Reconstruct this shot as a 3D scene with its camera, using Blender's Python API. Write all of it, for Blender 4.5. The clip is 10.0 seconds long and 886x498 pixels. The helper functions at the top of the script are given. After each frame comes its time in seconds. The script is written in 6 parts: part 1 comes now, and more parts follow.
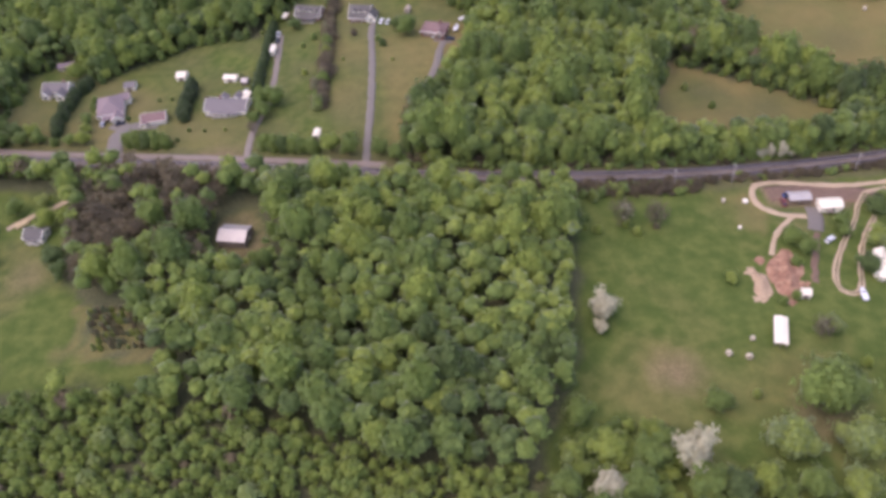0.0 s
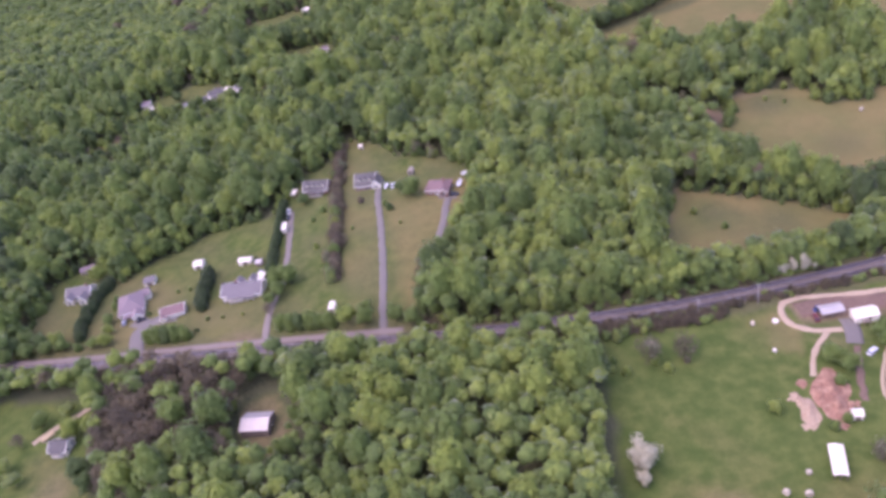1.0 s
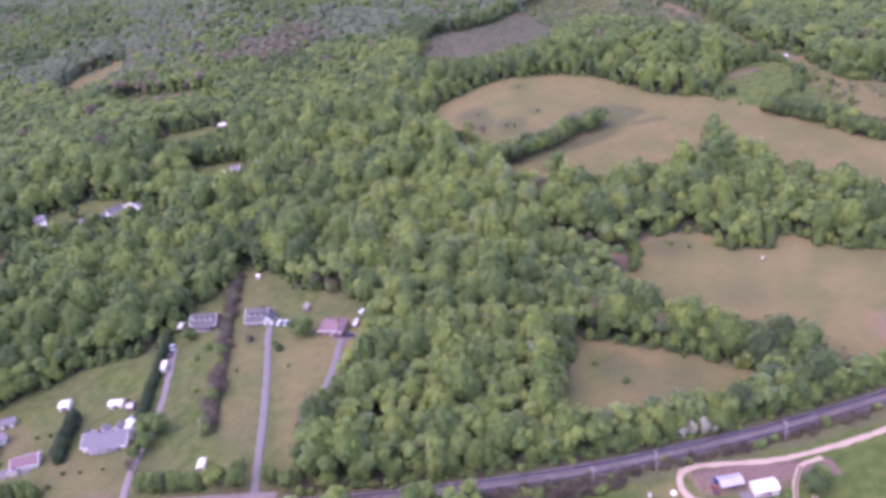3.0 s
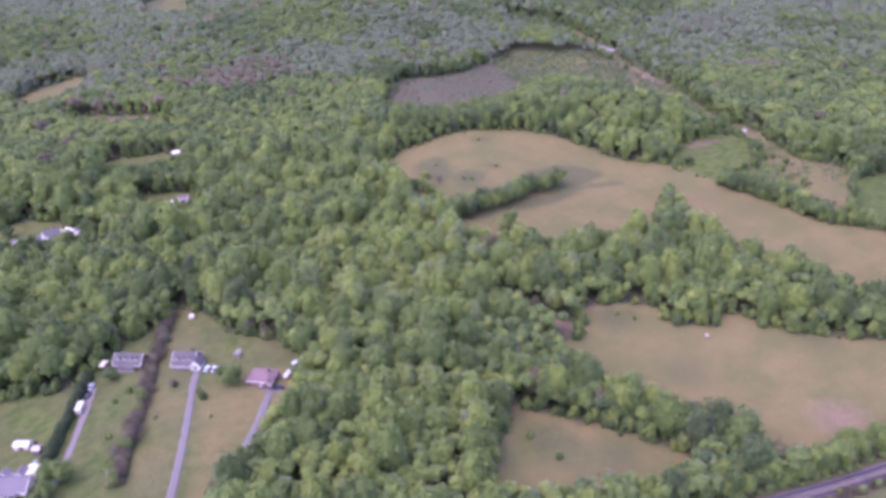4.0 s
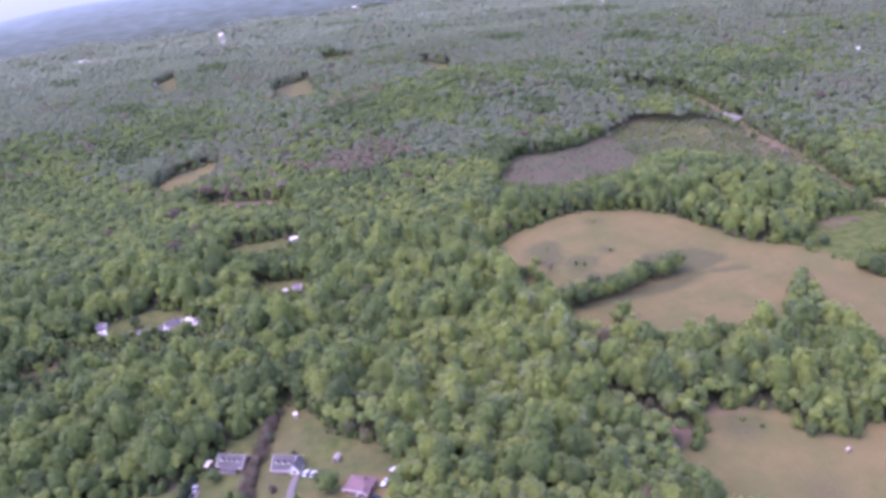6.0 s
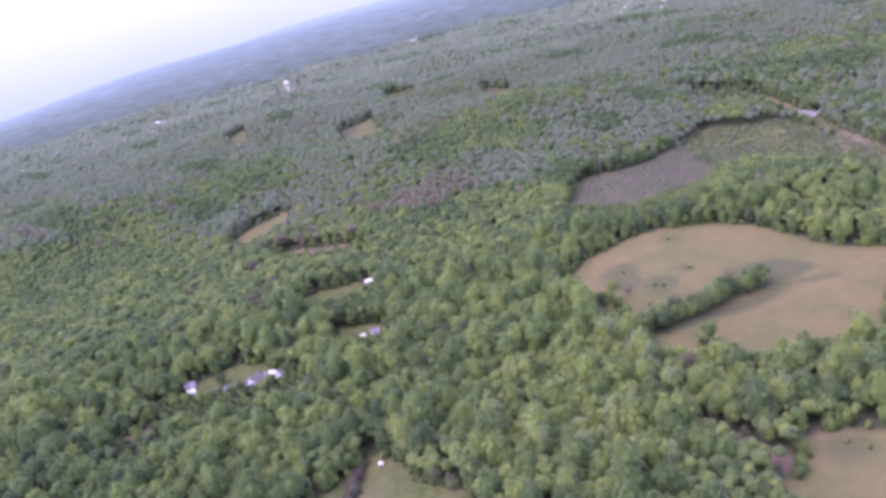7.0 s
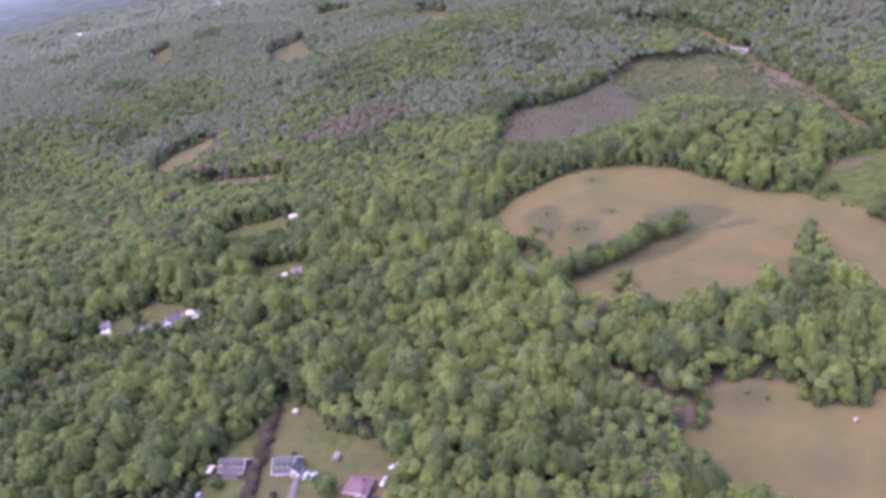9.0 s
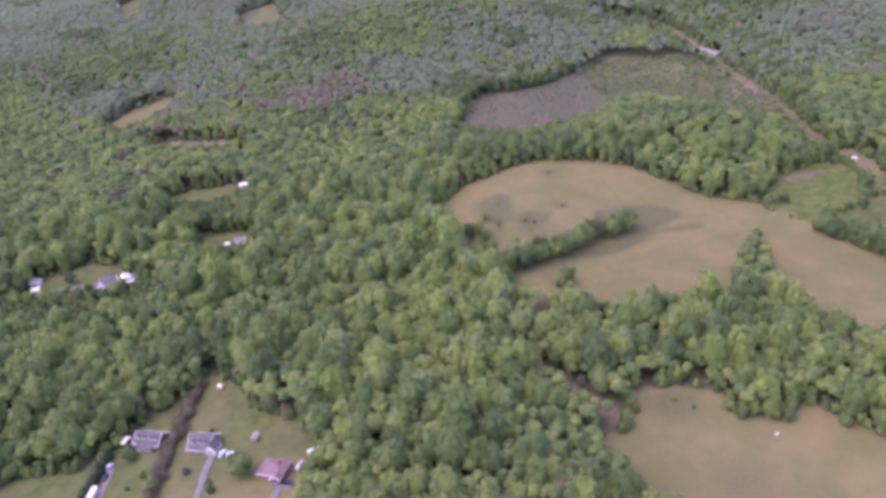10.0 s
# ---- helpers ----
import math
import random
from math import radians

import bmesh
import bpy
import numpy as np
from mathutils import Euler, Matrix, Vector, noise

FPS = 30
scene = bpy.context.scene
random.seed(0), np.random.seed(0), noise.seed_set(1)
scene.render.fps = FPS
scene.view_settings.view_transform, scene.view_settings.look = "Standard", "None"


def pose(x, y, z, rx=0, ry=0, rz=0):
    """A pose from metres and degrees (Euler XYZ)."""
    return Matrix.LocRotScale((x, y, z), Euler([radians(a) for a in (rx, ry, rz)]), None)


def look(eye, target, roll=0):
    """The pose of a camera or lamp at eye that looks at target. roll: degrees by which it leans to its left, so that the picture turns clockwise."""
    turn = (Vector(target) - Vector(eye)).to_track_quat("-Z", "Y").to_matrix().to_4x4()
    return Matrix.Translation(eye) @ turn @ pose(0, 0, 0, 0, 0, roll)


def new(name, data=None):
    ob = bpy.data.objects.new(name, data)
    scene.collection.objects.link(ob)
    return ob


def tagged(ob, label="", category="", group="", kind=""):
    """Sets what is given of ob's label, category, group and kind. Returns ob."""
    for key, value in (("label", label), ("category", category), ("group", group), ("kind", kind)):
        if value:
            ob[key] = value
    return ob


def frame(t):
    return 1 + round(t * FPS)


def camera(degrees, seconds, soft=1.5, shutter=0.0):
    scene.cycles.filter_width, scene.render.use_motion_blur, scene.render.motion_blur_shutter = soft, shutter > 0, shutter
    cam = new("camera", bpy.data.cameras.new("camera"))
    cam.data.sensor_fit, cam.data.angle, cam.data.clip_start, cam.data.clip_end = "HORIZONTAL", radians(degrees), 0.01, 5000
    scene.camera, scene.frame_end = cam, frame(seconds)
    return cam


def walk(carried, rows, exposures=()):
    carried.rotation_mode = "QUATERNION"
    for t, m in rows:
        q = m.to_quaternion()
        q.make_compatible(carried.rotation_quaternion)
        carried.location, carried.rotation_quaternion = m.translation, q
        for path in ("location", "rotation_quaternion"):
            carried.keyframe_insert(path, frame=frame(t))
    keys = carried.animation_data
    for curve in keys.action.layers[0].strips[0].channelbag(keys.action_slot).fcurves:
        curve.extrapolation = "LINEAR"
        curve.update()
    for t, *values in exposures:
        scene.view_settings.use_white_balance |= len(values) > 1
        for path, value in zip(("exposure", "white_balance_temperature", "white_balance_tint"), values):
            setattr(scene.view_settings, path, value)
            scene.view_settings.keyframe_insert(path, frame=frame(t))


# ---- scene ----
cam = camera(58.0, 10.0, soft=3.7)
PATH = [
    (0, (0.331, 2.432, 196.575), (0.341, 3.840, 195.154), -6.01),
    (0.5, (4.494, 6.283, 198.308), (4.437, 7.801, 197.006), -13.85),
    (1, (9.435, 10.938, 199.408), (9.409, 12.570, 198.252), -14.25),
    (1.5, (14.867, 16.148, 200.128), (14.853, 17.811, 199.018), -13.40),
    (2, (20.541, 21.692, 200.686), (20.534, 23.393, 199.635), -15.54),
    (2.5, (26.245, 27.379, 201.262), (26.264, 29.113, 200.265), -17.09),
    (2.7, (28.496, 29.656, 201.531), (28.630, 31.384, 200.533), -11.44),
    (3.8, (40.106, 41.749, 203.785), (40.348, 43.512, 202.872), -6.32),
    (4, (42.028, 43.813, 204.372), (42.320, 45.574, 203.469), -3.16),
    (4.5, (46.535, 48.730, 206.112), (46.782, 50.515, 205.244), -2.18),
    (5, (50.608, 53.261, 208.235), (50.858, 55.036, 207.347), -0.14),
    (5.5, (54.270, 57.387, 210.705), (54.299, 59.212, 209.886), -7.64),
    (5.7, (55.633, 58.925, 211.775), (55.646, 60.767, 210.994), -6.88),
    (6.8, (62.436, 66.363, 218.133), (62.268, 68.243, 217.472), -13.65),
    (7, (63.621, 67.564, 219.300), (63.430, 69.445, 218.649), -14.63),
    (7.5, (66.664, 70.441, 222.081), (66.587, 72.316, 221.388), -11.66),
    (8, (70.003, 73.243, 224.489), (69.868, 75.111, 223.788), -14.19),
    (8.5, (73.896, 76.120, 226.273), (73.682, 77.981, 225.571), -16.42),
    (9, (78.642, 79.254, 227.144), (78.547, 81.054, 226.277), -12.97),
    (9.5, (84.576, 82.852, 226.778), (84.489, 84.639, 225.885), -13.03),
    (10, (92.075, 87.153, 224.814), (92.050, 88.924, 223.885), -7.66),
]
walk(cam, [(t, look(eye, target, roll)) for t, eye, target, roll in PATH], exposures=[(0, 1.63, 7150, 31), (0.5, 1.75, 6750, 39), (1, 1.88, 6380, 48), (2.5, 2.06, 5950, 58), (4.5, 2.1, 5780, 62), (8, 2.1, 5820, 62), (9, 2.0, 6020, 61), (10, 2.0, 6060, 60)])

# ---------- light ----------
world = bpy.data.worlds.new("overcast_sky")
scene.world = world
world.use_nodes = True
wn = world.node_tree
sky = wn.nodes.new("ShaderNodeTexSky")
sky.sky_type = "NISHITA"
sky.sun_disc = False
SUN_UP, SUN_AZ = radians(62), radians(-105)     # azimuth from +y towards +x
sky.sun_elevation, sky.sun_rotation = SUN_UP, SUN_AZ
sky.air_density, sky.dust_density, sky.ozone_density = 1.0, 1.5, 1.0
sky_bg = wn.nodes["Background"]
sky_bg.inputs[1].default_value = 0.15
wn.links.new(sky.outputs[0], sky_bg.inputs[0])
sun = new("sun", bpy.data.lights.new("sun", "SUN"))
sun.data.energy, sun.data.angle, sun.data.color = 0.5, radians(90), (1.0, 0.96, 0.9)
sun_dir = Vector((math.sin(SUN_AZ) * math.cos(SUN_UP), math.cos(SUN_AZ) * math.cos(SUN_UP), math.sin(SUN_UP)))
sun.matrix_basis = look(sun_dir * 800, (0, 0, 0))


# ---------- materials ----------
BASE_SCALE = 0.78     # every base colour below is multiplied by this, to balance with the leaves


def material(name, base, rough=0.8, vary=0.25, size=0.4, bump=0.15, metal=0.0, spec=0.3, second=None, stain=0.3, stain_size=4.0):
    """A surface with grain, stains of a second colour and fine relief, in metres."""
    base = [c * BASE_SCALE for c in base]
    m = bpy.data.materials.new(name)
    m.use_nodes = True
    nt = m.node_tree
    b = nt.nodes["Principled BSDF"]
    geo = nt.nodes.new("ShaderNodeNewGeometry")
    n1, n2 = nt.nodes.new("ShaderNodeTexNoise"), nt.nodes.new("ShaderNodeTexNoise")
    n1.inputs["Scale"].default_value, n1.inputs["Detail"].default_value = 1.0 / size, 4
    n2.inputs["Scale"].default_value, n2.inputs["Detail"].default_value = 1.0 / stain_size, 3
    for n in (n1, n2):
        nt.links.new(geo.outputs["Position"], n.inputs["Vector"])
    r = nt.nodes.new("ShaderNodeValToRGB")
    r.color_ramp.elements[0].position, r.color_ramp.elements[1].position = 0.3, 0.7
    r.color_ramp.elements[0].color = (*[c * (1 - vary) for c in base], 1)
    r.color_ramp.elements[1].color = (*[min(1, c * (1 + vary)) for c in base], 1)
    nt.links.new(n1.outputs["Fac"], r.inputs[0])
    mix = nt.nodes.new("ShaderNodeMix")
    mix.data_type = "RGBA"
    fac = nt.nodes.new("ShaderNodeMapRange")
    fac.inputs[1].default_value, fac.inputs[2].default_value = 0.45, 0.7
    fac.inputs[4].default_value = stain
    nt.links.new(n2.outputs["Fac"], fac.inputs[0])
    nt.links.new(fac.outputs[0], mix.inputs[0])
    nt.links.new(r.outputs[0], mix.inputs[6])
    mix.inputs[7].default_value = (*([c * BASE_SCALE for c in second] if second else [c * 0.6 for c in base]), 1)
    nt.links.new(mix.outputs[2], b.inputs["Base Color"])
    b.inputs["Roughness"].default_value, b.inputs["Metallic"].default_value = rough, metal
    b.inputs["Specular IOR Level"].default_value = spec
    if bump:
        bp = nt.nodes.new("ShaderNodeBump")
        bp.inputs["Strength"].default_value, bp.inputs["Distance"].default_value = bump, size * 0.3
        nt.links.new(n1.outputs["Fac"], bp.inputs["Height"])
        nt.links.new(bp.outputs[0], b.inputs["Normal"])
    return m


# 0.79: grey-green, for scrub and for haze painted on the far woods
LEAF_STOPS = [(0.0, (0.062, 0.09, 0.042)), (0.25, (0.123, 0.178, 0.056)), (0.5, (0.178, 0.244, 0.063)), (0.68, (0.26, 0.316, 0.069)),
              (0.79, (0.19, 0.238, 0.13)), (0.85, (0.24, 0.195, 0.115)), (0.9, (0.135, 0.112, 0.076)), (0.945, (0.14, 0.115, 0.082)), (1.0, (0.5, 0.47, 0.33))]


def foliage(name, single=False):
    """Leaves. The tint runs from dark conifer over fresh green and budding olive to bare twigs and pale blossom."""
    m = bpy.data.materials.new(name)
    m.use_nodes = True
    nt = m.node_tree
    b = nt.nodes["Principled BSDF"]
    geo = nt.nodes.new("ShaderNodeNewGeometry")
    at = nt.nodes.new("ShaderNodeAttribute")
    at.attribute_name = "tint"
    if single:
        info, ad = nt.nodes.new("ShaderNodeObjectInfo"), nt.nodes.new("ShaderNodeMath")
        ad.operation = "MULTIPLY_ADD"
        ad.inputs[1].default_value = 0.08
        nt.links.new(info.outputs["Random"], ad.inputs[0])
        nt.links.new(at.outputs["Fac"], ad.inputs[2])
        tint = ad.outputs[0]
    else:
        tint = at.outputs["Fac"]
    r = nt.nodes.new("ShaderNodeValToRGB")
    while len(r.color_ramp.elements) < len(LEAF_STOPS):
        r.color_ramp.elements.new(0.5)
    for e, (p, c) in zip(r.color_ramp.elements, LEAF_STOPS):
        e.position, e.color = p, (*c, 1)
    nt.links.new(tint, r.inputs[0])
    n1 = nt.nodes.new("ShaderNodeTexNoise")
    n1.inputs["Scale"].default_value, n1.inputs["Detail"].default_value = 0.9, 5
    nt.links.new(geo.outputs["Position"], n1.inputs["Vector"])
    mr = nt.nodes.new("ShaderNodeMapRange")
    mr.inputs[1].default_value, mr.inputs[2].default_value, mr.inputs[3].default_value, mr.inputs[4].default_value = 0.3, 0.7, 0.8, 1.2
    nt.links.new(n1.outputs["Fac"], mr.inputs[0])
    mul = nt.nodes.new("ShaderNodeVectorMath")
    mul.operation = "SCALE"
    nt.links.new(r.outputs[0], mul.inputs[0])
    nt.links.new(mr.outputs[0], mul.inputs["Scale"])
    nt.links.new(mul.outputs[0], b.inputs["Base Color"])
    b.inputs["Roughness"].default_value, b.inputs["Specular IOR Level"].default_value = 0.75, 0.25
    # waxy leaf skin catches the sky at a low angle; turned up in place of haze
    leafy = nt.nodes.new("ShaderNodeMapRange")
    leafy.inputs[1].default_value, leafy.inputs[2].default_value, leafy.inputs[3].default_value, leafy.inputs[4].default_value = 0.8, 0.87, 0.5, 0.08
    nt.links.new(tint, leafy.inputs[0]), nt.links.new(leafy.outputs[0], b.inputs["Sheen Weight"])
    b.inputs["Sheen Roughness"].default_value = 0.35
    b.inputs["Sheen Tint"].default_value = (0.95, 1.0, 0.78, 1)
    # light that comes through the leaves
    tr, mx = nt.nodes.new("ShaderNodeBsdfTranslucent"), nt.nodes.new("ShaderNodeMixShader")
    mx.inputs[0].default_value = 0.5
    nt.links.new(mul.outputs[0], tr.inputs[0]), nt.links.new(b.outputs[0], mx.inputs[1]), nt.links.new(tr.outputs[0], mx.inputs[2])
    nt.links.new(mx.outputs[0], nt.nodes["Material Output"].inputs[0])
    bp = nt.nodes.new("ShaderNodeBump")
    bp.inputs["Strength"].default_value, bp.inputs["Distance"].default_value = 0.45, 0.4
    nt.links.new(n1.outputs["Fac"], bp.inputs["Height"])
    nt.links.new(bp.outputs[0], b.inputs["Normal"])
    return m


LEAF_WOOD, LEAF_TREE = foliage("woodland_leaves"), foliage("tree_leaves", True)
BARK = material("bark", (0.11, 0.085, 0.065), 0.9, 0.3, 0.2)
ASPHALT = material("worn_asphalt", (0.19, 0.167, 0.145), 0.85, 0.15, 0.5, 0.1, second=(0.23, 0.2, 0.165), stain_size=6)
ROAD_TOP = material("old_road_asphalt", (0.25, 0.2, 0.165), 0.85, 0.15, 0.5, 0.1, second=(0.2, 0.16, 0.13), stain_size=6)
BALLAST = material("railway_ballast", (0.205, 0.165, 0.14), 0.95, 0.3, 0.3, 0.4, second=(0.12, 0.095, 0.075), stain=0.8, stain_size=4)
TRACK_GRASS = material("track_grass", (0.1, 0.105, 0.045), 0.95, 0.3, 0.5, 0.4, second=(0.22, 0.17, 0.11), stain=0.7, stain_size=4)
SLEEPER = material("dark_tie_wood", (0.075, 0.058, 0.06), 0.9, 0.3, 0.3)
RAIL = material("rail_steel", (0.55, 0.52, 0.52), 0.4, 0.1, 0.3, 0.05, metal=0.9)
GREY_GRAVEL = material("grey_brown_gravel", (0.25, 0.21, 0.18), 0.95, 0.2, 0.4, 0.3, second=(0.2, 0.17, 0.13), stain_size=5)
GRAVEL = material("pale_gravel", (0.48, 0.36, 0.235), 0.95, 0.25, 0.4, 0.3, second=(0.36, 0.26, 0.165), stain_size=5)
CLAY = material("red_clay", (0.3, 0.155, 0.1), 0.95, 0.4, 0.9, 0.6, second=(0.46, 0.28, 0.18), stain=0.9, stain_size=2.2)
PALE_CLAY = material("pale_clay", (0.43, 0.31, 0.2), 0.95, 0.25, 0.8, 0.5, second=(0.36, 0.2, 0.13), stain_size=3)
PLOUGHED = material("ploughed_soil", (0.2, 0.128, 0.092), 0.95, 0.25, 0.8, 0.5, second=(0.17, 0.135, 0.075), stain_size=6)
SPOIL = material("dark_red_spoil", (0.16, 0.098, 0.07), 0.95, 0.3, 0.8, 0.5, second=(0.12, 0.1, 0.055), stain=0.6, stain_size=3)
SHINGLE = material("grey_shingles", (0.2, 0.176, 0.172), 0.85, 0.2, 0.35, 0.2, second=(0.18, 0.16, 0.155))
SHINGLE_BLUE = material("slate_blue_shingles", (0.135, 0.122, 0.112), 0.85, 0.2, 0.35, 0.2)
SHINGLE_BROWN = material("brown_shingles", (0.25, 0.19, 0.195), 0.85, 0.2, 0.35, 0.2, second=(0.26, 0.2, 0.18))
SHINGLE_RED = material("faded_red_shingles", (0.235, 0.147, 0.138), 0.85, 0.2, 0.35, 0.2, second=(0.26, 0.17, 0.16))
SIDING = material("white_siding", (1.0, 0.9, 0.73), 0.6, 0.06, 0.6, 0.05, second=(0.84, 0.74, 0.59), stain=0.4)
BRICK = material("brick_wall", (0.27, 0.14, 0.11), 0.85, 0.2, 0.3, 0.2)
TAN_SIDING = material("tan_siding", (0.45, 0.38, 0.3), 0.7, 0.08, 0.5, 0.05)
METAL_ROOF = material("galvanised_roof", (0.52, 0.47, 0.43), 0.45, 0.06, 0.8, 0.04, metal=0.25, second=(0.38, 0.35, 0.34), stain=0.5)
WHITE_METAL = material("white_painted_metal", (0.86, 0.775, 0.62), 0.55, 0.04, 0.8, 0.03, second=(0.72, 0.64, 0.51), stain=0.4)
TRIM = material("white_trim", (1.0, 0.94, 0.82), 0.6, 0.04, 0.4, 0.03)
DOOR_PAINT = material("dark_door_paint", (0.09, 0.06, 0.055), 0.5, 0.1, 0.3, 0.05)
CONCRETE = material("concrete", (0.44, 0.39, 0.34), 0.9, 0.12, 0.4, 0.1)
TIMBER = material("weathered_timber", (0.24, 0.19, 0.15), 0.9, 0.25, 0.3, 0.2)
NEW_TIMBER = material("fresh_sawn_timber", (0.55, 0.42, 0.24), 0.85, 0.15, 0.3, 0.2)
RUBBER = material("rubber", (0.02, 0.02, 0.02), 0.8, 0.1, 0.2, 0.05)
CAR_WHITE = material("white_car_paint", (0.78, 0.78, 0.78), 0.25, 0.02, 1, 0, spec=0.5)
CAR_DARK = material("dark_car_paint", (0.03, 0.032, 0.045), 0.25, 0.05, 1, 0, spec=0.5)
CAR_BLUE = material("blue_car_paint", (0.05, 0.1, 0.3), 0.25, 0.05, 1, 0, spec=0.5)
CAR_RED = material("red_car_paint", (0.2, 0.05, 0.04), 0.25, 0.05, 1, 0, spec=0.5)
CAR_SILVER = material("silver_car_paint", (0.45, 0.45, 0.47), 0.25, 0.05, 1, 0, metal=0.5)
HIDE = material("dry_hay", (0.52, 0.45, 0.33), 0.95, 0.2, 0.2, 0.3)
GLASS = bpy.data.materials.new("window_glass")
GLASS.use_nodes = True
gb = GLASS.node_tree.nodes["Principled BSDF"]
gb.inputs["Base Color"].default_value, gb.inputs["Roughness"].default_value = (0.03, 0.035, 0.045, 1), 0.06


# ---------- the lie of the land ----------
def bell(x, y, cx, cy, r):
    return np.exp(-((x - cx) ** 2 + (y - cy) ** 2) / (2 * r * r))


def ease(a, b, v):
    t = np.clip((v - a) / (b - a), 0, 1)
    return t * t * (3 - 2 * t)


def wave(x, y, size, seed=0.0):
    """Smooth uneven values about 0, within about 1."""
    a, b = x / size + seed, y / size + 1.7 * seed
    return (np.sin(a * 1.9 + 1.3 * np.sin(b * 1.1 + seed)) + np.sin(b * 2.3 + 1.1 * np.sin(a * 1.7 - seed)) + 0.7 * np.sin((a + b) * 3.1 + seed)) / 2.7


def height(x, y):
    x, y = np.asarray(x, float), np.asarray(y, float)
    h = 6 * bell(x, y, -30, 300, 70) - 12 * bell(x, y, 190, 250, 80) - 7 * bell(x, y, -120, 345, 45)
    h = h + 17 * bell(x, y, 165, 590, 85) - 8 * bell(x, y, 225, 510, 60)
    d = np.hypot(x, y)
    h = h + 38 * ease(680, 1100, y) * (1 - 0.75 * bell(x, y, 400, 830, 160)) * (1 - 0.5 * bell(x, y, -250, 880, 150))
    h = h + 14 * bell(x, y, 262, 632, 42) + 10.0 * wave(x, y, 130, 4.0) * ease(720, 1000, d)
    h = h + 3.0 * np.sin(x / 90 + 1) * np.sin(y / 120) * ease(350, 600, d)
    far = -25 + 135 * ease(-0.55, -0.15, x / np.maximum(y, 1))
    return h * (1 - ease(2500, 4500, d)) + far * ease(2500, 4700, d)


def ground_at(x, y):
    return float(height(x, y))


def inside(poly, x, y):
    """Distance to a plan outline, positive inside."""
    p = np.array(poly, float)
    q = np.roll(p, -1, 0)
    best = np.full(x.shape, 1e9)
    odd = np.zeros(x.shape, bool)
    for (ax, ay), (bx, by) in zip(p, q):
        ex, ey = bx - ax, by - ay
        t = np.clip(((x - ax) * ex + (y - ay) * ey) / (ex * ex + ey * ey + 1e-9), 0, 1)
        best = np.minimum(best, np.hypot(x - ax - t * ex, y - ay - t * ey))
        if ay != by:
            odd ^= ((ay > y) != (by > y)) & (x < (bx - ax) * (y - ay) / (by - ay) + ax)
    return np.where(odd, best, -best)


def line_dist(pts, x, y):
    best = np.full(x.shape, 1e9)
    for (ax, ay), (bx, by) in zip(pts[:-1], pts[1:]):
        ex, ey = bx - ax, by - ay
        t = np.clip(((x - ax) * ex + (y - ay) * ey) / (ex * ex + ey * ey + 1e-9), 0, 1)
        best = np.minimum(best, np.hypot(x - ax - t * ex, y - ay - t * ey))
    return best


RAILWAY = [(-420, 350), (-300, 314), (-190, 281), (-127, 265), (-68, 248), (-22, 237), (16, 231), (53, 228), (85, 227), (125, 229), (167, 232), (260, 240), (420, 262)]
LOTS = [(-183, 283), (-185, 314), (-183, 343), (-175, 353), (-162, 354), (-150, 335), (-139, 345), (-121, 356), (-100, 361), (-75, 356), (-69, 363), (-59, 383),
        (-43, 394), (-35, 414), (-19, 403), (-7, 380), (17, 366), (28, 347), (22, 310), (14, 296), (1, 279), (-7, 263), (-8, 236)]
FIELD_NEAR = [(88, 254), (109, 301), (118, 300), (140, 288), (158, 276), (173, 263), (172, 259), (150, 248), (128, 247), (103, 248)]
FIELD_MID = [(140, 330), (139, 341), (152, 344), (158, 351), (161, 366), (171, 369), (183, 367), (193, 363), (201, 356), (203, 344), (218, 338), (226, 345), (232, 347), (240, 335), (253, 322), (300, 300),
             (330, 262), (234, 246), (198, 249), (199, 262), (188, 280), (171, 288), (157, 294), (151, 313)]
FIELD_HILL = [(82, 560), (105, 585), (131, 595), (157, 600), (188, 589), (214, 575), (236, 552), (253, 533), (278, 523), (291, 500), (299, 480), (306, 465), (313, 449), (318, 433), (322, 421), (329, 411), (350, 393),
              (350, 330), (292, 336), (287, 358), (275, 372), (256, 394), (251, 426), (257, 453), (264, 487), (251, 466), (236, 442), (224, 424), (206, 420), (181, 424), (154, 428), (125, 440), (117, 490), (100, 492)]
FIELD_GREEN = [(278, 520), (290, 535), (303, 547), (336, 562), (352, 552), (348, 526), (332, 498), (313, 496), (297, 481), (287, 500)]
CUT_LINE = [(346, 580), (369, 576), (367, 542), (366, 504), (380, 489), (388, 477), (346, 416), (329, 410), (337, 436), (343, 465), (342, 489), (345, 520), (350, 547)]
SLOPE = [(332, 498), (349, 528), (352, 547), (345, 520), (346, 489), (347, 465), (340, 436), (331, 410), (322, 438), (311, 466), (302, 486), (313, 497)]
GREEN_EAST = [(375, 460), (410, 470), (420, 400), (355, 392), (341, 408)]
CORRIDOR_LINE = [(287, 990), (313, 968), (333, 952), (348, 918), (355, 877), (360, 833), (359, 786), (361, 741), (359, 688), (351, 631), (349, 599), (353, 582)]
CORRIDOR = [(x - 8, y) for x, y in CORRIDOR_LINE] + [(x + 8, y) for x, y in CORRIDOR_LINE[::-1]]
MARSH = [(105, 708), (112, 755), (129, 793), (160, 797), (193, 808), (220, 838), (239, 849), (262, 800), (250, 730), (236, 690), (214, 658), (180, 657), (160, 640), (137, 658)]
THIN_WOOD = [(267, 787), (303, 754), (357, 783), (371, 757), (361, 673), (354, 610), (377, 652), (395, 764), (372, 822), (320, 809)]
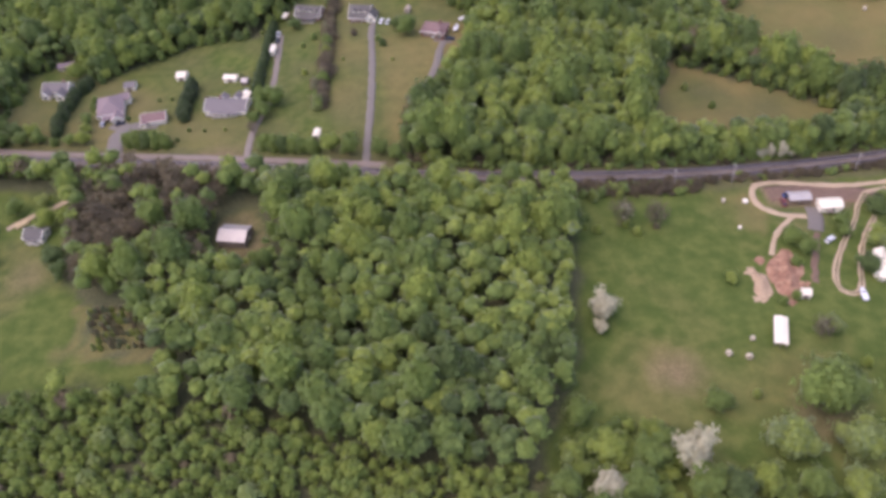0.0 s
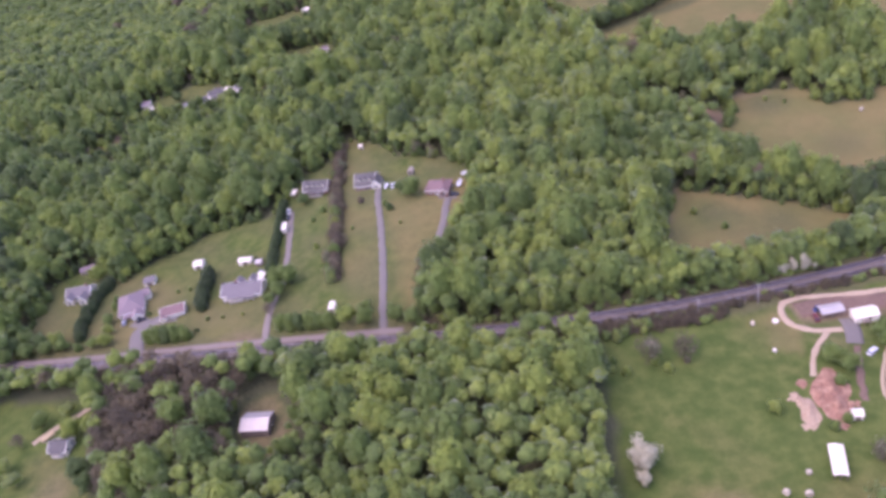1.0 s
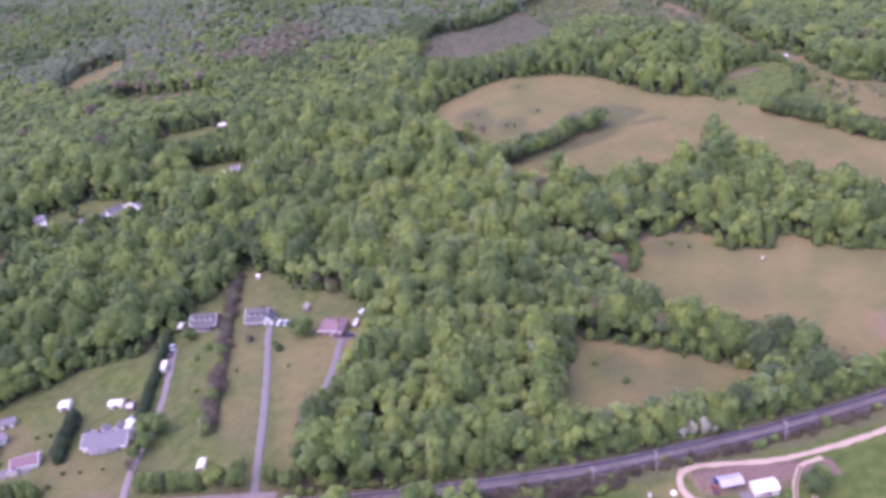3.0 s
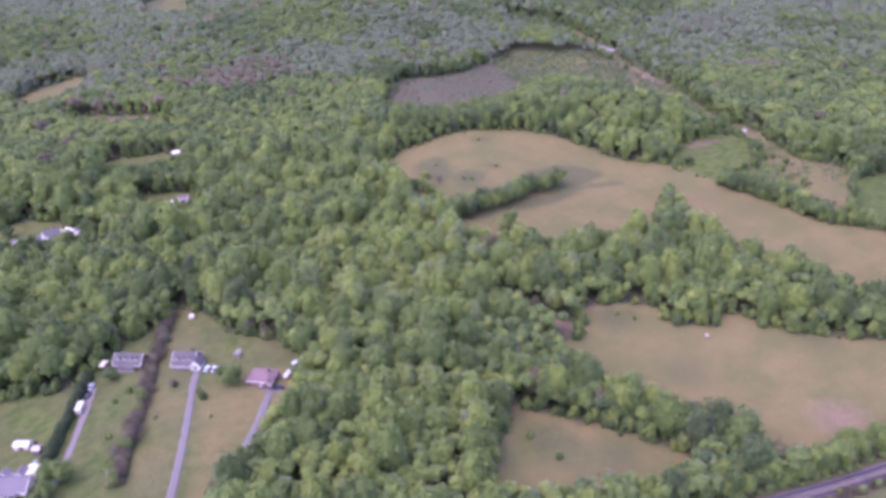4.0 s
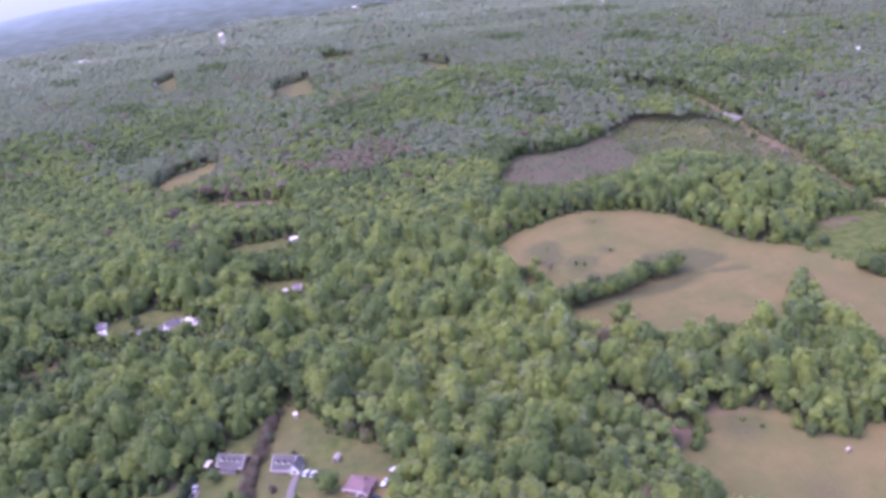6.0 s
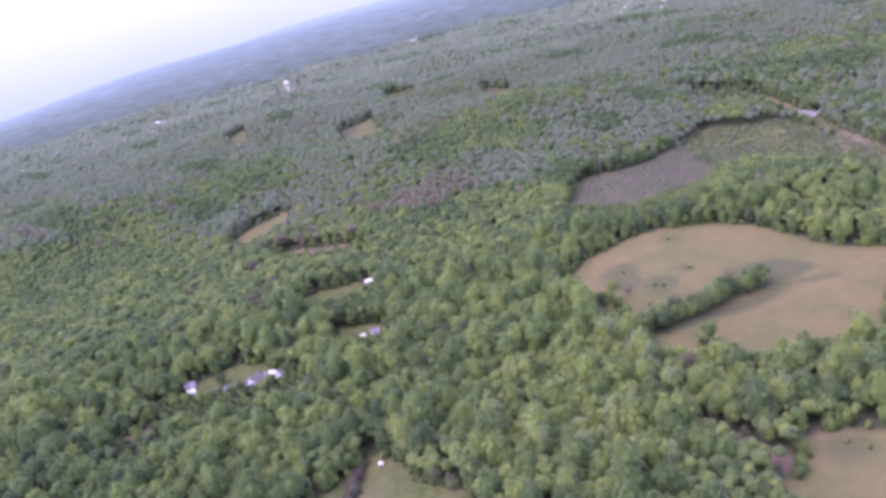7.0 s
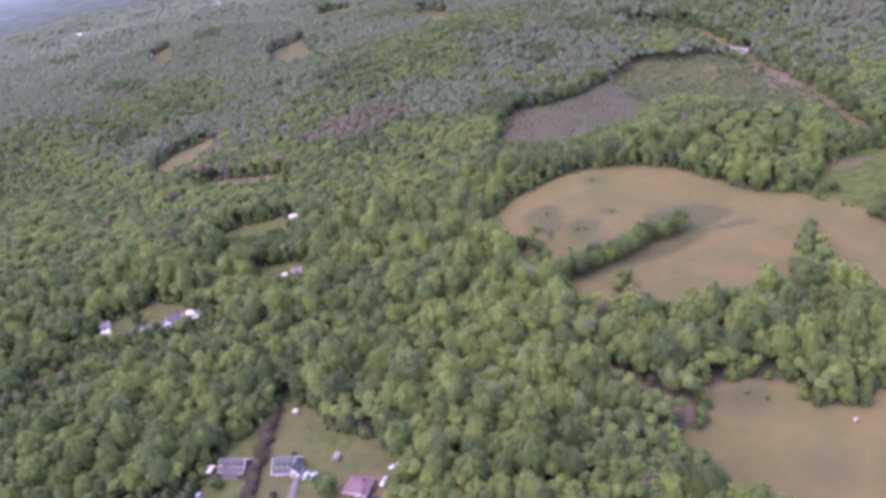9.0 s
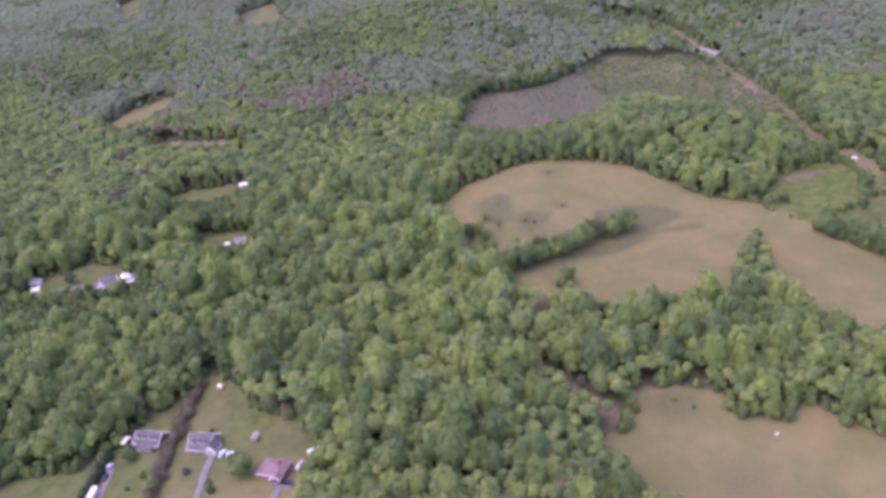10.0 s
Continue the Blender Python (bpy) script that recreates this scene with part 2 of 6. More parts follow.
SCRUBLAND = [(239, 849), (269, 863), (307, 858), (341, 850), (347, 820), (351, 764), (361, 740), (359, 687), (347, 640), (322, 652), (289, 668), (262, 690), (240, 715), (236, 790)]
REGROWTH = [(-77, 812), (-49, 833), (-8, 846), (27, 839), (39, 805), (8, 797), (-31, 788)]
OLIVE_PATCHES = [[(115, 538), (121, 562), (132, 558), (133, 529), (124, 525)], [(130, 527), (139, 535), (154, 529), (151, 519), (134, 519)], [(159, 582), (171, 580), (166, 575)],
                 [(178, 520), (182, 528), (204, 531), (222, 528), (233, 521), (230, 514), (211, 504), (195, 502)], [(124, 474), (150, 480), (172, 487), (190, 493), (205, 498), (203, 492), (190, 484), (163, 476), (130, 468)],
                 [(201, 499), (219, 505), (239, 505), (241, 502), (218, 499)]]
STRIP = [(-237, 858), (-221, 906), (-187, 921), (-172, 917), (-172, 882), (-187, 848), (-208, 828)]
FAR_FIELDS = [[(-155, 1202), (-145, 1151), (-115, 1104), (-82, 1107), (-89, 1156), (-103, 1213)], [(-111, 1482), (-103, 1419), (-86, 1378), (-41, 1362), (-46, 1423), (-55, 1463)],
              [(59, 1266), (59, 1212), (70, 1160), (98, 1136), (99, 1186), (99, 1225)], [(-368, 1352), (-348, 1294), (-316, 1244), (-307, 1283), (-328, 1352), (-347, 1412)]]
CLEARINGS = [[(-123, 652), (-117, 636), (-81, 627), (-52, 640), (-55, 657), (-62, 670), (-103, 666)], [(-79, 580), (-75, 562), (-68, 552), (-47, 547), (-33, 550), (-36, 563), (-40, 578), (-63, 581)],
             [(-178, 520), (-170, 511), (-141, 506), (-110, 512), (-95, 515), (-98, 525), (-107, 535), (-137, 556), (-148, 553), (-172, 536)]]
MEADOW = [(53, 221), (47, 188), (41, 161), (33, 132), (24, 118), (20, 95), (24, 60), (220, 60), (260, 232), (167, 224), (85, 219)]
LEFT_YARD = [(-190, 262), (-141, 249), (-133, 220), (-132, 205), (-120, 187), (-116, 167), (-95, 163), (-89, 150), (-118, 153), (-150, 155), (-220, 180)]
BARN_YARD = [(-78, 228), (-63, 226), (-60, 203), (-66, 198), (-80, 201)]
NURSERY = [(-120, 186), (-105, 186), (-91, 165), (-114, 167)]
YOUNG_WOOD = [(-190, 165), (-134, 153), (-89, 146), (-48, 132), (-17, 117), (21, 108), (19, 40), (-190, 40)]
SPIKE = [(253, 416), (257, 453), (264, 487), (251, 466), (236, 442), (220, 416)]
RED_GAP = [(-171, 786), (-136, 785), (-72, 761), (-66, 744), (-122, 752), (-165, 772)]
BROWN_GAP = [(-204, 472), (-188, 469), (-173, 478), (-171, 490), (-182, 496), (-198, 486)]
CREEK = [(108, 424), (116, 425), (120, 402), (136, 378), (158, 352), (150, 346), (128, 372), (113, 396)]
WEST_TRACK = [(-133, 266), (-133.4, 260), (-134, 253), (-140, 245), (-152.8, 237.5), (-160, 232)]
OPEN = [RED_GAP, BROWN_GAP, LOTS, FIELD_NEAR, FIELD_MID, FIELD_HILL, FIELD_GREEN, SLOPE, GREEN_EAST, CORRIDOR, CUT_LINE, STRIP, *FAR_FIELDS, *CLEARINGS, MEADOW, LEFT_YARD, BARN_YARD, NURSERY]


# ---------- mesh helpers ----------
def mesh_of(name, verts, faces, mat, smooth=False, tint=None):
    """A mesh from arrays of places and of triangles."""
    me = bpy.data.meshes.new(name)
    verts, faces = np.asarray(verts, np.float32), np.asarray(faces, np.int32)
    k = faces.shape[1]
    me.vertices.add(len(verts)), me.loops.add(faces.size), me.polygons.add(len(faces))
    me.vertices.foreach_set("co", verts.ravel())
    me.loops.foreach_set("vertex_index", faces.ravel())
    me.polygons.foreach_set("loop_start", np.arange(0, faces.size, k, dtype=np.int32))
    me.polygons.foreach_set("use_smooth", np.full(len(faces), smooth))
    if tint is not None:
        me.attributes.new("tint", "FLOAT", "POINT").data.foreach_set("value", np.asarray(tint, np.float32))
    me.materials.append(mat)
    me.update()
    me.validate()
    return me


def part(name, bm, mat, parent=None, label=""):
    me = bpy.data.meshes.new(name)
    bmesh.ops.recalc_face_normals(bm, faces=bm.faces)
    bm.to_mesh(me)
    bm.free()
    me.materials.append(mat)
    ob = new(name, me)
    ob.parent = parent
    return tagged(ob, label)


def thing(name, at, yaw, label, category, group="", drop=0.0):
    """An empty at the thing's base, on the ground."""
    e = new(name)
    e.matrix_basis = pose(at[0], at[1], ground_at(*at) - drop, 0, 0, yaw)
    return tagged(e, label, category, group)


def box(bm, x0, y0, z0, x1, y1, z1, bevel=0.0):
    r = bmesh.ops.create_cube(bm, size=1.0)
    vs = r["verts"]
    for v in vs:
        v.co = Vector((x0 + (v.co.x + 0.5) * (x1 - x0), y0 + (v.co.y + 0.5) * (y1 - y0), z0 + (v.co.z + 0.5) * (z1 - z0)))
    if bevel:
        es = list({e for v in vs for e in v.link_edges})
        bmesh.ops.bevel(bm, geom=es, offset=bevel, segments=1, affect="EDGES")
    return bm


def boxes(*args, bevel=0.0):
    bm = bmesh.new()
    for a in args:
        box(bm, *a, bevel=bevel)
    return bm


def tube(bm, a, b, r0, r1, n=8):
    a, b = Vector(a), Vector(b)
    q = (b - a).to_track_quat("Z", "Y")
    rings = []
    for p, r in ((a, r0), (b, r1)):
        rings.append([bm.verts.new(p + q @ Vector((r * math.cos(2 * math.pi * i / n), r * math.sin(2 * math.pi * i / n), 0))) for i in range(n)])
    for i in range(n):
        bm.faces.new((rings[0][i], rings[0][(i + 1) % n], rings[1][(i + 1) % n], rings[1][i]))
    bm.faces.new(rings[0][::-1]), bm.faces.new(rings[1])
    return bm


def solid(bm, outline, axis, a, b):
    """An outline in one plane, drawn out from a to b along x or y."""
    def at(u, w, s):
        return (s, u, w) if axis == "x" else (u, s, w)
    lo = [bm.verts.new(at(u, w, a)) for u, w in outline]
    hi = [bm.verts.new(at(u, w, b)) for u, w in outline]
    n = len(outline)
    bm.faces.new(lo), bm.faces.new(hi[::-1])
    for i in range(n):
        bm.faces.new((lo[i], lo[(i + 1) % n], hi[(i + 1) % n], hi[i]))
    return bm


def smooth_line(pts, step=3.0):
    """Points every step metres on a smooth curve through pts."""
    p = np.array(pts, float)
    p = np.vstack([2 * p[0] - p[1], p, 2 * p[-1] - p[-2]])
    out = []
    for i in range(1, len(p) - 2):
        n = max(2, int(np.hypot(*(p[i + 1] - p[i])) / step))
        for t in np.arange(n) / n:
            out.append(0.5 * (2 * p[i] + (p[i + 1] - p[i - 1]) * t + (2 * p[i - 1] - 5 * p[i] + 4 * p[i + 1] - p[i + 2]) * t * t
                              + (3 * p[i] - p[i - 1] - 3 * p[i + 1] + p[i + 2]) * t ** 3))
    out.append(p[-2])
    return np.array(out)


def sideways(line, off):
    d = np.gradient(line, axis=0)
    d /= np.linalg.norm(d, axis=1)[:, None]
    return line + off * np.stack([-d[:, 1], d[:, 0]], 1)


def strip_mesh(name, line, width, lift, mat, thick=0.12, rough_edge=0.0, cross=3):
    """A band that lies on the ground along a line: a top with sides."""
    n = len(line)
    offs = np.linspace(-width / 2, width / 2, cross)
    rng = np.random.RandomState(len(line) * 7 + int(width * 10))
    V = []
    for j, o in enumerate(offs):
        oo = o + (rng.uniform(-1, 1, n) * rough_edge if j in (0, cross - 1) else 0)
        d = np.gradient(line, axis=0)
        d /= np.linalg.norm(d, axis=1)[:, None] + 1e-9
        p = line + np.stack([-d[:, 1], d[:, 0]], 1) * np.asarray(oo).reshape(-1, 1)
        V.append(np.column_stack([p, height(p[:, 0], p[:, 1]) + lift]))
    V = [V[0] - (0, 0, thick)] + V + [V[-1] - (0, 0, thick)]
    m = len(V)
    verts = np.stack(V, 1).reshape(-1, 3)
    i = np.arange(n - 1)[:, None] * m + np.arange(m - 1)[None]
    i = i.ravel()
    return mesh_of(name, verts, np.stack([i, i + m, i + m + 1, i + 1], 1), mat, True)


# ---------- ground ----------
def steps(lo, hi, fine, out_lo, out_hi):
    v = list(np.arange(lo, hi + 0.1, fine))
    s = fine
    while v[-1] < out_hi:
        s *= 1.12
        v.append(v[-1] + s)
    s, w = fine, []
    while (w[-1] if w else lo) > out_lo:
        s *= 1.12
        w.append((w[-1] if w else lo) - s)
    return np.array(w[::-1] + v)


def ground_sheet():
    xs, ys = steps(-240, 400, 3.0, -6000, 6000), steps(70, 640, 3.0, -2500, 6000)
    X, Y = np.meshgrid(xs, ys)
    Z = height(X, Y)
    n, m = X.shape
    i = (np.arange(n - 1)[:, None] * m + np.arange(m - 1)[None]).ravel()
    me = mesh_of("ground", np.stack([X, Y, Z], 2).reshape(-1, 3), np.stack([i, i + 1, i + m + 1, i + m], 1), BARK, True)
    x, y = X.ravel(), Y.ravel()
    wob = 2.0 * wave(x, y, 9, 1) + 1.5 * wave(x, y, 4, 2)

    def soft(poly, w=2.5):
        return ease(-w, w, inside(poly, x, y) + wob)

    dry = np.zeros(x.shape)
    lush = np.zeros(x.shape)
    bare = np.zeros(x.shape)
    for f, w in ((FIELD_NEAR, 1), (FIELD_MID, 1), (FIELD_HILL, 1), (CUT_LINE, 0.7), (CORRIDOR, 0.6), (STRIP, 1)):
        dry = np.maximum(dry, w * soft(f))
    for f in FAR_FIELDS:
        dry, lush = np.maximum(dry, 0.55 * soft(f)), np.maximum(lush, 0.5 * soft(f))
    for f, w in ((FIELD_NEAR, 1.0), (FIELD_MID, 0.4), (FIELD_HILL, 0.55)):
        lush = np.maximum(lush, soft(f) * w * ease(0.15, 0.9, wave(x, y, 34, 5)) * 0.8)
    lot = soft(LOTS)
    # the lots: mown grass, drier in long stripes between the drives
    lot_dry = 0.3 + 0.5 * ease(-20, -12, x) * ease(350, 338, y) * lot + 0.26 * ease(-41, -36, x) * ease(-19, -24, x) + 0.22 * wave(x, y, 16, 3) + 0.25 * bell(x, y, -85, 262, 18) + 0.45 * bell(x, y, -150, 290, 30) - 0.3 * bell(x, y, -88, 342, 17) - 0.2 * bell(x, y, -56, 315, 16) - 0.2 * bell(x, y, -50, 275, 14)
    dry = np.maximum(dry, lot * np.clip(lot_dry, 0.15, 1))
    lush = np.maximum(lush, lot * np.clip(1.0 - lot_dry * 0.5, 0, 1))
    bare = np.maximum(bare, lot * 0.7 * bell(x, y, -84, 254, 9))
    mead = soft(MEADOW, 4)
    m_dry = 0.02 + 0.75 * ease(-2.5, 2.5, inside([(115, 218), (106, 199), (114, 193), (119, 203), (117, 213)], x, y) + 0.5 * wob) + 0.45 * bell(x, y, 62, 132, 20) + 0.3 * bell(x, y, 100, 125, 16) + 0.4 * bell(x, y, 108, 205, 9) + 0.2 * wave(x, y, 14, 6)
    dry = np.maximum(dry, mead * np.clip(m_dry, 0, 0.8))
    lush = np.maximum(lush, mead * np.clip(1.1 - 0.4 * m_dry, 0, 1))
    bare = np.maximum(bare, mead * (0.5 * bell(x, y, 66, 137, 7) + 0.5 * bell(x, y, 103, 117, 8) + 0.3 * bell(x, y, 130, 200, 10) + 0.75 * ease(-2, 2, inside([(121, 219), (140, 217.5), (158, 213.5), (150, 204), (137, 207), (123, 208)], x, y) + 0.5 * wob)))
    yard = np.maximum(soft(LEFT_YARD), soft(BARN_YARD))
    y_dry = 0.06 + 0.6 * bell(x, y, -143, 208, 9) + 0.5 * bell(x, y, -124, 169, 3) + 0.8 * ease(2.2, 1.0, line_dist([(-122, 187), (-118, 168), (-94, 162)], x, y)) + 0.25 * wave(x, y, 12, 7)
    dry = np.maximum(dry, yard * np.clip(y_dry, 0, 0.8))
    lush = np.maximum(lush, yard * np.clip(1.0 - 0.8 * y_dry, 0, 1))
    dry = np.maximum(dry, 0.75 * soft(NURSERY))
    bare = np.maximum(bare, soft(BARN_YARD) * 0.5 + yard * 0.35 * bell(x, y, -146, 205, 8))
    lush, dry = np.maximum(lush, 0.95 * soft(FIELD_GREEN)), np.maximum(dry, 0.18 * soft(FIELD_GREEN))
    for cx, cy, r, k in ((140, 520, 7, 0.9), (121, 551, 7, 0.9), (206, 522, 12, 0.7), (190, 514, 8, 0.7), (150, 505, 10, 0.5), (163, 537, 3, 0.9), (180, 357, 7, 0.8), (118, 282, 8, 0.8), (135, 262, 12, 0.5)):
        dry = dry * (1 - 0.75 * k * bell(x, y, cx, cy, r))
        lush = np.maximum(lush, 0.8 * k * bell(x, y, cx, cy, r))
    lush, dry = np.maximum(lush, np.maximum(0.8 * soft(GREEN_EAST), np.maximum(0.85 * soft(SLOPE), 0.6 * soft(CUT_LINE)))), np.maximum(dry, 0.25 * soft(SLOPE))
    bare = np.maximum(bare, 0.22 * soft(CORRIDOR) * (1 + wave(x, y, 20, 3)) + 0.45 * bell(x, y, 352, 735, 18) + 0.5 * bell(x, y, 358, 560, 14))
    dry = np.maximum(dry, 0.5 * soft(BROWN_GAP))
    for c in CLEARINGS:
        lush, dry = np.maximum(lush, 0.75 * soft(c)), np.maximum(dry, 0.35 * soft(c))
    marsh = soft(MARSH, 12) * ease(262, 205, x) * (0.75 + 0.25 * wave(x, y, 28, 6))
    lush = np.maximum(lush, 0.7 * soft(MARSH, 8) * ease(170, 120, x + 0.4 * (y - 720)))
    i = np.where((np.abs(y - 270) < 110) & (np.abs(x) < 430))[0]
    verge = np.zeros(x.shape)
    verge[i] = ease(13, 8, line_dist(RAILWAY, x[i], y[i]) + 0.8 * wob[i])
    bare = np.maximum(bare, 0.7 * soft(RED_GAP) + 0.4 * soft(BROWN_GAP) + 0.65 * soft(CREEK))
    bare = np.maximum(bare, 0.55 * bell(x, y, 310, 545, 9) + 0.65 * bell(x, y, 237, 268, 9) + 0.6 * bell(x, y, 96, 283, 5) + 0.6 * bell(x, y, 105, 300, 5) + 0.5 * bell(x, y, 89, 268, 5) + 0.4 * bell(x, y, 169, 367, 5) + 0.35 * bell(x, y, 180, 367, 4) + 0.6 * bell(x, y, 131, 378, 5))
    olive = 0.0 * x
    for p in OLIVE_PATCHES:
        olive = np.maximum(olive, ease(-3.5, 3.5, inside(p, x, y) + 0.6 * wob))
    for cx, cy, r, k in ((163, 537, 2.5, 1.0), (175, 354, 8, 0.8), (193, 311, 9, 0.6), (259, 313, 8, 0.6), (119, 281, 6, 0.8), (144, 270, 7, 0.7), (98, 271, 5, 0.7), (153, 362, 6, 0.6), (116, 550, 6, 0.9), (121, 532, 6, 0.9), (139, 525, 5, 0.9), (112, 541, 5, 0.6), (160, 580, 4, 0.8), (160, 538, 4, 0.8), (300, 440, 12, 0.4), (285, 465, 14, 0.35)):
        olive = np.maximum(olive, k * bell(x, y, cx, cy, r))
    for f in (FIELD_NEAR, FIELD_MID, FIELD_HILL):
        olive = np.maximum(olive, soft(f) * 0.45 * ease(9, 1, inside(f, x, y)) * (0.6 + 0.5 * wave(x, y, 23, 8)))
    olive = np.maximum(olive, np.maximum(0.85 * verge, lot * np.clip(0.34 + 0.25 * wave(x, y, 13, 5.5), 0, 0.7) * (1 - 0.85 * ease(-22, -8, x) * ease(347, 335, y))))
    dry = np.maximum(dry, 0.6 * soft(THIN_WOOD, 6))
    dry, lush = np.maximum(dry * (1 - 0.5 * soft(SCRUBLAND, 6)), soft(SCRUBLAND, 6) * (0.4 + 0.3 * wave(x, y, 25, 4))), np.maximum(lush, 0.6 * soft(SCRUBLAND, 6))
    for key, val in (("dry", dry), ("lush", lush), ("bare", bare), ("marsh", marsh), ("olive", olive)):
        me.attributes.new(key, "FLOAT", "POINT").data.foreach_set("value", np.clip(val, 0, 1).astype(np.float32))
    me.materials.clear()
    me.materials.append(ground_material())
    return tagged(new("ground", me), "rolling ground of dry pasture, green meadow and leaf litter", "ground", kind="structure")


def ground_material():
    m = bpy.data.materials.new("grassland")
    m.use_nodes = True
    nt = m.node_tree
    b = nt.nodes["Principled BSDF"]
    geo = nt.nodes.new("ShaderNodeNewGeometry")

    def noise_of(size, detail=4):
        n = nt.nodes.new("ShaderNodeTexNoise")
        n.inputs["Scale"].default_value, n.inputs["Detail"].default_value = 1 / size, detail
        nt.links.new(geo.outputs["Position"], n.inputs["Vector"])
        return n.outputs["Fac"]

    def ramp(fac, lo, hi, p0=0.35, p1=0.65):
        r = nt.nodes.new("ShaderNodeValToRGB")
        r.color_ramp.elements[0].position, r.color_ramp.elements[1].position = p0, p1
        r.color_ramp.elements[0].color, r.color_ramp.elements[1].color = (*lo, 1), (*hi, 1)
        nt.links.new(fac, r.inputs[0])
        return r.outputs[0]

    def over(low, high, key, sharp=True):
        at = nt.nodes.new("ShaderNodeAttribute")
        at.attribute_name = key
        fac = at.outputs["Fac"]
        ad = nt.nodes.new("ShaderNodeMath")
        ad.operation, ad.inputs[1].default_value = "MULTIPLY_ADD", 0.34
        nt.links.new(mid, ad.inputs[0]), nt.links.new(fac, ad.inputs[2])
        mr = nt.nodes.new("ShaderNodeMapRange")
        mr.inputs[1].default_value, mr.inputs[2].default_value = 0.32, 1.02
        nt.links.new(ad.outputs[0], mr.inputs[0])
        mx = nt.nodes.new("ShaderNodeMix")
        mx.data_type = "RGBA"
        nt.links.new(mr.outputs[0], mx.inputs[0]), nt.links.new(low, mx.inputs[6]), nt.links.new(high, mx.inputs[7])
        return mx.outputs[2]

    fine, mid, big, patch = noise_of(0.7), noise_of(5.0), noise_of(22.0, 3), noise_of(24.0, 5)
    litter = ramp(fine, (0.06, 0.066, 0.034), (0.1, 0.1, 0.052))
    lush = ramp(mid, (0.057, 0.086, 0.02), (0.09, 0.111, 0.029))
    dry = ramp(patch, (0.124, 0.118, 0.043), (0.161, 0.131, 0.052), 0.38, 0.6)
    bare = ramp(fine, (0.172, 0.112, 0.074), (0.238, 0.16, 0.106))
    marsh = ramp(big, (0.1, 0.083, 0.05), (0.084, 0.09, 0.044))
    c = over(litter, lush, "lush")
    c = over(c, dry, "dry")
    c = over(c, marsh, "marsh")
    c = over(c, ramp(fine, (0.086, 0.085, 0.037), (0.11, 0.106, 0.046)), "olive")
    c = over(c, bare, "bare")
    mr = nt.nodes.new("ShaderNodeMapRange")
    mr.inputs[1].default_value, mr.inputs[2].default_value, mr.inputs[3].default_value, mr.inputs[4].default_value = 0.3, 0.7, 0.91, 1.09
    nt.links.new(fine, mr.inputs[0])
    mul = nt.nodes.new("ShaderNodeVectorMath")
    mul.operation = "SCALE"
    tuft = nt.nodes.new("ShaderNodeMapRange")
    tuft.inputs[1].default_value, tuft.inputs[2].default_value, tuft.inputs[3].default_value, tuft.inputs[4].default_value = 0.3, 0.7, 0.95, 1.05
    nt.links.new(mid, tuft.inputs[0])
    both = nt.nodes.new("ShaderNodeMath")
    both.operation = "MULTIPLY"
    nt.links.new(mr.outputs[0], both.inputs[0]), nt.links.new(tuft.outputs[0], both.inputs[1])
    nt.links.new(c, mul.inputs[0]), nt.links.new(both.outputs[0], mul.inputs["Scale"])
    nt.links.new(mul.outputs[0], b.inputs["Base Color"])
    b.inputs["Roughness"].default_value, b.inputs["Specular IOR Level"].default_value = 0.95, 0.1
    bp = nt.nodes.new("ShaderNodeBump")
    bp.inputs["Strength"].default_value, bp.inputs["Distance"].default_value = 0.6, 0.4
    nt.links.new(fine, bp.inputs["Height"]), nt.links.new(bp.outputs[0], b.inputs["Normal"])
    return m


ground_sheet()

# ---------- road, railway, drives ----------
AXIS = smooth_line(RAILWAY, 4.0)
LANE = smooth_line([tuple(p) for p in sideways(AXIS, 6.0)[::6] if -330 < p[0] < 6], 4.0)
tagged(new("road", strip_mesh("road", LANE, 3.1, 0.14, ROAD_TOP, 0.3, 0.2, 5)), "narrow worn grey lane along the railway", "road", kind="structure")


def railway():
    base = tagged(new("railway"), "double railway track on grey ballast with dark wooden ties", "railway", kind="structure")
    bed = new("ballast_bed", strip_mesh("ballast_bed", sideways(AXIS, 0.0), 7.6, 0.3, BALLAST, 0.5, 0.4, 7))
    bed.parent = base
    for off in (2.05, -2.05):
        line = sideways(AXIS, off)
        tr = new("track", strip_mesh("track", line, 1.9, 0.36, SLEEPER, 0.05, 0.1))
        tr.parent = base
        for g in (-0.72, 0.72):
            r = new("rail", strip_mesh("rail", sideways(line, g), 0.12, 0.55, RAIL, 0.17))
            r.parent = tr
        # ties across the bed
        fine = smooth_line([tuple(p) for p in line[::6]], 0.75)
        d = np.gradient(fine, axis=0)
        d /= np.linalg.norm(d, axis=1)[:, None]
        nrm = np.stack([-d[:, 1], d[:, 0]], 1)
        z = height(fine[:, 0], fine[:, 1])
        V = []
        for a, bb, zz in ((-1, -1, 0.3), (1, -1, 0.3), (1, 1, 0.3), (-1, 1, 0.3), (-1, -1, 0.42), (1, -1, 0.42), (1, 1, 0.42), (-1, 1, 0.42)):
            p = fine + nrm * (1.3 * a) + d * (0.12 * bb)
            V.append(np.column_stack([p, z + zz]))
        V = np.stack(V, 1).reshape(-1, 3)
        q = np.array([[4, 5, 6, 7], [0, 1, 5, 4], [1, 2, 6, 5], [2, 3, 7, 6], [3, 0, 4, 7]])[:, ::1]
        F = (np.arange(len(fine))[:, None, None] * 8 + q[None]).reshape(-1, 4)
        t = new("ties", mesh_of("ties", V, F, SLEEPER))
        t.parent = tr
        tagged(t, kind="stuff")


railway()


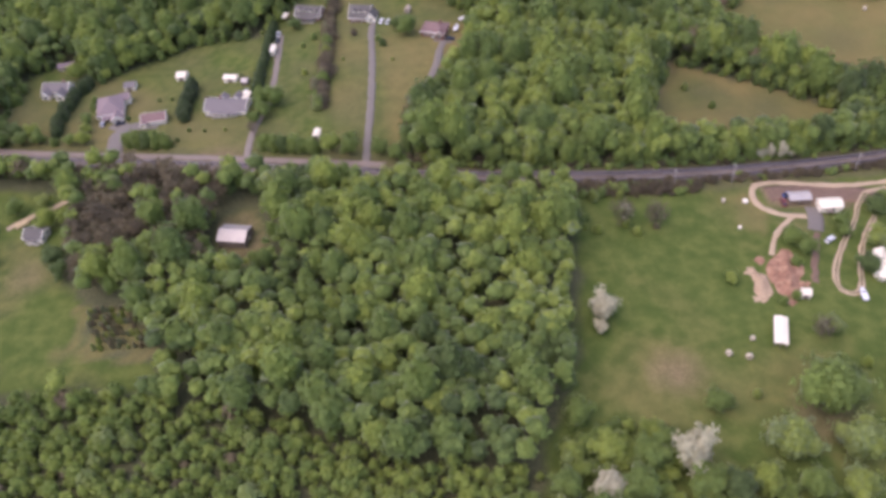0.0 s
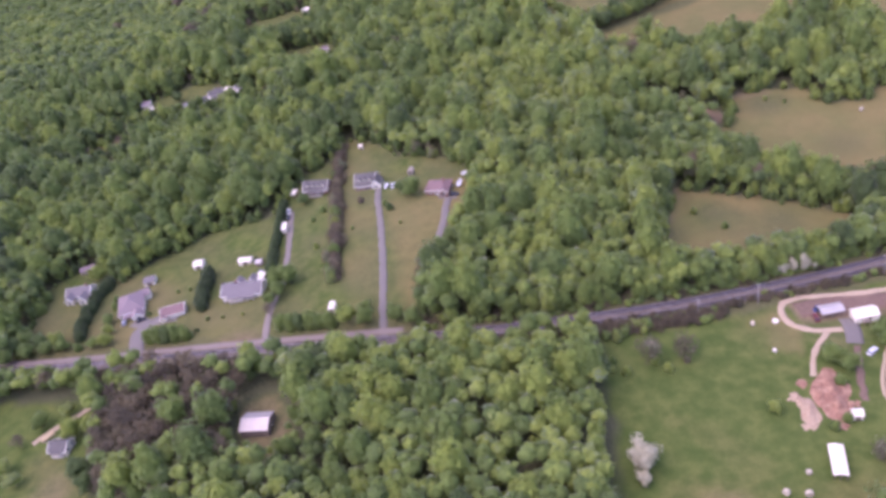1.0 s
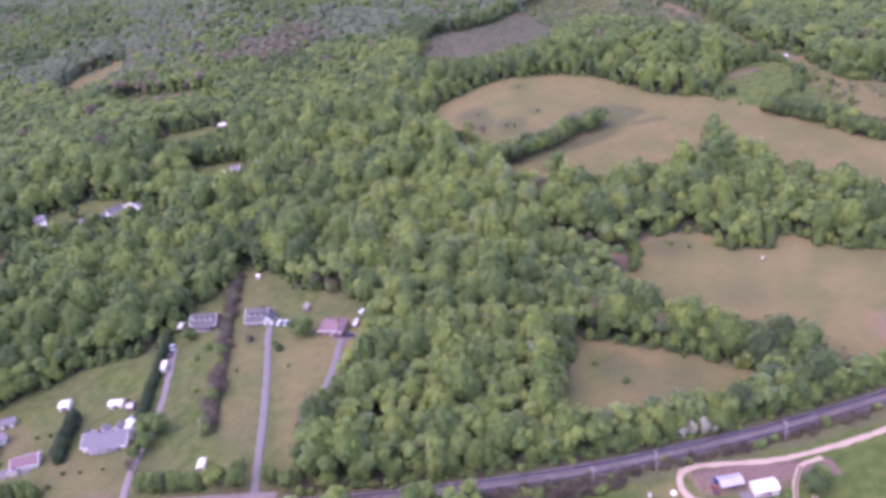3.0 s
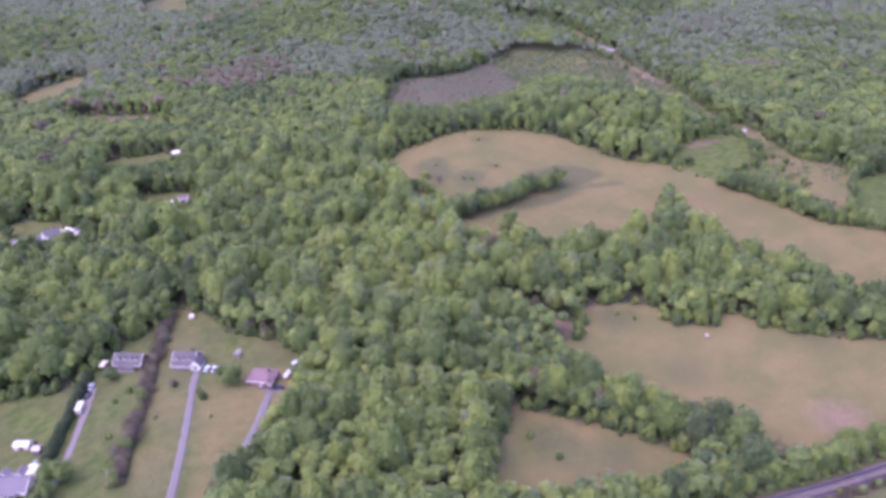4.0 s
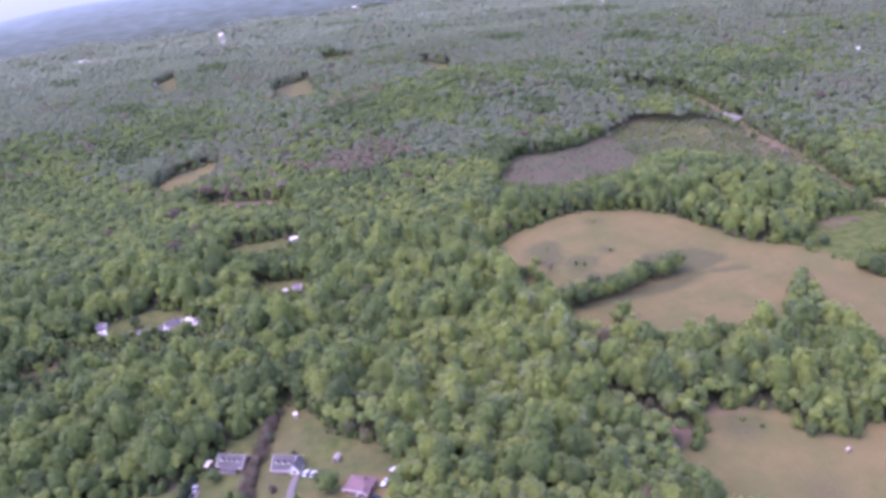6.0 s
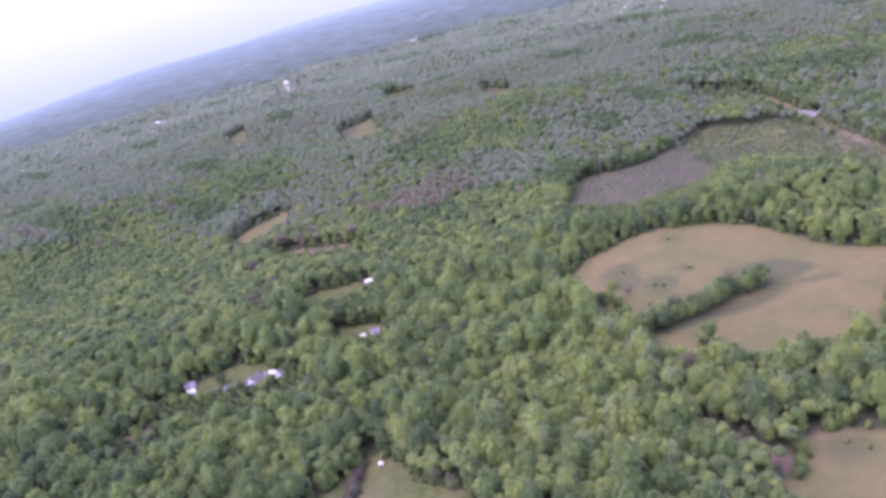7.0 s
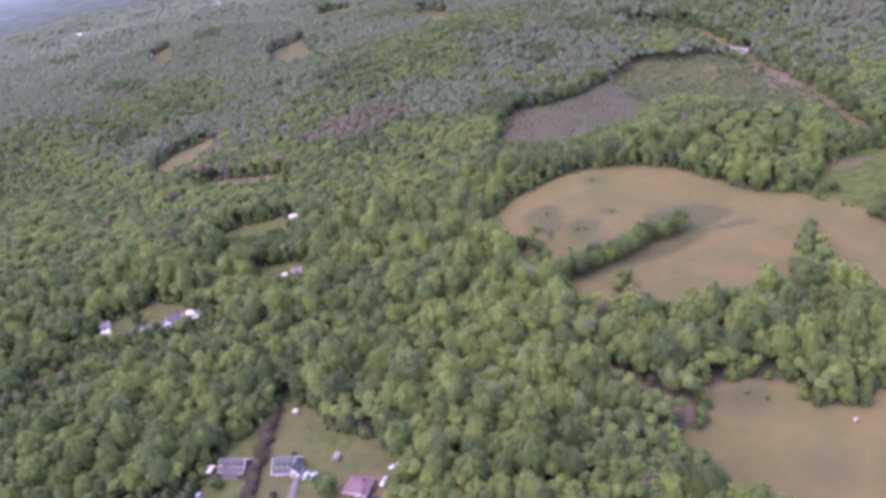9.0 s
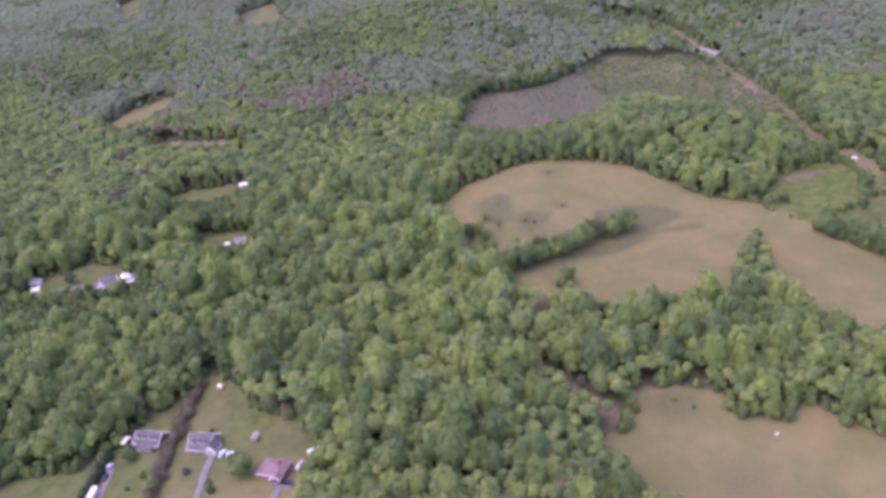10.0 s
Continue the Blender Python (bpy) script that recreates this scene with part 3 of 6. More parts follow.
def drive(name, pts, width, mat, label, lift=0.12, rough=0.25, step=2.5):
    return tagged(new(name, strip_mesh(name, smooth_line(pts, step), width, lift, mat, 0.25, rough, 5)), label, "driveway", kind="structure")


drive("driveway", [(-113, 291), (-120, 292), (-126, 292), (-130, 287), (-129, 277), (-126, 265)], 6.4, ASPHALT, "grey asphalt driveway to the brown-roofed house")
drive("driveway_apron", [(-134, 297), (-129, 293), (-124, 290)], 7, ASPHALT, "wide asphalt parking apron before the house", 0.1)
drive("driveway", [(-71, 249), (-71, 262), (-69, 278), (-65, 291), (-64, 318), (-64, 352)], 2.8, GREY_GRAVEL, "grey-brown gravel driveway along the dark hedge")
drive("driveway", [(-19, 350), (-20, 340), (-20, 314), (-21, 283), (-23, 258), (-24, 240)], 3.0, ASPHALT, "long straight grey asphalt driveway")
drive("driveway", [(14, 328), (11, 320), (8, 306), (1, 285), (-6, 262), (-8, 240)], 3.2, ASPHALT, "grey asphalt driveway half hidden by trees")
drive("parking_spot", [(9, 329), (17, 326)], 5, ASPHALT, "asphalt parking spot before the brick house", 0.1)
drive("dirt_track", [(220, 224), (190, 219), (157, 217), (140, 219), (124, 221), (118, 217), (117, 209), (123, 203), (132, 201)], 2.4, GRAVEL, "pale gravel loop track round a bare plot", 0.14, 0.35)
drive("dirt_track", WEST_TRACK, 2.4, GRAVEL, "pale gravel track from the lane to the cottage", 0.14, 0.3)
drive("dirt_track", [(127, 201), (122, 197), (118, 193), (114, 187), (112, 182)], 1.9, GRAVEL, "narrow pale gravel track to the clay heaps", 0.13, 0.35)
drive("dirt_track", [(168, 214), (159, 212), (153, 205), (148, 197), (138, 185), (130, 173), (127.5, 166), (129, 162.5), (132, 162), (135, 165), (139, 174), (145, 185), (156, 199)],
      1.9, GRAVEL, "pale gravel loop with two wheel ruts", 0.15, 0.3)
drive("grass_ridge", [(159, 212), (153, 205), (148, 197), (138, 185), (130, 173), (127.5, 166), (129, 162.5), (132, 162), (135, 165), (139, 174), (145, 185), (156, 199)], 0.5, TRACK_GRASS, "worn grass between two wheel ruts", 0.19, 0.2)
drive("bare_plot", [(123, 214.5), (132, 214.5), (142, 214), (156, 211), (170, 209)], 8.5, PLOUGHED, "reddish brown bare soil plot inside the loop", 0.07, 0.5)
drive("parking_pad", [(136, 206), (135, 200), (132, 193)], 5.5, ASPHALT, "grey paved pad beside the sheds", 0.16, 0.2)
drive("old_path", [(132, 192), (126, 180), (121, 168)], 2.2, PLOUGHED, "worn brown path through the grass", 0.07, 0.4)


# ---------- crowns ----------
def ball(level):
    bm = bmesh.new()
    bmesh.ops.create_icosphere(bm, subdivisions=level, radius=1.0)
    bm.verts.ensure_lookup_table()
    v = np.array([p.co[:] for p in bm.verts])
    f = np.array([[q.index for q in p.verts] for p in bm.faces])
    bm.free()
    return v / np.linalg.norm(v, axis=1)[:, None], f


def crown(seed, level, lumps, tufts, size=0.14, tall=1.0, spread=0.62, fill=True, loose=0.05):
    """A crown of radius about 1 about its own middle: a billowy inner mass, clad all over in loose tufts of leaves. Returns places, triangles, tint shift."""
    rng = np.random.RandomState(seed)
    c = rng.normal(size=(lumps, 3))
    c[:, 2] = np.abs(c[:, 2]) - 0.4
    c /= np.linalg.norm(c, axis=1)[:, None]
    c *= spread * rng.uniform(0.8, 1.1, (lumps, 1))
    r = rng.uniform(0.24, 0.4, lumps)
    shade = rng.uniform(-0.05, 0.05, lumps)

    def reach(d):
        dot = d @ c.T
        disc = dot ** 2 - (c ** 2).sum(1)[None] + r[None] ** 2
        out = np.where(disc > 0, dot + np.sqrt(np.maximum(disc, 0)), 0)
        return np.maximum(out.max(1), 0.66), shade[out.argmax(1)]

    def settle(p):
        p = p * (1, 1, tall)
        p[:, 2] = np.where(p[:, 2] < -0.5, -0.5 + 0.3 * (p[:, 2] + 0.5), p[:, 2])
        return p

    V, T, F = np.zeros((0, 3)), np.zeros(0), np.zeros((0, 3), int)
    if fill:
        d, F = ball(level)
        rad, T = reach(d)
        V = settle(d * (rad * rng.uniform(0.9, 0.97, len(rad)))[:, None])
        T = T - 0.02
    if tufts:
        d = rng.normal(size=(tufts, 3))
        d[:, 2] = d[:, 2] + 0.45
        d /= np.linalg.norm(d, axis=1)[:, None]
        rad, sh = reach(d)
        p = d * (rad * (rng.uniform(0.94, 1.0 + loose, tufts) if fill else rng.uniform(0.45 if lumps > 9 else 0.85, 1.1, tufts)))[:, None]
        nrm = d + rng.normal(0, 1.5 if lumps > 9 and not fill else 0.3, (tufts, 3)) + (0, 0, 0.25)
        nrm /= np.linalg.norm(nrm, axis=1)[:, None]
        u = np.cross(nrm, rng.normal(size=(tufts, 3)))
        u /= np.linalg.norm(u, axis=1)[:, None]
        w = np.cross(nrm, u)
        s = (size * rng.uniform(0.6, 1.35, tufts))[:, None]
        thin = 0.3 if lumps > 9 and not fill else 1.0
        L = settle(np.stack([p - u * s * thin, p + u * s * thin, p + w * s * 1.5 + nrm * s * 0.25], 1).reshape(-1, 3))
        F = np.vstack([F, len(V) + np.arange(tufts * 3).reshape(-1, 3)])
        V = np.vstack([V, L])
        T = np.concatenate([T, np.repeat(sh + rng.uniform(-0.03, 0.06, tufts), 3)])
    return V, F, T


def cone_crown(seed, level=3, leaves=150):
    """A conifer: pointed, in ragged tiers."""
    rng = np.random.RandomState(seed)
    d, f = ball(level)
    h = (d[:, 2] + 1) / 2
    r = (1 - h) ** 0.75 * (1 + 0.18 * np.sin(h * 24 + rng.uniform(0, 6))) * rng.uniform(0.85, 1.15, len(h)) * 0.75 * np.minimum(1, h * 9 + 0.2)
    a = np.arctan2(d[:, 1], d[:, 0])
    V = np.stack([r * np.cos(a), r * np.sin(a), h * 2.4 - 1.0], 1)
    pick = rng.randint(0, len(f), leaves)
    p = V[f[pick]].mean(1)
    u = rng.normal(size=(leaves, 3)) * 0.07
    w = rng.normal(size=(leaves, 3)) * 0.07
    out = p * (1, 1, 0) * 0.25
    L = np.stack([p - u, p + u, p + out + w], 1).reshape(-1, 3)
    F = np.vstack([f, len(V) + np.arange(leaves * 3).reshape(-1, 3)])
    return np.vstack([V, L]), F, np.zeros(len(V) + len(L))


def trunk_arrays(n=5):
    a = np.arange(n) * 2 * math.pi / n
    lo = np.stack([0.035 * np.cos(a), 0.035 * np.sin(a), np.full(n, -1.65)], 1)
    hi = np.stack([0.018 * np.cos(a), 0.018 * np.sin(a), np.full(n, 0.1)], 1)
    i = np.arange(n)
    j = (i + 1) % n
    return np.vstack([lo, hi]), np.vstack([np.stack([i, j, n + j], 1), np.stack([i, n + j, n + i], 1)])


CROWNS_NEAR = [crown(10 + s, 2, (16, 19, 22, 26)[s % 4], 290, 0.125, (1.45, 1.7, 1.95, 1.55)[s // 2], (0.6, 0.68)[s % 2], loose=0.16) for s in range(8)]
CROWNS_YOUNG = [crown(30 + s, 1, 10, 60, 0.22, (1.6, 1.8, 2.1, 1.5, 1.9)[s]) for s in range(5)]
CROWNS_SLIM = [crown(60 + s, 1, 9, 110, 0.2, (1.5, 1.3, 1.8, 1.4, 1.6)[s], loose=0.12) for s in range(5)]
CROWNS_MID = [crown(40 + s, 1, 7, 58, 0.26, loose=0.35) for s in range(6)]
CROWN_BRUSH = [crown(170 + s, 2, 12, 130, 0.3, 0.9, fill=False) for s in range(3)]
CROWN_BARE = [crown(70 + s, 2, 12, 520, 0.12, 1.1, fill=False) for s in range(3)]


def dome_only(c, floor=-0.15):
    """The upper part of a crown, for woods seen from far off."""
    V, F, T = c
    keep = V[F][:, :, 2].max(1) > floor
    F = F[keep]
    used = np.unique(F)
    ren = np.zeros(len(V), int)
    ren[used] = np.arange(len(used))
    return V[used], ren[F], T[used]


def coarse(seed, tufts=0):
    """A low lumpy top of few faces."""
    rng = np.random.RandomState(seed)
    d, f = ball(1)
    V = d * rng.uniform(0.75, 1.15, (len(d), 1)) * (1, 1, 0.8)
    V, F, T = dome_only((V, f, rng.uniform(-0.05, 0.05, len(d))))
    if tufts:
        V2, F2, T2 = crown(seed, 1, 8, tufts, 0.3, 0.9, fill=False)
        V, F, T = np.vstack([V * 0.88, V2]), np.vstack([F, F2 + len(V)]), np.concatenate([T, T2])
    return V, F, T


CROWNS_MID = [dome_only((V * (1, 1, 0.8), F, T)) for V, F, T in CROWNS_MID]
CROWNS_WOOD = [dome_only(c, -0.45) for c in CROWNS_NEAR]
CROWNS_BACK = [dome_only(crown(20 + s, 2, (16, 19, 22, 26)[s % 4], 150, 0.17, (1.45, 1.7, 1.95, 1.55)[s // 2], (0.6, 0.68)[s % 2], loose=0.16), -0.3) for s in range(8)]
CROWNS_COARSE = [coarse(80 + s) for s in range(6)]
CROWNS_FAR = [coarse(90 + s, 18) for s in range(6)]
CROWNS_LOW = [coarse(100 + s, 22) for s in range(6)]


def scatter(lo, hi, spacing, seed, far=1.0):
    """Places on a jittered grid, at a distance between lo and hi, in the part of the land that the flight looks over."""
    rng = np.random.RandomState(seed)
    y = np.arange(50, hi, spacing * far)
    x = np.arange(-0.66 * hi - 120, 0.82 * hi + 120, spacing)
    X, Y = np.meshgrid(x, y)
    X = X + (np.arange(len(y)) % 2)[:, None] * spacing / 2
    X = (X + rng.uniform(-0.38, 0.38, X.shape) * spacing).ravel()
    Y = (Y + rng.uniform(-0.38, 0.38, Y.shape) * spacing).ravel()
    d = np.hypot(X, Y)
    ok = (d >= lo) & (d < hi) & (X > -0.64 * Y - 110) & (X < 0.8 * Y + 90)
    return X[ok], Y[ok], rng


def clear_of(x, y, gap):
    """Where trees may stand: outside the open land, by an uneven margin, and ever thinner into the marsh."""
    ok = np.ones(x.shape, bool)
    gap = gap + 2.5 * wave(x, y, 11, 3.3)
    for p in OPEN:
        a = np.array(p)
        i = np.where((x > a[:, 0].min() - 12) & (x < a[:, 0].max() + 12) & (y > a[:, 1].min() - 12) & (y < a[:, 1].max() + 12))[0]
        if len(i):
            ok[i] &= inside(p, x[i], y[i]) < -gap[i]
    i = np.where((np.abs(x + 145) < 30) & (np.abs(y - 250) < 30))[0]
    if len(i):
        ok[i] &= line_dist(WEST_TRACK, x[i], y[i]) > 3.4
    i = np.where((np.abs(x - 133) < 40) & (np.abs(y - 385) < 60))[0]
    if len(i):
        ok[i] &= inside(CREEK, x[i], y[i]) < 0.3
    i = np.where((np.abs(x - 312) < 100) & (np.abs(y - 740) < 140))[0]
    if len(i):
        ok[i] &= np.random.RandomState(len(x) + 1).uniform(size=len(i)) > np.maximum(0.62 * ease(-6, 8, inside(THIN_WOOD, x[i], y[i])), 0.97 * ease(-4, 6, inside(SCRUBLAND, x[i], y[i]) + 5 * wave(x[i], y[i], 19, 2.5)))
    i = np.where((np.abs(x - 180) < 110) & (np.abs(y - 745) < 130))[0]
    if len(i):
        ok[i] &= np.random.RandomState(len(x)).uniform(size=len(i)) > ease(-6, 16, inside(MARSH, x[i], y[i]) + 8 * wave(x[i], y[i], 22, 1.5))
    return ok


def lower_before(x, y, R, most):
    """Trees on the south side of the small clearings are younger and lower."""
    n = np.hypot(x - 60, y - 60)
    dx, dy = (x - 60) / n, (y - 60) / n
    R = R.copy()
    for p in (*CLEARINGS, BROWN_GAP, BARN_YARD, STRIP, RED_GAP, MARSH, SCRUBLAND, CORRIDOR, *FAR_FIELDS, FIELD_GREEN):
        a = np.array(p)
        i = np.where((x > a[:, 0].min() - 45) & (x < a[:, 0].max() + 45) & (y > a[:, 1].min() - 60) & (y < a[:, 1].max() + 10))[0]
        for s in (5, 11, 18, 26, 35, 45):
            if len(i):
                hid = inside(p, x[i] + s * dx[i], y[i] + s * dy[i]) > 0
                R[i[hid]] = np.minimum(R[i[hid]], most * (0.75 + s / 60))
    return R


def wood_tint(x, y, rng):
    """Mostly fresh mid green, in drifts; some olive and bare ones, few pale."""
    n = len(x)
    t = 0.42 + 0.13 * wave(x, y, 60, 3) + 0.09 * wave(x, y, 17, 9) + rng.normal(0, 0.13, n) * (1 - 0.7 * ease(500, 1200, np.hypot(x, y))) + 0.07 * wave(x, y, 130, 6) * ease(500, 900, np.hypot(x, y))
    t = np.clip(t, 0.12, 0.66)
    far_haze = 0.5 * ease(0, 90, y - 742 + 0.25 * x) + 0.5 * ease(900, 1700, np.hypot(x, y))
    t = np.where(rng.uniform(size=n) < 0.09 * (1 - far_haze), rng.uniform(0.58, 0.69, n), t)
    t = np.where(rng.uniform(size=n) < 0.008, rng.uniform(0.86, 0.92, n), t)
    # haze is painted into the farther woods: greyer, paler leaf colour
    grey = far_haze * 1.1 + 0.3 * wave(x, y, 110, 2.2) * ease(0, 0.2, far_haze) + rng.normal(0, 0.14, n) * ease(0, 0.3, far_haze) > 0.6
    t = np.where((t < 0.78) & grey, 0.785 + 0.06 * (t - 0.43), np.where(t < 0.78, t - 0.1 * far_haze, t))
    t = np.where((wave(x, y, 70, 5.1) + rng.normal(0, 0.1, n) > 0.62) & (far_haze > 0.3), 0.2, t)
    t = np.where((wave(x, y, 48, 7.7) + rng.normal(0, 0.15, n) > 0.88) & (far_haze > 0.3), 0.825, t)
    lime = bell(x, y, 15, 175, 35) + 0.8 * bell(x, y, 75, 300, 45) + 0.7 * bell(x, y, 110, 430, 60) + 0.6 * bell(x, y, 30, 470, 60) + 0.9 * bell(x, y, 240, 445, 25)
    t = np.where(t < 0.7, np.minimum(t + 0.13 * np.clip(lime, 0, 1), 0.69), t)
    # darker pines and oaks north-west of the lots, brown buds along the railway and in the far strip
    dark = bell(x, y, -150, 400, 60) + bell(x, y, -230, 420, 90) + 0.6 * bell(x, y, 20, 265, 25)
    t = np.where(t < 0.72, t - 0.05 * np.clip(dark, 0, 1), t)
    brown = 0.5 * bell(x, y, -115, 240, 24) + 0.4 * bell(x, y, -95, 228, 20) + 0.55 * bell(x, y, -118, 214, 15) + 0.15 * bell(x, y, -150, 860, 60) + 0.25 * bell(x, y, -25, 1020, 35) + 0.2 * bell(x, y, 150, 1070, 50) + 0.3 * bell(x, y, 2, 394, 15) + 0.12 * bell(x, y, 115, 400, 25)
    i = np.where((np.abs(x) < 120) & (np.abs(y - 815) < 60))[0]
    brown[i] += 0.85 * ease(-12, 10, inside(REGROWTH, x[i], y[i]))
    return np.where(rng.uniform(size=n) < brown, np.where(y > 330, rng.uniform(0.815, 0.855, n), rng.uniform(0.86, 0.93, n)), t)


def grow(name, x, y, R, tint, kinds, seed, label, sink=0.9, stem=True):
    """Many crowns, with stems, in one mesh. sink: the crown middle's height over the ground, in crown radii."""
    rng = np.random.RandomState(seed)
    z = height(x, y)
    which = rng.randint(0, len(kinds), len(x))
    Vs, Fs, Ts, at = [], [], [], 0
    TV, TF = trunk_arrays()
    for k, (V, F, T) in enumerate(kinds):
        i = np.where(which == k)[0]
        if not len(i):
            continue
        nv0 = len(V)
        if stem:
            F = np.vstack([F, TF + len(V)])
            V = np.vstack([V, TV * (1, 1, sink / 1.5)])
            T = np.concatenate([T, np.full(len(TV), 0.0)])
        a = rng.uniform(0, 2 * math.pi, len(i))
        ca, sa = np.cos(a)[:, None], np.sin(a)[:, None]
        s = R[i][:, None]
        vx = (V[None, :, 0] * ca - V[None, :, 1] * sa) * s + x[i][:, None]
        vy = (V[None, :, 0] * sa + V[None, :, 1] * ca) * s + y[i][:, None]
        vz = V[None, :, 2] * s * rng.uniform(0.85, 1.2, (len(i), 1)) + (z[i] + R[i] * sink)[:, None]
        tt = np.clip(tint[i][:, None] + T[None] * np.where(tint[i] > 0.7, 0.3, 1.0)[:, None], 0, 1)
        tt[:, nv0:] = 0.9
        Vs.append(np.stack([vx, vy, vz], 2).reshape(-1, 3))
        Fs.append((np.arange(len(i))[:, None, None] * len(V) + F[None]).reshape(-1, 3) + at)
        Ts.append(tt.ravel())
        at += len(i) * len(V)
    me = mesh_of(name, np.vstack(Vs), np.vstack(Fs), LEAF_WOOD, True, np.concatenate(Ts))
    return tagged(new(name, me), label, "woodland", kind="stuff")


# ---------- woods ----------
def woods():
    x, y, rng = scatter(0, 640, 7.0, 1)
    R = (2.9 + 4.4 * rng.uniform(size=len(x)) ** 1.9) * (1 + 0.2 * wave(x, y, 34, 8))
    R = R * np.where(y < 240, 0.86, 1.0)
    young = inside(YOUNG_WOOD, x, y) > 0
    keep = clear_of(x, y, R * 0.55) & (line_dist(AXIS[::3], x, y) > 6.0 + 0.5 * R) & ~young
    x, y, R = x[keep], y[keep], R[keep]
    thin = rng.uniform(size=len(x)) > 0.05
    x, y, R = x[thin], y[thin], R[thin]
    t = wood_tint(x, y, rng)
    R = lower_before(x, y, R, 2.8)
    front = (np.abs(x + 135) < 55) & (y > 478) & (y < 516)     # low growth before the country houses
    R = np.where(front, np.minimum(R, 2.0), R)
    tip = inside(SPIKE, x, y) > -5
    R, t = np.where(tip, np.minimum(R, 2.3), R), np.where(tip, np.clip(t + 0.14, 0.5, 0.69), t)
    R = np.where((line_dist(AXIS[::3], x, y) < 17) & (x < -45) & (y < 300), np.minimum(R, 2.6), R)
    # the stretch of wood before the railway stands as single trees
    single = (inside([(-36, 122), (30, 122), (46, 216), (-20, 222), (-36, 224)], x, y) > 0)
    bare = t > 0.81
    rest = ~single & ~bare
    back = np.hypot(x, y) > 430
    for i, kinds in ((rest & ~back, CROWNS_WOOD), (rest & back, CROWNS_BACK)):
        grow("woodland", x[i], y[i], R[i], t[i], kinds, 2, "dense deciduous woodland in fresh spring leaf", 1.75)
    if bare.any():
        i = bare & ~single
        grow("budding_trees", x[i], y[i], R[i] * 0.95, t[i], CROWN_BARE, 3, "grey-brown trees still bare or in bud", 1.4)
    xu, yu, rng = scatter(0, 640, 5.0, 14)
    Ru = rng.uniform(3.0, 4.2, len(xu))
    Ru = lower_before(xu, yu, Ru, 2.0)
    Ru = np.where((np.abs(xu + 135) < 55) & (yu > 478) & (yu < 516), np.minimum(Ru, 1.5), Ru)
    k = clear_of(xu, yu, Ru * 0.5) & (line_dist(AXIS[::3], xu, yu) > 7.0) & (inside(YOUNG_WOOD, xu, yu) < 0) & (rng.uniform(size=len(xu)) > 0.08)
    tu = wood_tint(xu[k], yu[k], rng)
    tu = np.where((tu > 0.84) & (xu[k] < -70) & (yu[k] < 300), tu, np.clip(tu - 0.02, 0, 0.7))
    xu, yu, Ru, leafy = xu[k], yu[k], Ru[k], tu < 0.84
    grow("understory", xu[leafy], yu[leafy], Ru[leafy], tu[leafy], CROWNS_LOW, 15, "lower trees and saplings filling the wood", 2.6, stem=False)
    grow("understory", xu[~leafy], yu[~leafy], Ru[~leafy] * 1.1, rng.uniform(0.855, 0.9, (~leafy).sum()), CROWN_BRUSH, 15, "grey-brown leafless saplings filling the wood", 2.0)
    # scrub along both banks of the railway
    q = smooth_line(RAILWAY[2:-1], 1.5)
    n = len(q)
    for off, keep, lo, hi in ((5.4, 1.0, 0.8, 1.7), (6.8, 1.4, 1.2, 2.6), (8.6, 1.4, 1.6, 3.0), (-4.5, 0.75, 1.0, 2.5), (-5.6, 1.4, 1.4, 2.6), (-6.8, 1.6, 1.6, 3.0), (-8.0, 1.6, 1.8, 3.2), (-9.4, 1.3, 1.4, 2.8), (-10.6, 0.4, 0.7, 1.5)):
        p = sideways(q, off) + rng.normal(0, 0.7, (n, 2))
        k = (rng.uniform(size=n) < keep * (0.6 + 0.5 * wave(p[:, 0], p[:, 1], 25, off))) & ((off < 0) | (p[:, 0] > -10)) & ((off > -6) | (p[:, 0] < 98))
        k &= (inside(LEFT_YARD, p[:, 0], p[:, 1]) < 2) & (line_dist(WEST_TRACK, p[:, 0], p[:, 1]) > 2.6)
        tb = np.where(rng.uniform(size=n) < (0.22 if off > 0 else 0.85), rng.uniform(0.865, 0.905, n), rng.uniform(0.3, 0.6, n))
        size = rng.uniform(lo, hi, n)
        for sort, kinds, words in ((tb > 0.8, CROWN_BRUSH, "grey-brown leafless brush along the railway bank"), (tb < 0.8, CROWNS_LOW, "low green scrub along the railway bank")):
            grow("bank_scrub", p[k & sort, 0], p[k & sort, 1], size[k & sort], tb[k & sort], kinds, 23, words, 0.5, stem=False)
    # thickets that close the wood's edge down to the grass
    xe, ye = [], []
    for f in (*OPEN, MARSH):
        if f is MEADOW or f is LEFT_YARD or f is NURSERY or f is BARN_YARD:
            continue
        e = np.array(f + f[:1], float)
        for s, u in zip(e[:-1], e[1:]):
            m = max(1, int(np.hypot(*(u - s)) / 1.5))
            w = s + (u - s) * ((np.arange(m) + rng.uniform(0, 1, m)) / m)[:, None] + rng.normal(0, 1.9, (m, 2))
            xe.append(w[:, 0]), ye.append(w[:, 1])
    xe, ye = np.concatenate(xe), np.concatenate(ye)
    ragged = rng.uniform(size=len(xe)) ** 2
    k = (line_dist(AXIS[::3], xe, ye) > 9) & (rng.uniform(size=len(xe)) < 0.8) & (inside(SCRUBLAND, xe, ye) < -2)
    for f in OPEN:
        k &= inside(f, xe, ye) < 0.8 + 3.0 * ragged
    xe, ye = xe[k], ye[k]
    depth = np.full(len(xe), -99.0)
    for f in OPEN:
        depth = np.maximum(depth, inside(f, xe, ye))
    back = depth < -0.8
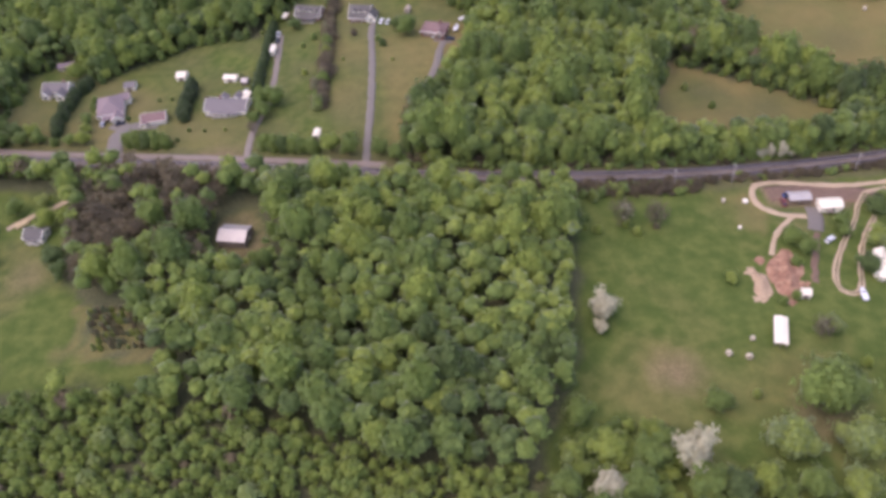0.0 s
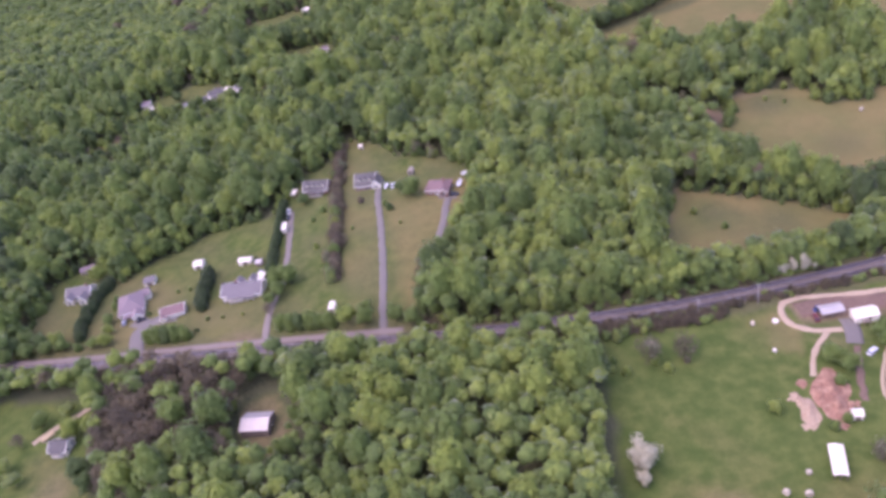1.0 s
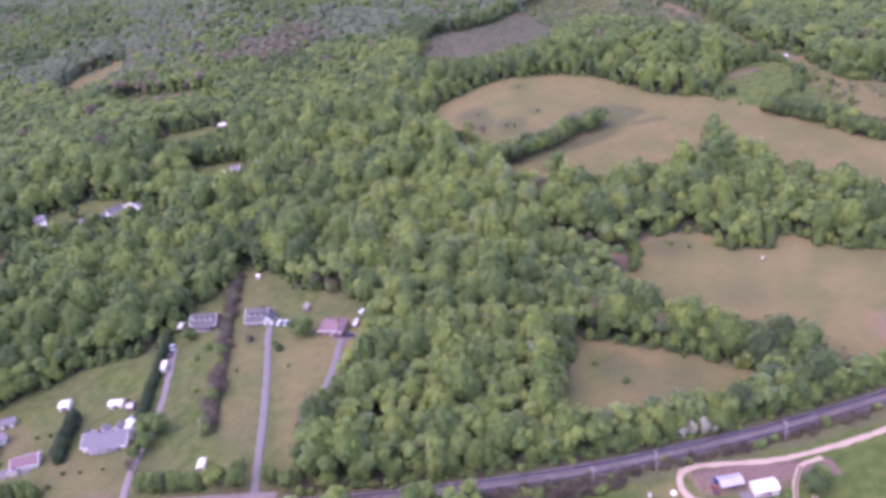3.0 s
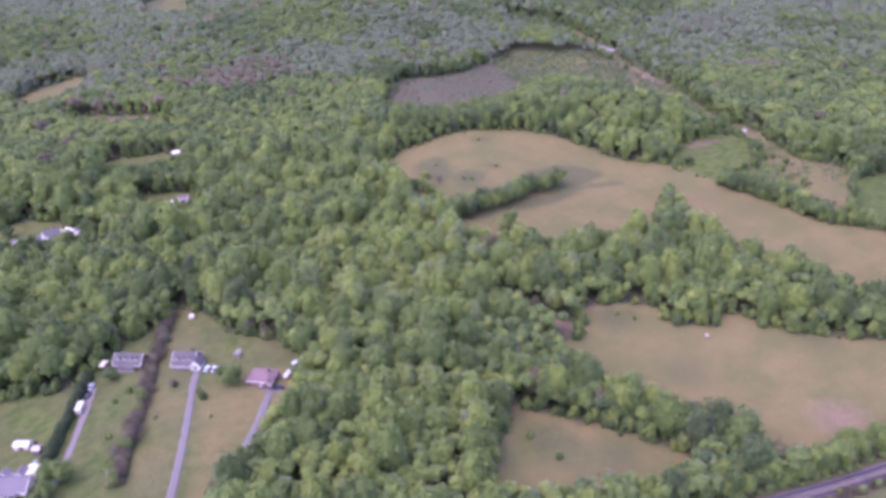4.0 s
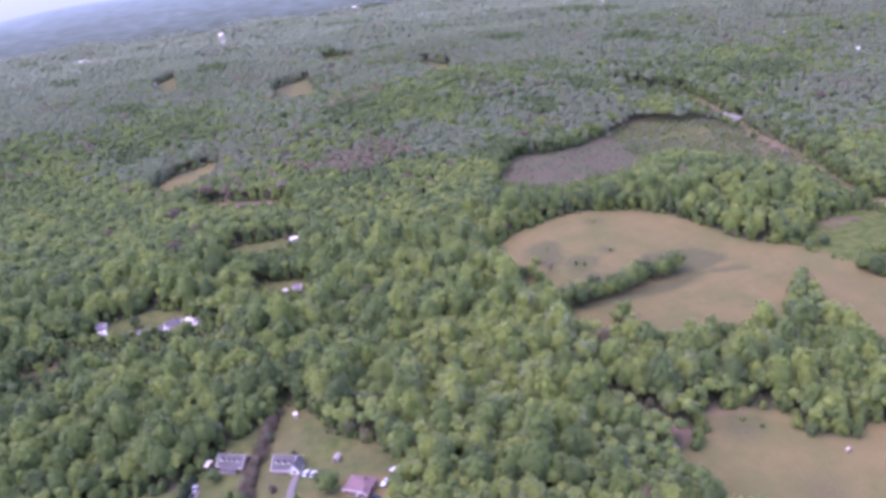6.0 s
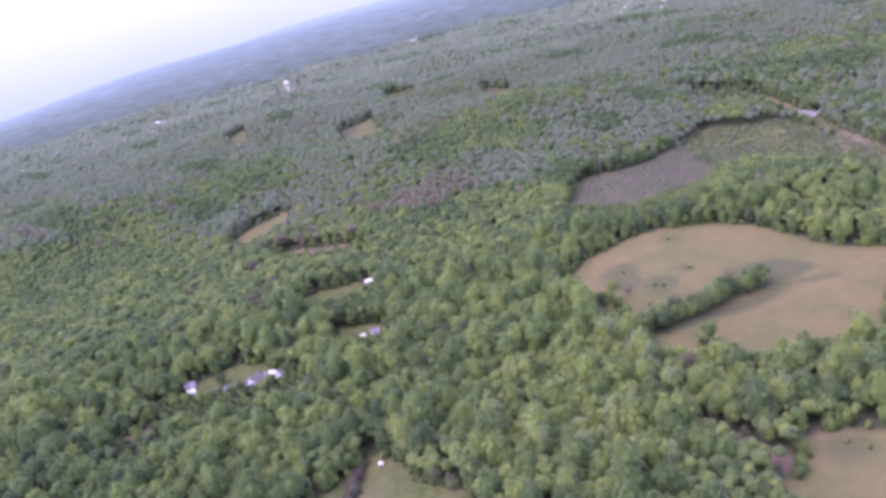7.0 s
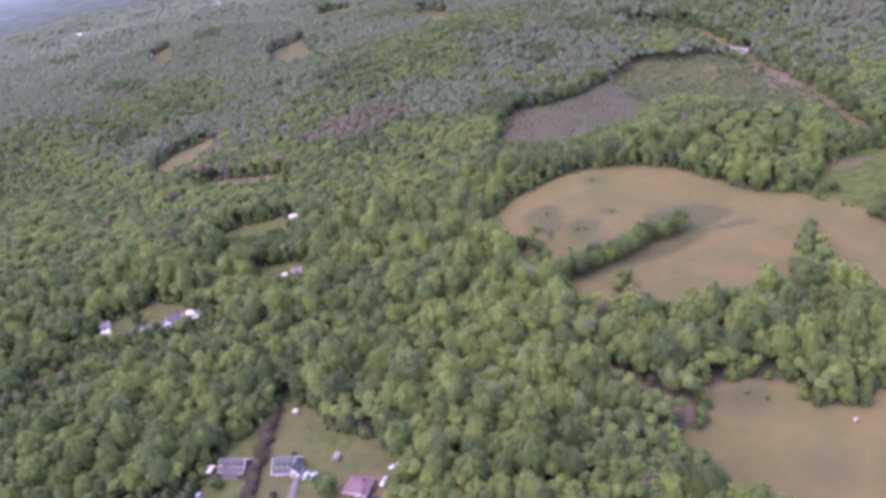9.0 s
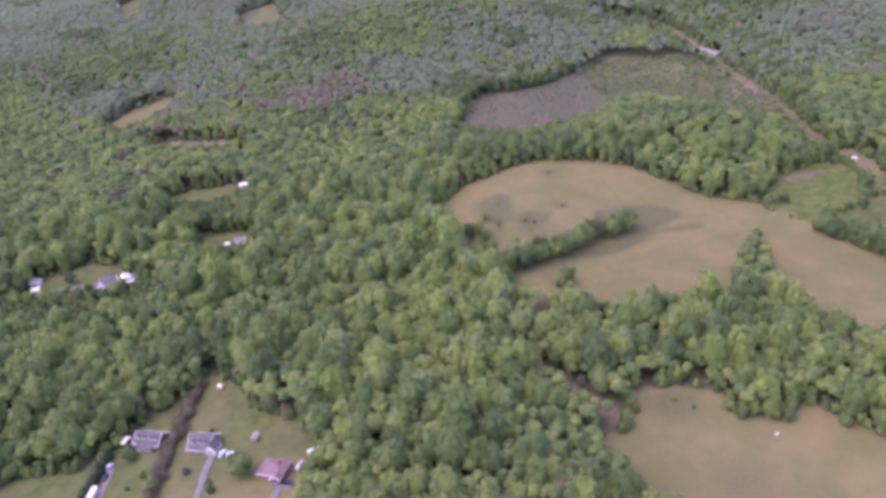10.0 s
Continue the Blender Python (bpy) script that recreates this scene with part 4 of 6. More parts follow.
    xb, yb = xe[back], ye[back]
    n_b = np.hypot(xb - 60, yb - 60)
    behind = np.zeros(len(xb), bool)
    for f in (*OPEN, MARSH):
        behind |= inside(f, xb - 9 * (xb - 60) / n_b, yb - 9 * (yb - 60) / n_b) > 0
    R_b = rng.uniform(2.2, 3.9, len(xb)) * np.where(behind & (yb > 480), 1.35, 1.0)
    grow("edge_trees", xb, yb, R_b, np.clip(wood_tint(xb, yb, rng), 0, 0.88), CROWNS_YOUNG, 30, "bushy young trees along the edge of the woods", 1.15, stem=False)
    grow("edge_thicket", xe, ye, 0.9 + 2.6 * rng.uniform(size=len(xe)) ** 1.5, np.clip(wood_tint(xe, ye, rng) - 0.02, 0, 0.88), CROWNS_YOUNG, 29, "thicket of shrubs along the edge of the woods", 0.6, stem=False)
    # a belt of trees between the railway and the near pasture
    p = np.vstack([sideways(q, o) + rng.normal(0, 0.9, (n, 2)) for o in (8.2, 12.5)])
    k = (p[:, 0] > 2) & (rng.uniform(size=len(p)) < 0.42) & (inside(FIELD_NEAR, p[:, 0], p[:, 1]) < -1)
    Rb = rng.uniform(2.4, 3.8, len(p))[k]
    grow("tree_belt", p[k, 0], p[k, 1], Rb, np.clip(rng.normal(0.52, 0.1, k.sum()), 0.2, 0.78), CROWNS_WOOD, 27, "belt of young green trees along the railway", 1.4)
    # the belt that parts the two lower pastures
    p = smooth_line([(108, 318), (130, 308), (148, 297), (164, 283), (180, 273), (190, 258), (194, 247)], 3.4)
    p = np.vstack([sideways(p, o) + rng.normal(0, 1.0, (len(p), 2)) for o in (-4.5, 0.0, 4.5)])
    grow("belt_thicket", *(p + rng.normal(0, 2.2, p.shape)).T, rng.uniform(1.3, 2.6, len(p)), np.clip(rng.normal(0.45, 0.08, len(p)), 0.2, 0.7), CROWNS_YOUNG, 39, "shrubs under the belt of trees between pastures", 0.7, stem=False)
    tb = np.where(rng.uniform(size=len(p)) < 0.2, rng.uniform(0.62, 0.7, len(p)), np.where(rng.uniform(size=len(p)) < 0.16, rng.uniform(0.83, 0.88, len(p)), np.clip(rng.normal(0.46, 0.1, len(p)), 0.2, 0.7)))
    grow("tree_belt", p[:, 0], p[:, 1], rng.uniform(3.0, 4.8, len(p)), tb, CROWNS_WOOD, 37, "belt of mixed green and budding trees between pastures", 1.4)
    # grey-brown willow scrub over the marsh
    xm, ym, rng = scatter(500, 960, 4.2, 16)
    k = (inside(MARSH, xm, ym) > 2) & (rng.uniform(size=len(xm)) > 0.45 + 0.4 * wave(xm, ym, 30, 2))
    grow("marsh_scrub", xm[k], ym[k], rng.uniform(0.6, 1.5, k.sum()), rng.uniform(0.775, 0.85, k.sum()), CROWNS_MID, 17, "low grey-brown scrub on the marsh", 0.35, stem=False)
    k = (inside(SCRUBLAND, xm, ym) > 0) & (rng.uniform(size=len(xm)) > 0.3 + 0.4 * wave(xm, ym, 26, 3))
    grow("field_scrub", xm[k], ym[k], rng.uniform(0.9, 2.2, k.sum()), np.where(rng.uniform(size=k.sum()) < 0.6, rng.uniform(0.775, 0.81, k.sum()), rng.uniform(0.3, 0.5, k.sum())), CROWNS_MID, 18, "low olive and green scrub beside the cut corridor", 0.55, stem=False)
    k = (np.maximum(np.maximum(inside(CORRIDOR, xm, ym), inside(CUT_LINE, xm, ym)), inside(SLOPE, xm, ym) - 2) > -3) & (rng.uniform(size=len(xm)) > 0.6 + 0.4 * wave(xm, ym, 18, 5))
    grow("corridor_scrub", xm[k], ym[k], rng.uniform(0.7, 1.7, k.sum()), rng.uniform(0.7, 0.83, k.sum()), CROWNS_MID, 26, "low scrub in the cut corridor", 0.4, stem=False)
    x2, y2, rng = scatter(0, 300, 3.3, 4)
    R2 = 1.5 + 1.7 * rng.uniform(size=len(x2)) ** 1.4
    k = (inside(YOUNG_WOOD, x2, y2) > 0) & clear_of(x2, y2, R2 * 0.5)
    x2, y2, R2 = x2[k], y2[k], R2[k]
    t2 = np.clip(0.56 + 0.06 * wave(x2, y2, 20, 2) + rng.normal(0, 0.05, len(x2)), 0.3, 0.66)
    odd = rng.uniform(size=len(x2))
    t2 = np.where(odd < 0.025, rng.uniform(0.69, 0.73, len(x2)), np.where(odd > 0.985, 0.865, t2))
    R2 = np.where(odd < 0.025, R2 * 1.4, R2)
    grow("young_woodland", x2, y2, R2, t2, CROWNS_SLIM, 5, "dense young woodland of low slender trees", 1.1)
    x3, y3, rng = scatter(640, 1400, 8.2, 6)
    R3 = 4.3 + 2.1 * rng.uniform(size=len(x3)) ** 1.3
    R3 = lower_before(x3, y3, R3, 3.0)
    k = clear_of(x3, y3, R3 * 0.5) & (rng.uniform(size=len(x3)) > 0.03)
    x3, y3, R3 = x3[k], y3[k], R3[k]
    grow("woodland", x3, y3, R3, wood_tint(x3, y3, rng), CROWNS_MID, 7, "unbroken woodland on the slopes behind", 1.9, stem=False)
    xv, yv, rng = scatter(640, 1400, 8.4, 18)
    Rv = rng.uniform(3.7, 4.6, len(xv))
    Rv = lower_before(xv, yv, Rv, 2.2)
    k = clear_of(xv, yv, Rv * 0.7)
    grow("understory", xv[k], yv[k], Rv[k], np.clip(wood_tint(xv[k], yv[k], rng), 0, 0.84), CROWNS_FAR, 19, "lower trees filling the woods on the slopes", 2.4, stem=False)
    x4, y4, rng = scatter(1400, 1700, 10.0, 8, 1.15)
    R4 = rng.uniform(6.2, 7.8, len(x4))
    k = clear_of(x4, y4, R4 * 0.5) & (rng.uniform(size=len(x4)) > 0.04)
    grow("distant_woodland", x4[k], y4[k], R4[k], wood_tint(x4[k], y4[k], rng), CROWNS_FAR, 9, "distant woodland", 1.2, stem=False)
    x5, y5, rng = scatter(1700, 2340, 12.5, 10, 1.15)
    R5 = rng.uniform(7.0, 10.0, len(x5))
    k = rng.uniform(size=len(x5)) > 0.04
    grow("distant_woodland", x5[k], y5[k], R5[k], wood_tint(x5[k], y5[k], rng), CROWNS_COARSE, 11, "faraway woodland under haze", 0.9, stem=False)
    return x[single], y[single], R[single], t[single]


SINGLE = woods()


# ---------- buildings ----------
def gable_roof(w, d, eave, ridge, over=0.45, thick=0.16, along="x"):
    """Two slabs that meet at the ridge."""
    bm = bmesh.new()
    half = (d if along == "x" else w) / 2
    rise = ridge - eave
    o = over
    out_z = eave - rise * o / half
    pts = [(-half - o, out_z), (0, ridge), (half + o, out_z), (half + o, out_z + thick), (0, ridge + thick * 1.25), (-half - o, out_z + thick)]
    a = (w if along == "x" else d) / 2 + o
    return solid(bm, pts, "x" if along == "x" else "y", -a, a)


def hip_roof(w, d, eave, ridge, over=0.5):
    bm = bmesh.new()
    a, b = w / 2 + over, d / 2 + over
    r = abs(a - b)
    top = [(-r, 0), (r, 0)] if a >= b else [(0, -r), (0, r)]
    base = [bm.verts.new((x, y, eave)) for x, y in ((-a, -b), (a, -b), (a, b), (-a, b))]
    low = [bm.verts.new((x, y, eave - 0.15)) for x, y in ((-a, -b), (a, -b), (a, b), (-a, b))]
    t = [bm.verts.new((x, y, ridge)) for x, y in top]
    if a >= b:
        fs = [(base[0], base[1], t[1], t[0]), (base[1], base[2], t[1]), (base[2], base[3], t[0], t[1]), (base[3], base[0], t[0])]
    else:
        fs = [(base[0], base[1], t[0]), (base[1], base[2], t[1], t[0]), (base[2], base[3], t[1]), (base[3], base[0], t[0], t[1])]
    for f in fs:
        bm.faces.new(f)
    for i in range(4):
        bm.faces.new((base[i], low[i], low[(i + 1) % 4], base[(i + 1) % 4]))
    bm.faces.new(low)
    return bm


def walls(w, d, eave, ridge, along="x", gables=True):
    bm = bmesh.new()
    half = (d if along == "x" else w) / 2
    top = ridge - 0.05 if gables else eave
    pts = [(-half, -1.2), (half, -1.2), (half, eave)] + ([(0, top)] if gables else []) + [(-half, eave)]
    a = (w if along == "x" else d) / 2
    return solid(bm, pts, "x" if along == "x" else "y", -a, a)


def shift(bm, x=0, y=0, z=0, turn=0):
    bmesh.ops.transform(bm, matrix=pose(x, y, z, 0, 0, turn), verts=bm.verts)
    return bm


def window(parent, x, y, z, w=1.0, h=1.3, face="front"):
    """A framed pane on a wall; front and back look along y, left and right along x."""
    turn = {"front": 0, "right": 90, "back": 180, "left": 270}[face]
    f = part("window", shift(boxes((-w / 2 - 0.1, -0.06, z - 0.1, w / 2 + 0.1, 0.05, z), (-w / 2 - 0.1, -0.05, z + h, w / 2 + 0.1, 0.05, z + h + 0.1),
                                   (-w / 2 - 0.1, -0.05, z, -w / 2, 0.05, z + h), (w / 2, -0.05, z, w / 2 + 0.1, 0.05, z + h), (-0.03, -0.045, z, 0.03, 0.05, z + h)), x, y, 0, turn), TRIM, parent)
    part("pane", shift(boxes((-w / 2, -0.02, z, w / 2, 0.03, z + h)), x, y, 0, turn), GLASS, f)


def door(parent, x, y, z=0.0, w=1.0, h=2.05, turn=0, mat=None):
    f = part("door", shift(boxes((-w / 2, -0.05, z, w / 2, 0.04, z + h)), x, y, 0, turn), mat or DOOR_PAINT, parent)
    part("door_frame", shift(boxes((-w / 2 - 0.12, -0.07, z, -w / 2, 0.05, z + h + 0.12), (w / 2, -0.07, z, w / 2 + 0.12, 0.05, z + h + 0.12), (-w / 2, -0.07, z + h, w / 2, 0.05, z + h + 0.12)), x, y, 0, turn), TRIM, f)


def dormer(parent, x, y, z, roof_mat, wall_mat, w=1.5, depth=2.2, face=1):
    """A little gabled window house on the roof's front (1) or back (-1) slope."""
    bm = bmesh.new()
    solid(bm, [(-w / 2, z - 0.4), (w / 2, z - 0.4), (w / 2, z + 1.1), (0, z + 1.75), (-w / 2, z + 1.1)], "y", 0, depth)
    dm = part("dormer", shift(bm, x, y, 0, 0 if face > 0 else 180), wall_mat, parent)
    bm = bmesh.new()
    solid(bm, [(-w / 2 - 0.2, z + 0.98), (0, z + 1.8), (w / 2 + 0.2, z + 0.98), (w / 2 + 0.2, z + 1.1), (0, z + 1.95), (-w / 2 - 0.2, z + 1.1)], "y", -0.2, depth)
    part("dormer_roof", shift(bm, x, y, 0, 0 if face > 0 else 180), roof_mat, dm)
    s = -1 if face > 0 else 1
    part("pane", boxes((x - 0.3, y + s * 0.05 - 0.03, z + 0.15, x + 0.3, y + s * 0.05 + 0.03, z + 0.95)), GLASS, dm)


def chimney(parent, x, y, z0, z1):
    part("chimney", boxes((x - 0.4, y - 0.3, z0, x + 0.4, y + 0.3, z1), (x - 0.48, y - 0.38, z1, x + 0.48, y + 0.38, z1 + 0.15)), BRICK, parent)


def bargeboards(w, d, eave, ridge, parent, along="x", over=0.45):
    """White boards along the verges and the eaves."""
    half = (d if along == "x" else w) / 2
    rise, o = ridge - eave, over
    low = eave - rise * o / half
    a = (w if along == "x" else d) / 2 + o
    for s0, s1 in ((-a - 0.07, -a + 0.09), (a - 0.09, a + 0.07)):
        bm = bmesh.new()
        solid(bm, [(-half - o - 0.05, low - 0.06), (0, ridge - 0.08), (half + o + 0.05, low - 0.06), (half + o + 0.05, low + 0.2), (0, ridge + 0.25), (-half - o - 0.05, low + 0.2)], along, s0, s1)
        part("bargeboard", bm, TRIM, parent)
    for s in (-1, 1):
        bm = bmesh.new()
        y = s * (half + o + 0.03)
        solid(bm, [(y - 0.1, low - 0.1), (y + 0.1, low - 0.1), (y + 0.1, low + 0.17), (y - 0.1, low + 0.17)], along, -a + 0.1, a - 0.1)
        part("gutter", bm, TRIM, parent)


def house(at, yaw, w, d, eave, ridge, roof_mat, wall_mat, label, hip=False, along="x", windows=4, dormers=0, porch=0.0, garage=0, stack=None, group="", name="house"):
    h = thing(name, at, yaw, label, "house" if name == "house" else name.replace("_", " "), group)
    part("wall", walls(w, d, eave, ridge, along, not hip), wall_mat, h)
    part("roof", hip_roof(w, d, eave, ridge) if hip else gable_roof(w, d, eave, ridge, along=along), roof_mat, h)
    part("plinth", boxes((-w / 2 - 0.08, -d / 2 - 0.08, -1.25, w / 2 + 0.08, d / 2 + 0.08, 0.3)), CONCRETE, h)
    if hip:
        part("fascia", boxes((-w / 2 - 0.55, -d / 2 - 0.62, eave - 0.3, w / 2 + 0.55, -d / 2 - 0.5, eave + 0.02)), TRIM, h)
    else:
        bargeboards(w, d, eave, ridge, h, along)
    step = w / (windows + 1) if windows else 0
    for i in range(windows):
        x = -w / 2 + step * (i + 1)
        if i == windows // 2 and not garage:
            door(h, x, -d / 2 - 0.02, 0.3)
        else:
            window(h, x, -d / 2 - 0.02, 1.1)
        window(h, x, d / 2 + 0.02, 1.1, face="back")
    for y in (-d / 4, d / 4):
        window(h, w / 2 + 0.02, y, 1.1, face="right")
        window(h, -w / 2 - 0.02, y, 1.1, face="left")
    for i in range(garage):
        door(h, w / 2 - 1.8 - 3.1 * i, -d / 2 - 0.02, 0.1, 2.6, 2.2, mat=TRIM)
    for i in range(dormers):
        x = (i - (dormers - 1) / 2) * w / (dormers + 0.6)
        y = -d / 2 + d * 0.16
        dormer(h, x, y, eave + (ridge - eave) * 0.32, roof_mat, SIDING)
    if porch:
        p = part("porch", boxes((-w * 0.32, -d / 2 - porch, -0.6, w * 0.32, -d / 2 - 0.02, 0.28)), CONCRETE, h)
        bm = bmesh.new()
        solid(bm, [(-d / 2 - porch - 0.3, 2.35), (-d / 2 + 0.1, 2.75), (-d / 2 + 0.1, 2.9), (-d / 2 - porch - 0.3, 2.5)], "x", -w * 0.34, w * 0.34)
        part("porch_roof", bm, roof_mat, p)
        for i in range(5):
            x = -w * 0.31 + w * 0.62 * i / 4
            part("post", boxes((x - 0.07, -d / 2 - porch + 0.05, 0.28, x + 0.07, -d / 2 - porch + 0.19, 2.4)), TRIM, p)
        part("railing", boxes((-w * 0.31, -d / 2 - porch + 0.08, 1.1, w * 0.31, -d / 2 - porch + 0.15, 1.2), (-w * 0.31, -d / 2 - porch + 0.08, 0.45, w * 0.31, -d / 2 - porch + 0.15, 0.52)), TRIM, p)
    if stack is not None:
        chimney(h, stack, d * 0.12, eave, ridge + 0.9)
    return h


def wing(h, x, y, w, d, eave, ridge, roof_mat, wall_mat, along="y", win=True):
    """A lower part of a house, with a roof of its own."""
    part("wing_wall", shift(walls(w, d, eave, ridge, along), x, y), wall_mat, h)
    part("wing_roof", shift(gable_roof(w, d, eave, ridge, 0.4, along=along), x, y), roof_mat, h)
    if along == "y":
        bm = bmesh.new()
        k = (ridge - eave) * 0.4 / (w / 2)
        solid(bm, [(-w / 2 - 0.45, eave - k - 0.06), (0, ridge - 0.08), (w / 2 + 0.45, eave - k - 0.06), (w / 2 + 0.45, eave - k + 0.2), (0, ridge + 0.25), (-w / 2 - 0.45, eave - k + 0.2)], "y", -d / 2 - 0.52, -d / 2 - 0.28)
        part("bargeboard", shift(bm, x, y), TRIM, h)
    if win:
        window(h, x, y - d / 2 - 0.02, 1.1, 1.6)


def shed(at, yaw, w, d, eave, ridge, roof_mat, wall_mat, label, along="x", open_sided=False, name="shed", wide_door=True):
    s = thing(name, at, yaw, label, name.replace("_", " "))
    if open_sided:
        for x in (-w / 2 + 0.12, 0, w / 2 - 0.12):
            for y in (-d / 2 + 0.12, d / 2 - 0.12):
                part("post", boxes((x - 0.09, y - 0.09, -0.6, x + 0.09, y + 0.09, eave + 0.1)), TIMBER, s)
        part("beam", boxes((-w / 2, -d / 2 + 0.05, eave - 0.2, w / 2, -d / 2 + 0.19, eave)), TIMBER, s)
        part("beam", boxes((-w / 2, d / 2 - 0.19, eave - 0.2, w / 2, d / 2 - 0.05, eave)), TIMBER, s)
    else:
        part("wall", walls(w, d, eave, ridge, along), wall_mat, s)
        if wide_door:
            part("door", boxes((-min(w * 0.3, 1.2), -d / 2 - 0.07, 0, min(w * 0.3, 1.2), -d / 2 - 0.01, min(2.1, eave - 0.2))), TIMBER, s)
        window(s, w / 2 + 0.02, 0, 1.0, 0.7, 0.7, face="right")
    r = part("roof", gable_roof(w, d, eave, ridge, 0.25, 0.08, along), roof_mat, s)
    # standing seams down both slopes
    bm = bmesh.new()
    length, half, rise = (w, d / 2, ridge - eave) if along == "x" else (d, w / 2, ridge - eave)
    n = max(3, int(length / 0.9))
    slope = math.hypot(half + 0.25, rise)
    for i in range(n + 1):
        u = -length / 2 + length * i / n
        for sg in (-1, 1):
            b2 = bmesh.new()
            box(b2, -0.03, 0, 0, 0.03, slope, 0.05)
            ang = math.degrees(math.atan2(rise, half))
            m = pose(u, sg * (half + 0.25), eave - rise * 0.25 / half + 0.1, 0, 0, 0 if sg < 0 else 180) @ pose(0, 0, 0, ang)
            if along == "y":
                m = pose(0, 0, 0, 0, 0, 90) @ m
            bmesh.ops.transform(b2, matrix=m, verts=b2.verts)
            me = bpy.data.meshes.new("tmp")
            b2.to_mesh(me)
            b2.free()
            bm.from_mesh(me)
            bpy.data.meshes.remove(me)
    part("roof_seams", bm, roof_mat, r)
    return s


def mid(a, b, back):
    """The middle of a building whose front runs from a to b, and its turn."""
    a, b = Vector(a), Vector(b)
    d = (b - a).normalized()
    m = (a + b) / 2 + Vector((-d.y, d.x)) * back
    return (m.x, m.y), math.degrees(math.atan2(d.y, d.x))


# the row of houses north of the road
at, yaw = mid((-173, 326.5), (-161, 324.5), 4)
h = house(at, yaw, 12, 7.5, 2.8, 5.2, SHINGLE, SIDING, "white farmhouse with grey shingle roof and forward wing", windows=4, stack=3.5)
wing(h, 3.6, -5.2, 4.2, 4.5, 2.8, 4.8, SHINGLE, SIDING)
wing(h, -3.4, -5.0, 3.8, 4.0, 2.8, 4.6, SHINGLE, SIDING)
shed((-168, 350), 5, 7.5, 4, 2.3, 3.4, SHINGLE_BROWN, TAN_SIDING, "low brown-roofed outbuilding at the wood's edge")
h = house((-137.5, 309), 10, 11, 14, 3.2, 6.4, SHINGLE_BROWN, SIDING, "large house with brown hipped shingle roof and white porch", hip=True, windows=3, porch=2.6)
wing(h, 3, -9.5, 5, 4.5, 2.6, 4.4, SHINGLE_BROWN, SIDING)
wing(h, 6, 6, 4, 5, 2.6, 4.2, SHINGLE_BROWN, SIDING, "x", False)
h = house((-115, 294), 3, 10, 6.2, 2.6, 4.4, SHINGLE_RED, SIDING, "white garage with faded red shingle roof beside the driveway", windows=3, garage=2, name="garage")
wing(h, -4.2, -3.4, 2.4, 2.6, 2.3, 3.2, SHINGLE_RED, SIDING, win=False)
shed((-133.5, 328.5), 0, 5, 5, 2.2, 3.2, SHINGLE, SIDING, "small grey-roofed garden shed on the lawn")
shed((-109.5, 331), -8, 4.4, 4.8, 2.2, 3.2, WHITE_METAL, SIDING, "white shed with pale metal roof on the lawn")
at, yaw = mid((-92, 290), (-74.5, 286), 4.8)
h = house(at, yaw, 18, 9, 2.8, 5.3, SHINGLE, SIDING, "long ranch house with grey shingle roof and white walls", windows=6, stack=-3, porch=1.6)
wing(h, 3, 5, 5, 4, 2.8, 4.8, SHINGLE, SIDING, win=False)
wing(h, -3.5, 5, 4, 3, 2.8, 4.4, SHINGLE, SIDING, win=False)
shed((-75.5, 297.5), -13, 3.6, 6.5, 2.5, 3.1, WHITE_METAL, SIDING, "white metal-roofed carport beside the ranch house", along="y", open_sided=True, name="carport")
shed((-84.5, 319), -14, 6.2, 3.4, 2.0, 2.8, WHITE_METAL, SIDING, "low white shed behind the ranch house")
shed((-77.3, 313), -14, 2.8, 3.2, 2.0, 2.7, METAL_ROOF, TIMBER, "tiny grey shed beside the dark hedge")
at, yaw = mid((-57, 363), (-45, 359), 4.2)
h = house(at, yaw, 12.5, 8.2, 2.9, 6.2, SHINGLE_BLUE, BRICK, "brick cottage with slate-blue roof, four dormers, white porch", windows=4, dormers=4, porch=2.0)
shed((-62.5, 368), -20, 2.4, 4.4, 2.2, 2.7, WHITE_METAL, SIDING, "white metal carport beside the slate-blue cottage", open_sided=True, name="carport")
at, yaw = mid((-30, 353.5), (-20.5, 351), 4.4)
h = house(at, yaw, 10.0, 10.2, 2.5, 6.4, SHINGLE_BLUE, BRICK, "house with dark grey shingle roof, three dormers and garage wing", windows=4, dormers=3)
wing(h, 5.6, -2.2, 4.4, 6.2, 2.6, 5.2, SHINGLE_BLUE, SIDING)
at, yaw = mid((3.5, 332), (13, 328.5), 4.2)
h = house(at, yaw, 11, 8.6, 2.9, 5.0, SHINGLE_RED, BRICK, "brick house with weathered red-brown hipped roof", hip=True, windows=4, stack=2.5)
wing(h, 3.6, -4.6, 4, 3, 2.7, 4.2, SHINGLE_RED, BRICK)
shed((-2, 356.5), -20, 2.2, 3.6, 2.2, 3.0, TAN_SIDING, TAN_SIDING, "narrow tan garden shed on the back lawn", along="y")
shed((-26, 399), -15, 1.8, 2.0, 2.0, 2.6, WHITE_METAL, SIDING, "small white shed at the end of the lawn")
shed((-43, 263), -10, 2.2, 4.6, 2.3, 2.7, WHITE_METAL, WHITE_METAL, "white metal storage shed standing alone on the grass", along="y")

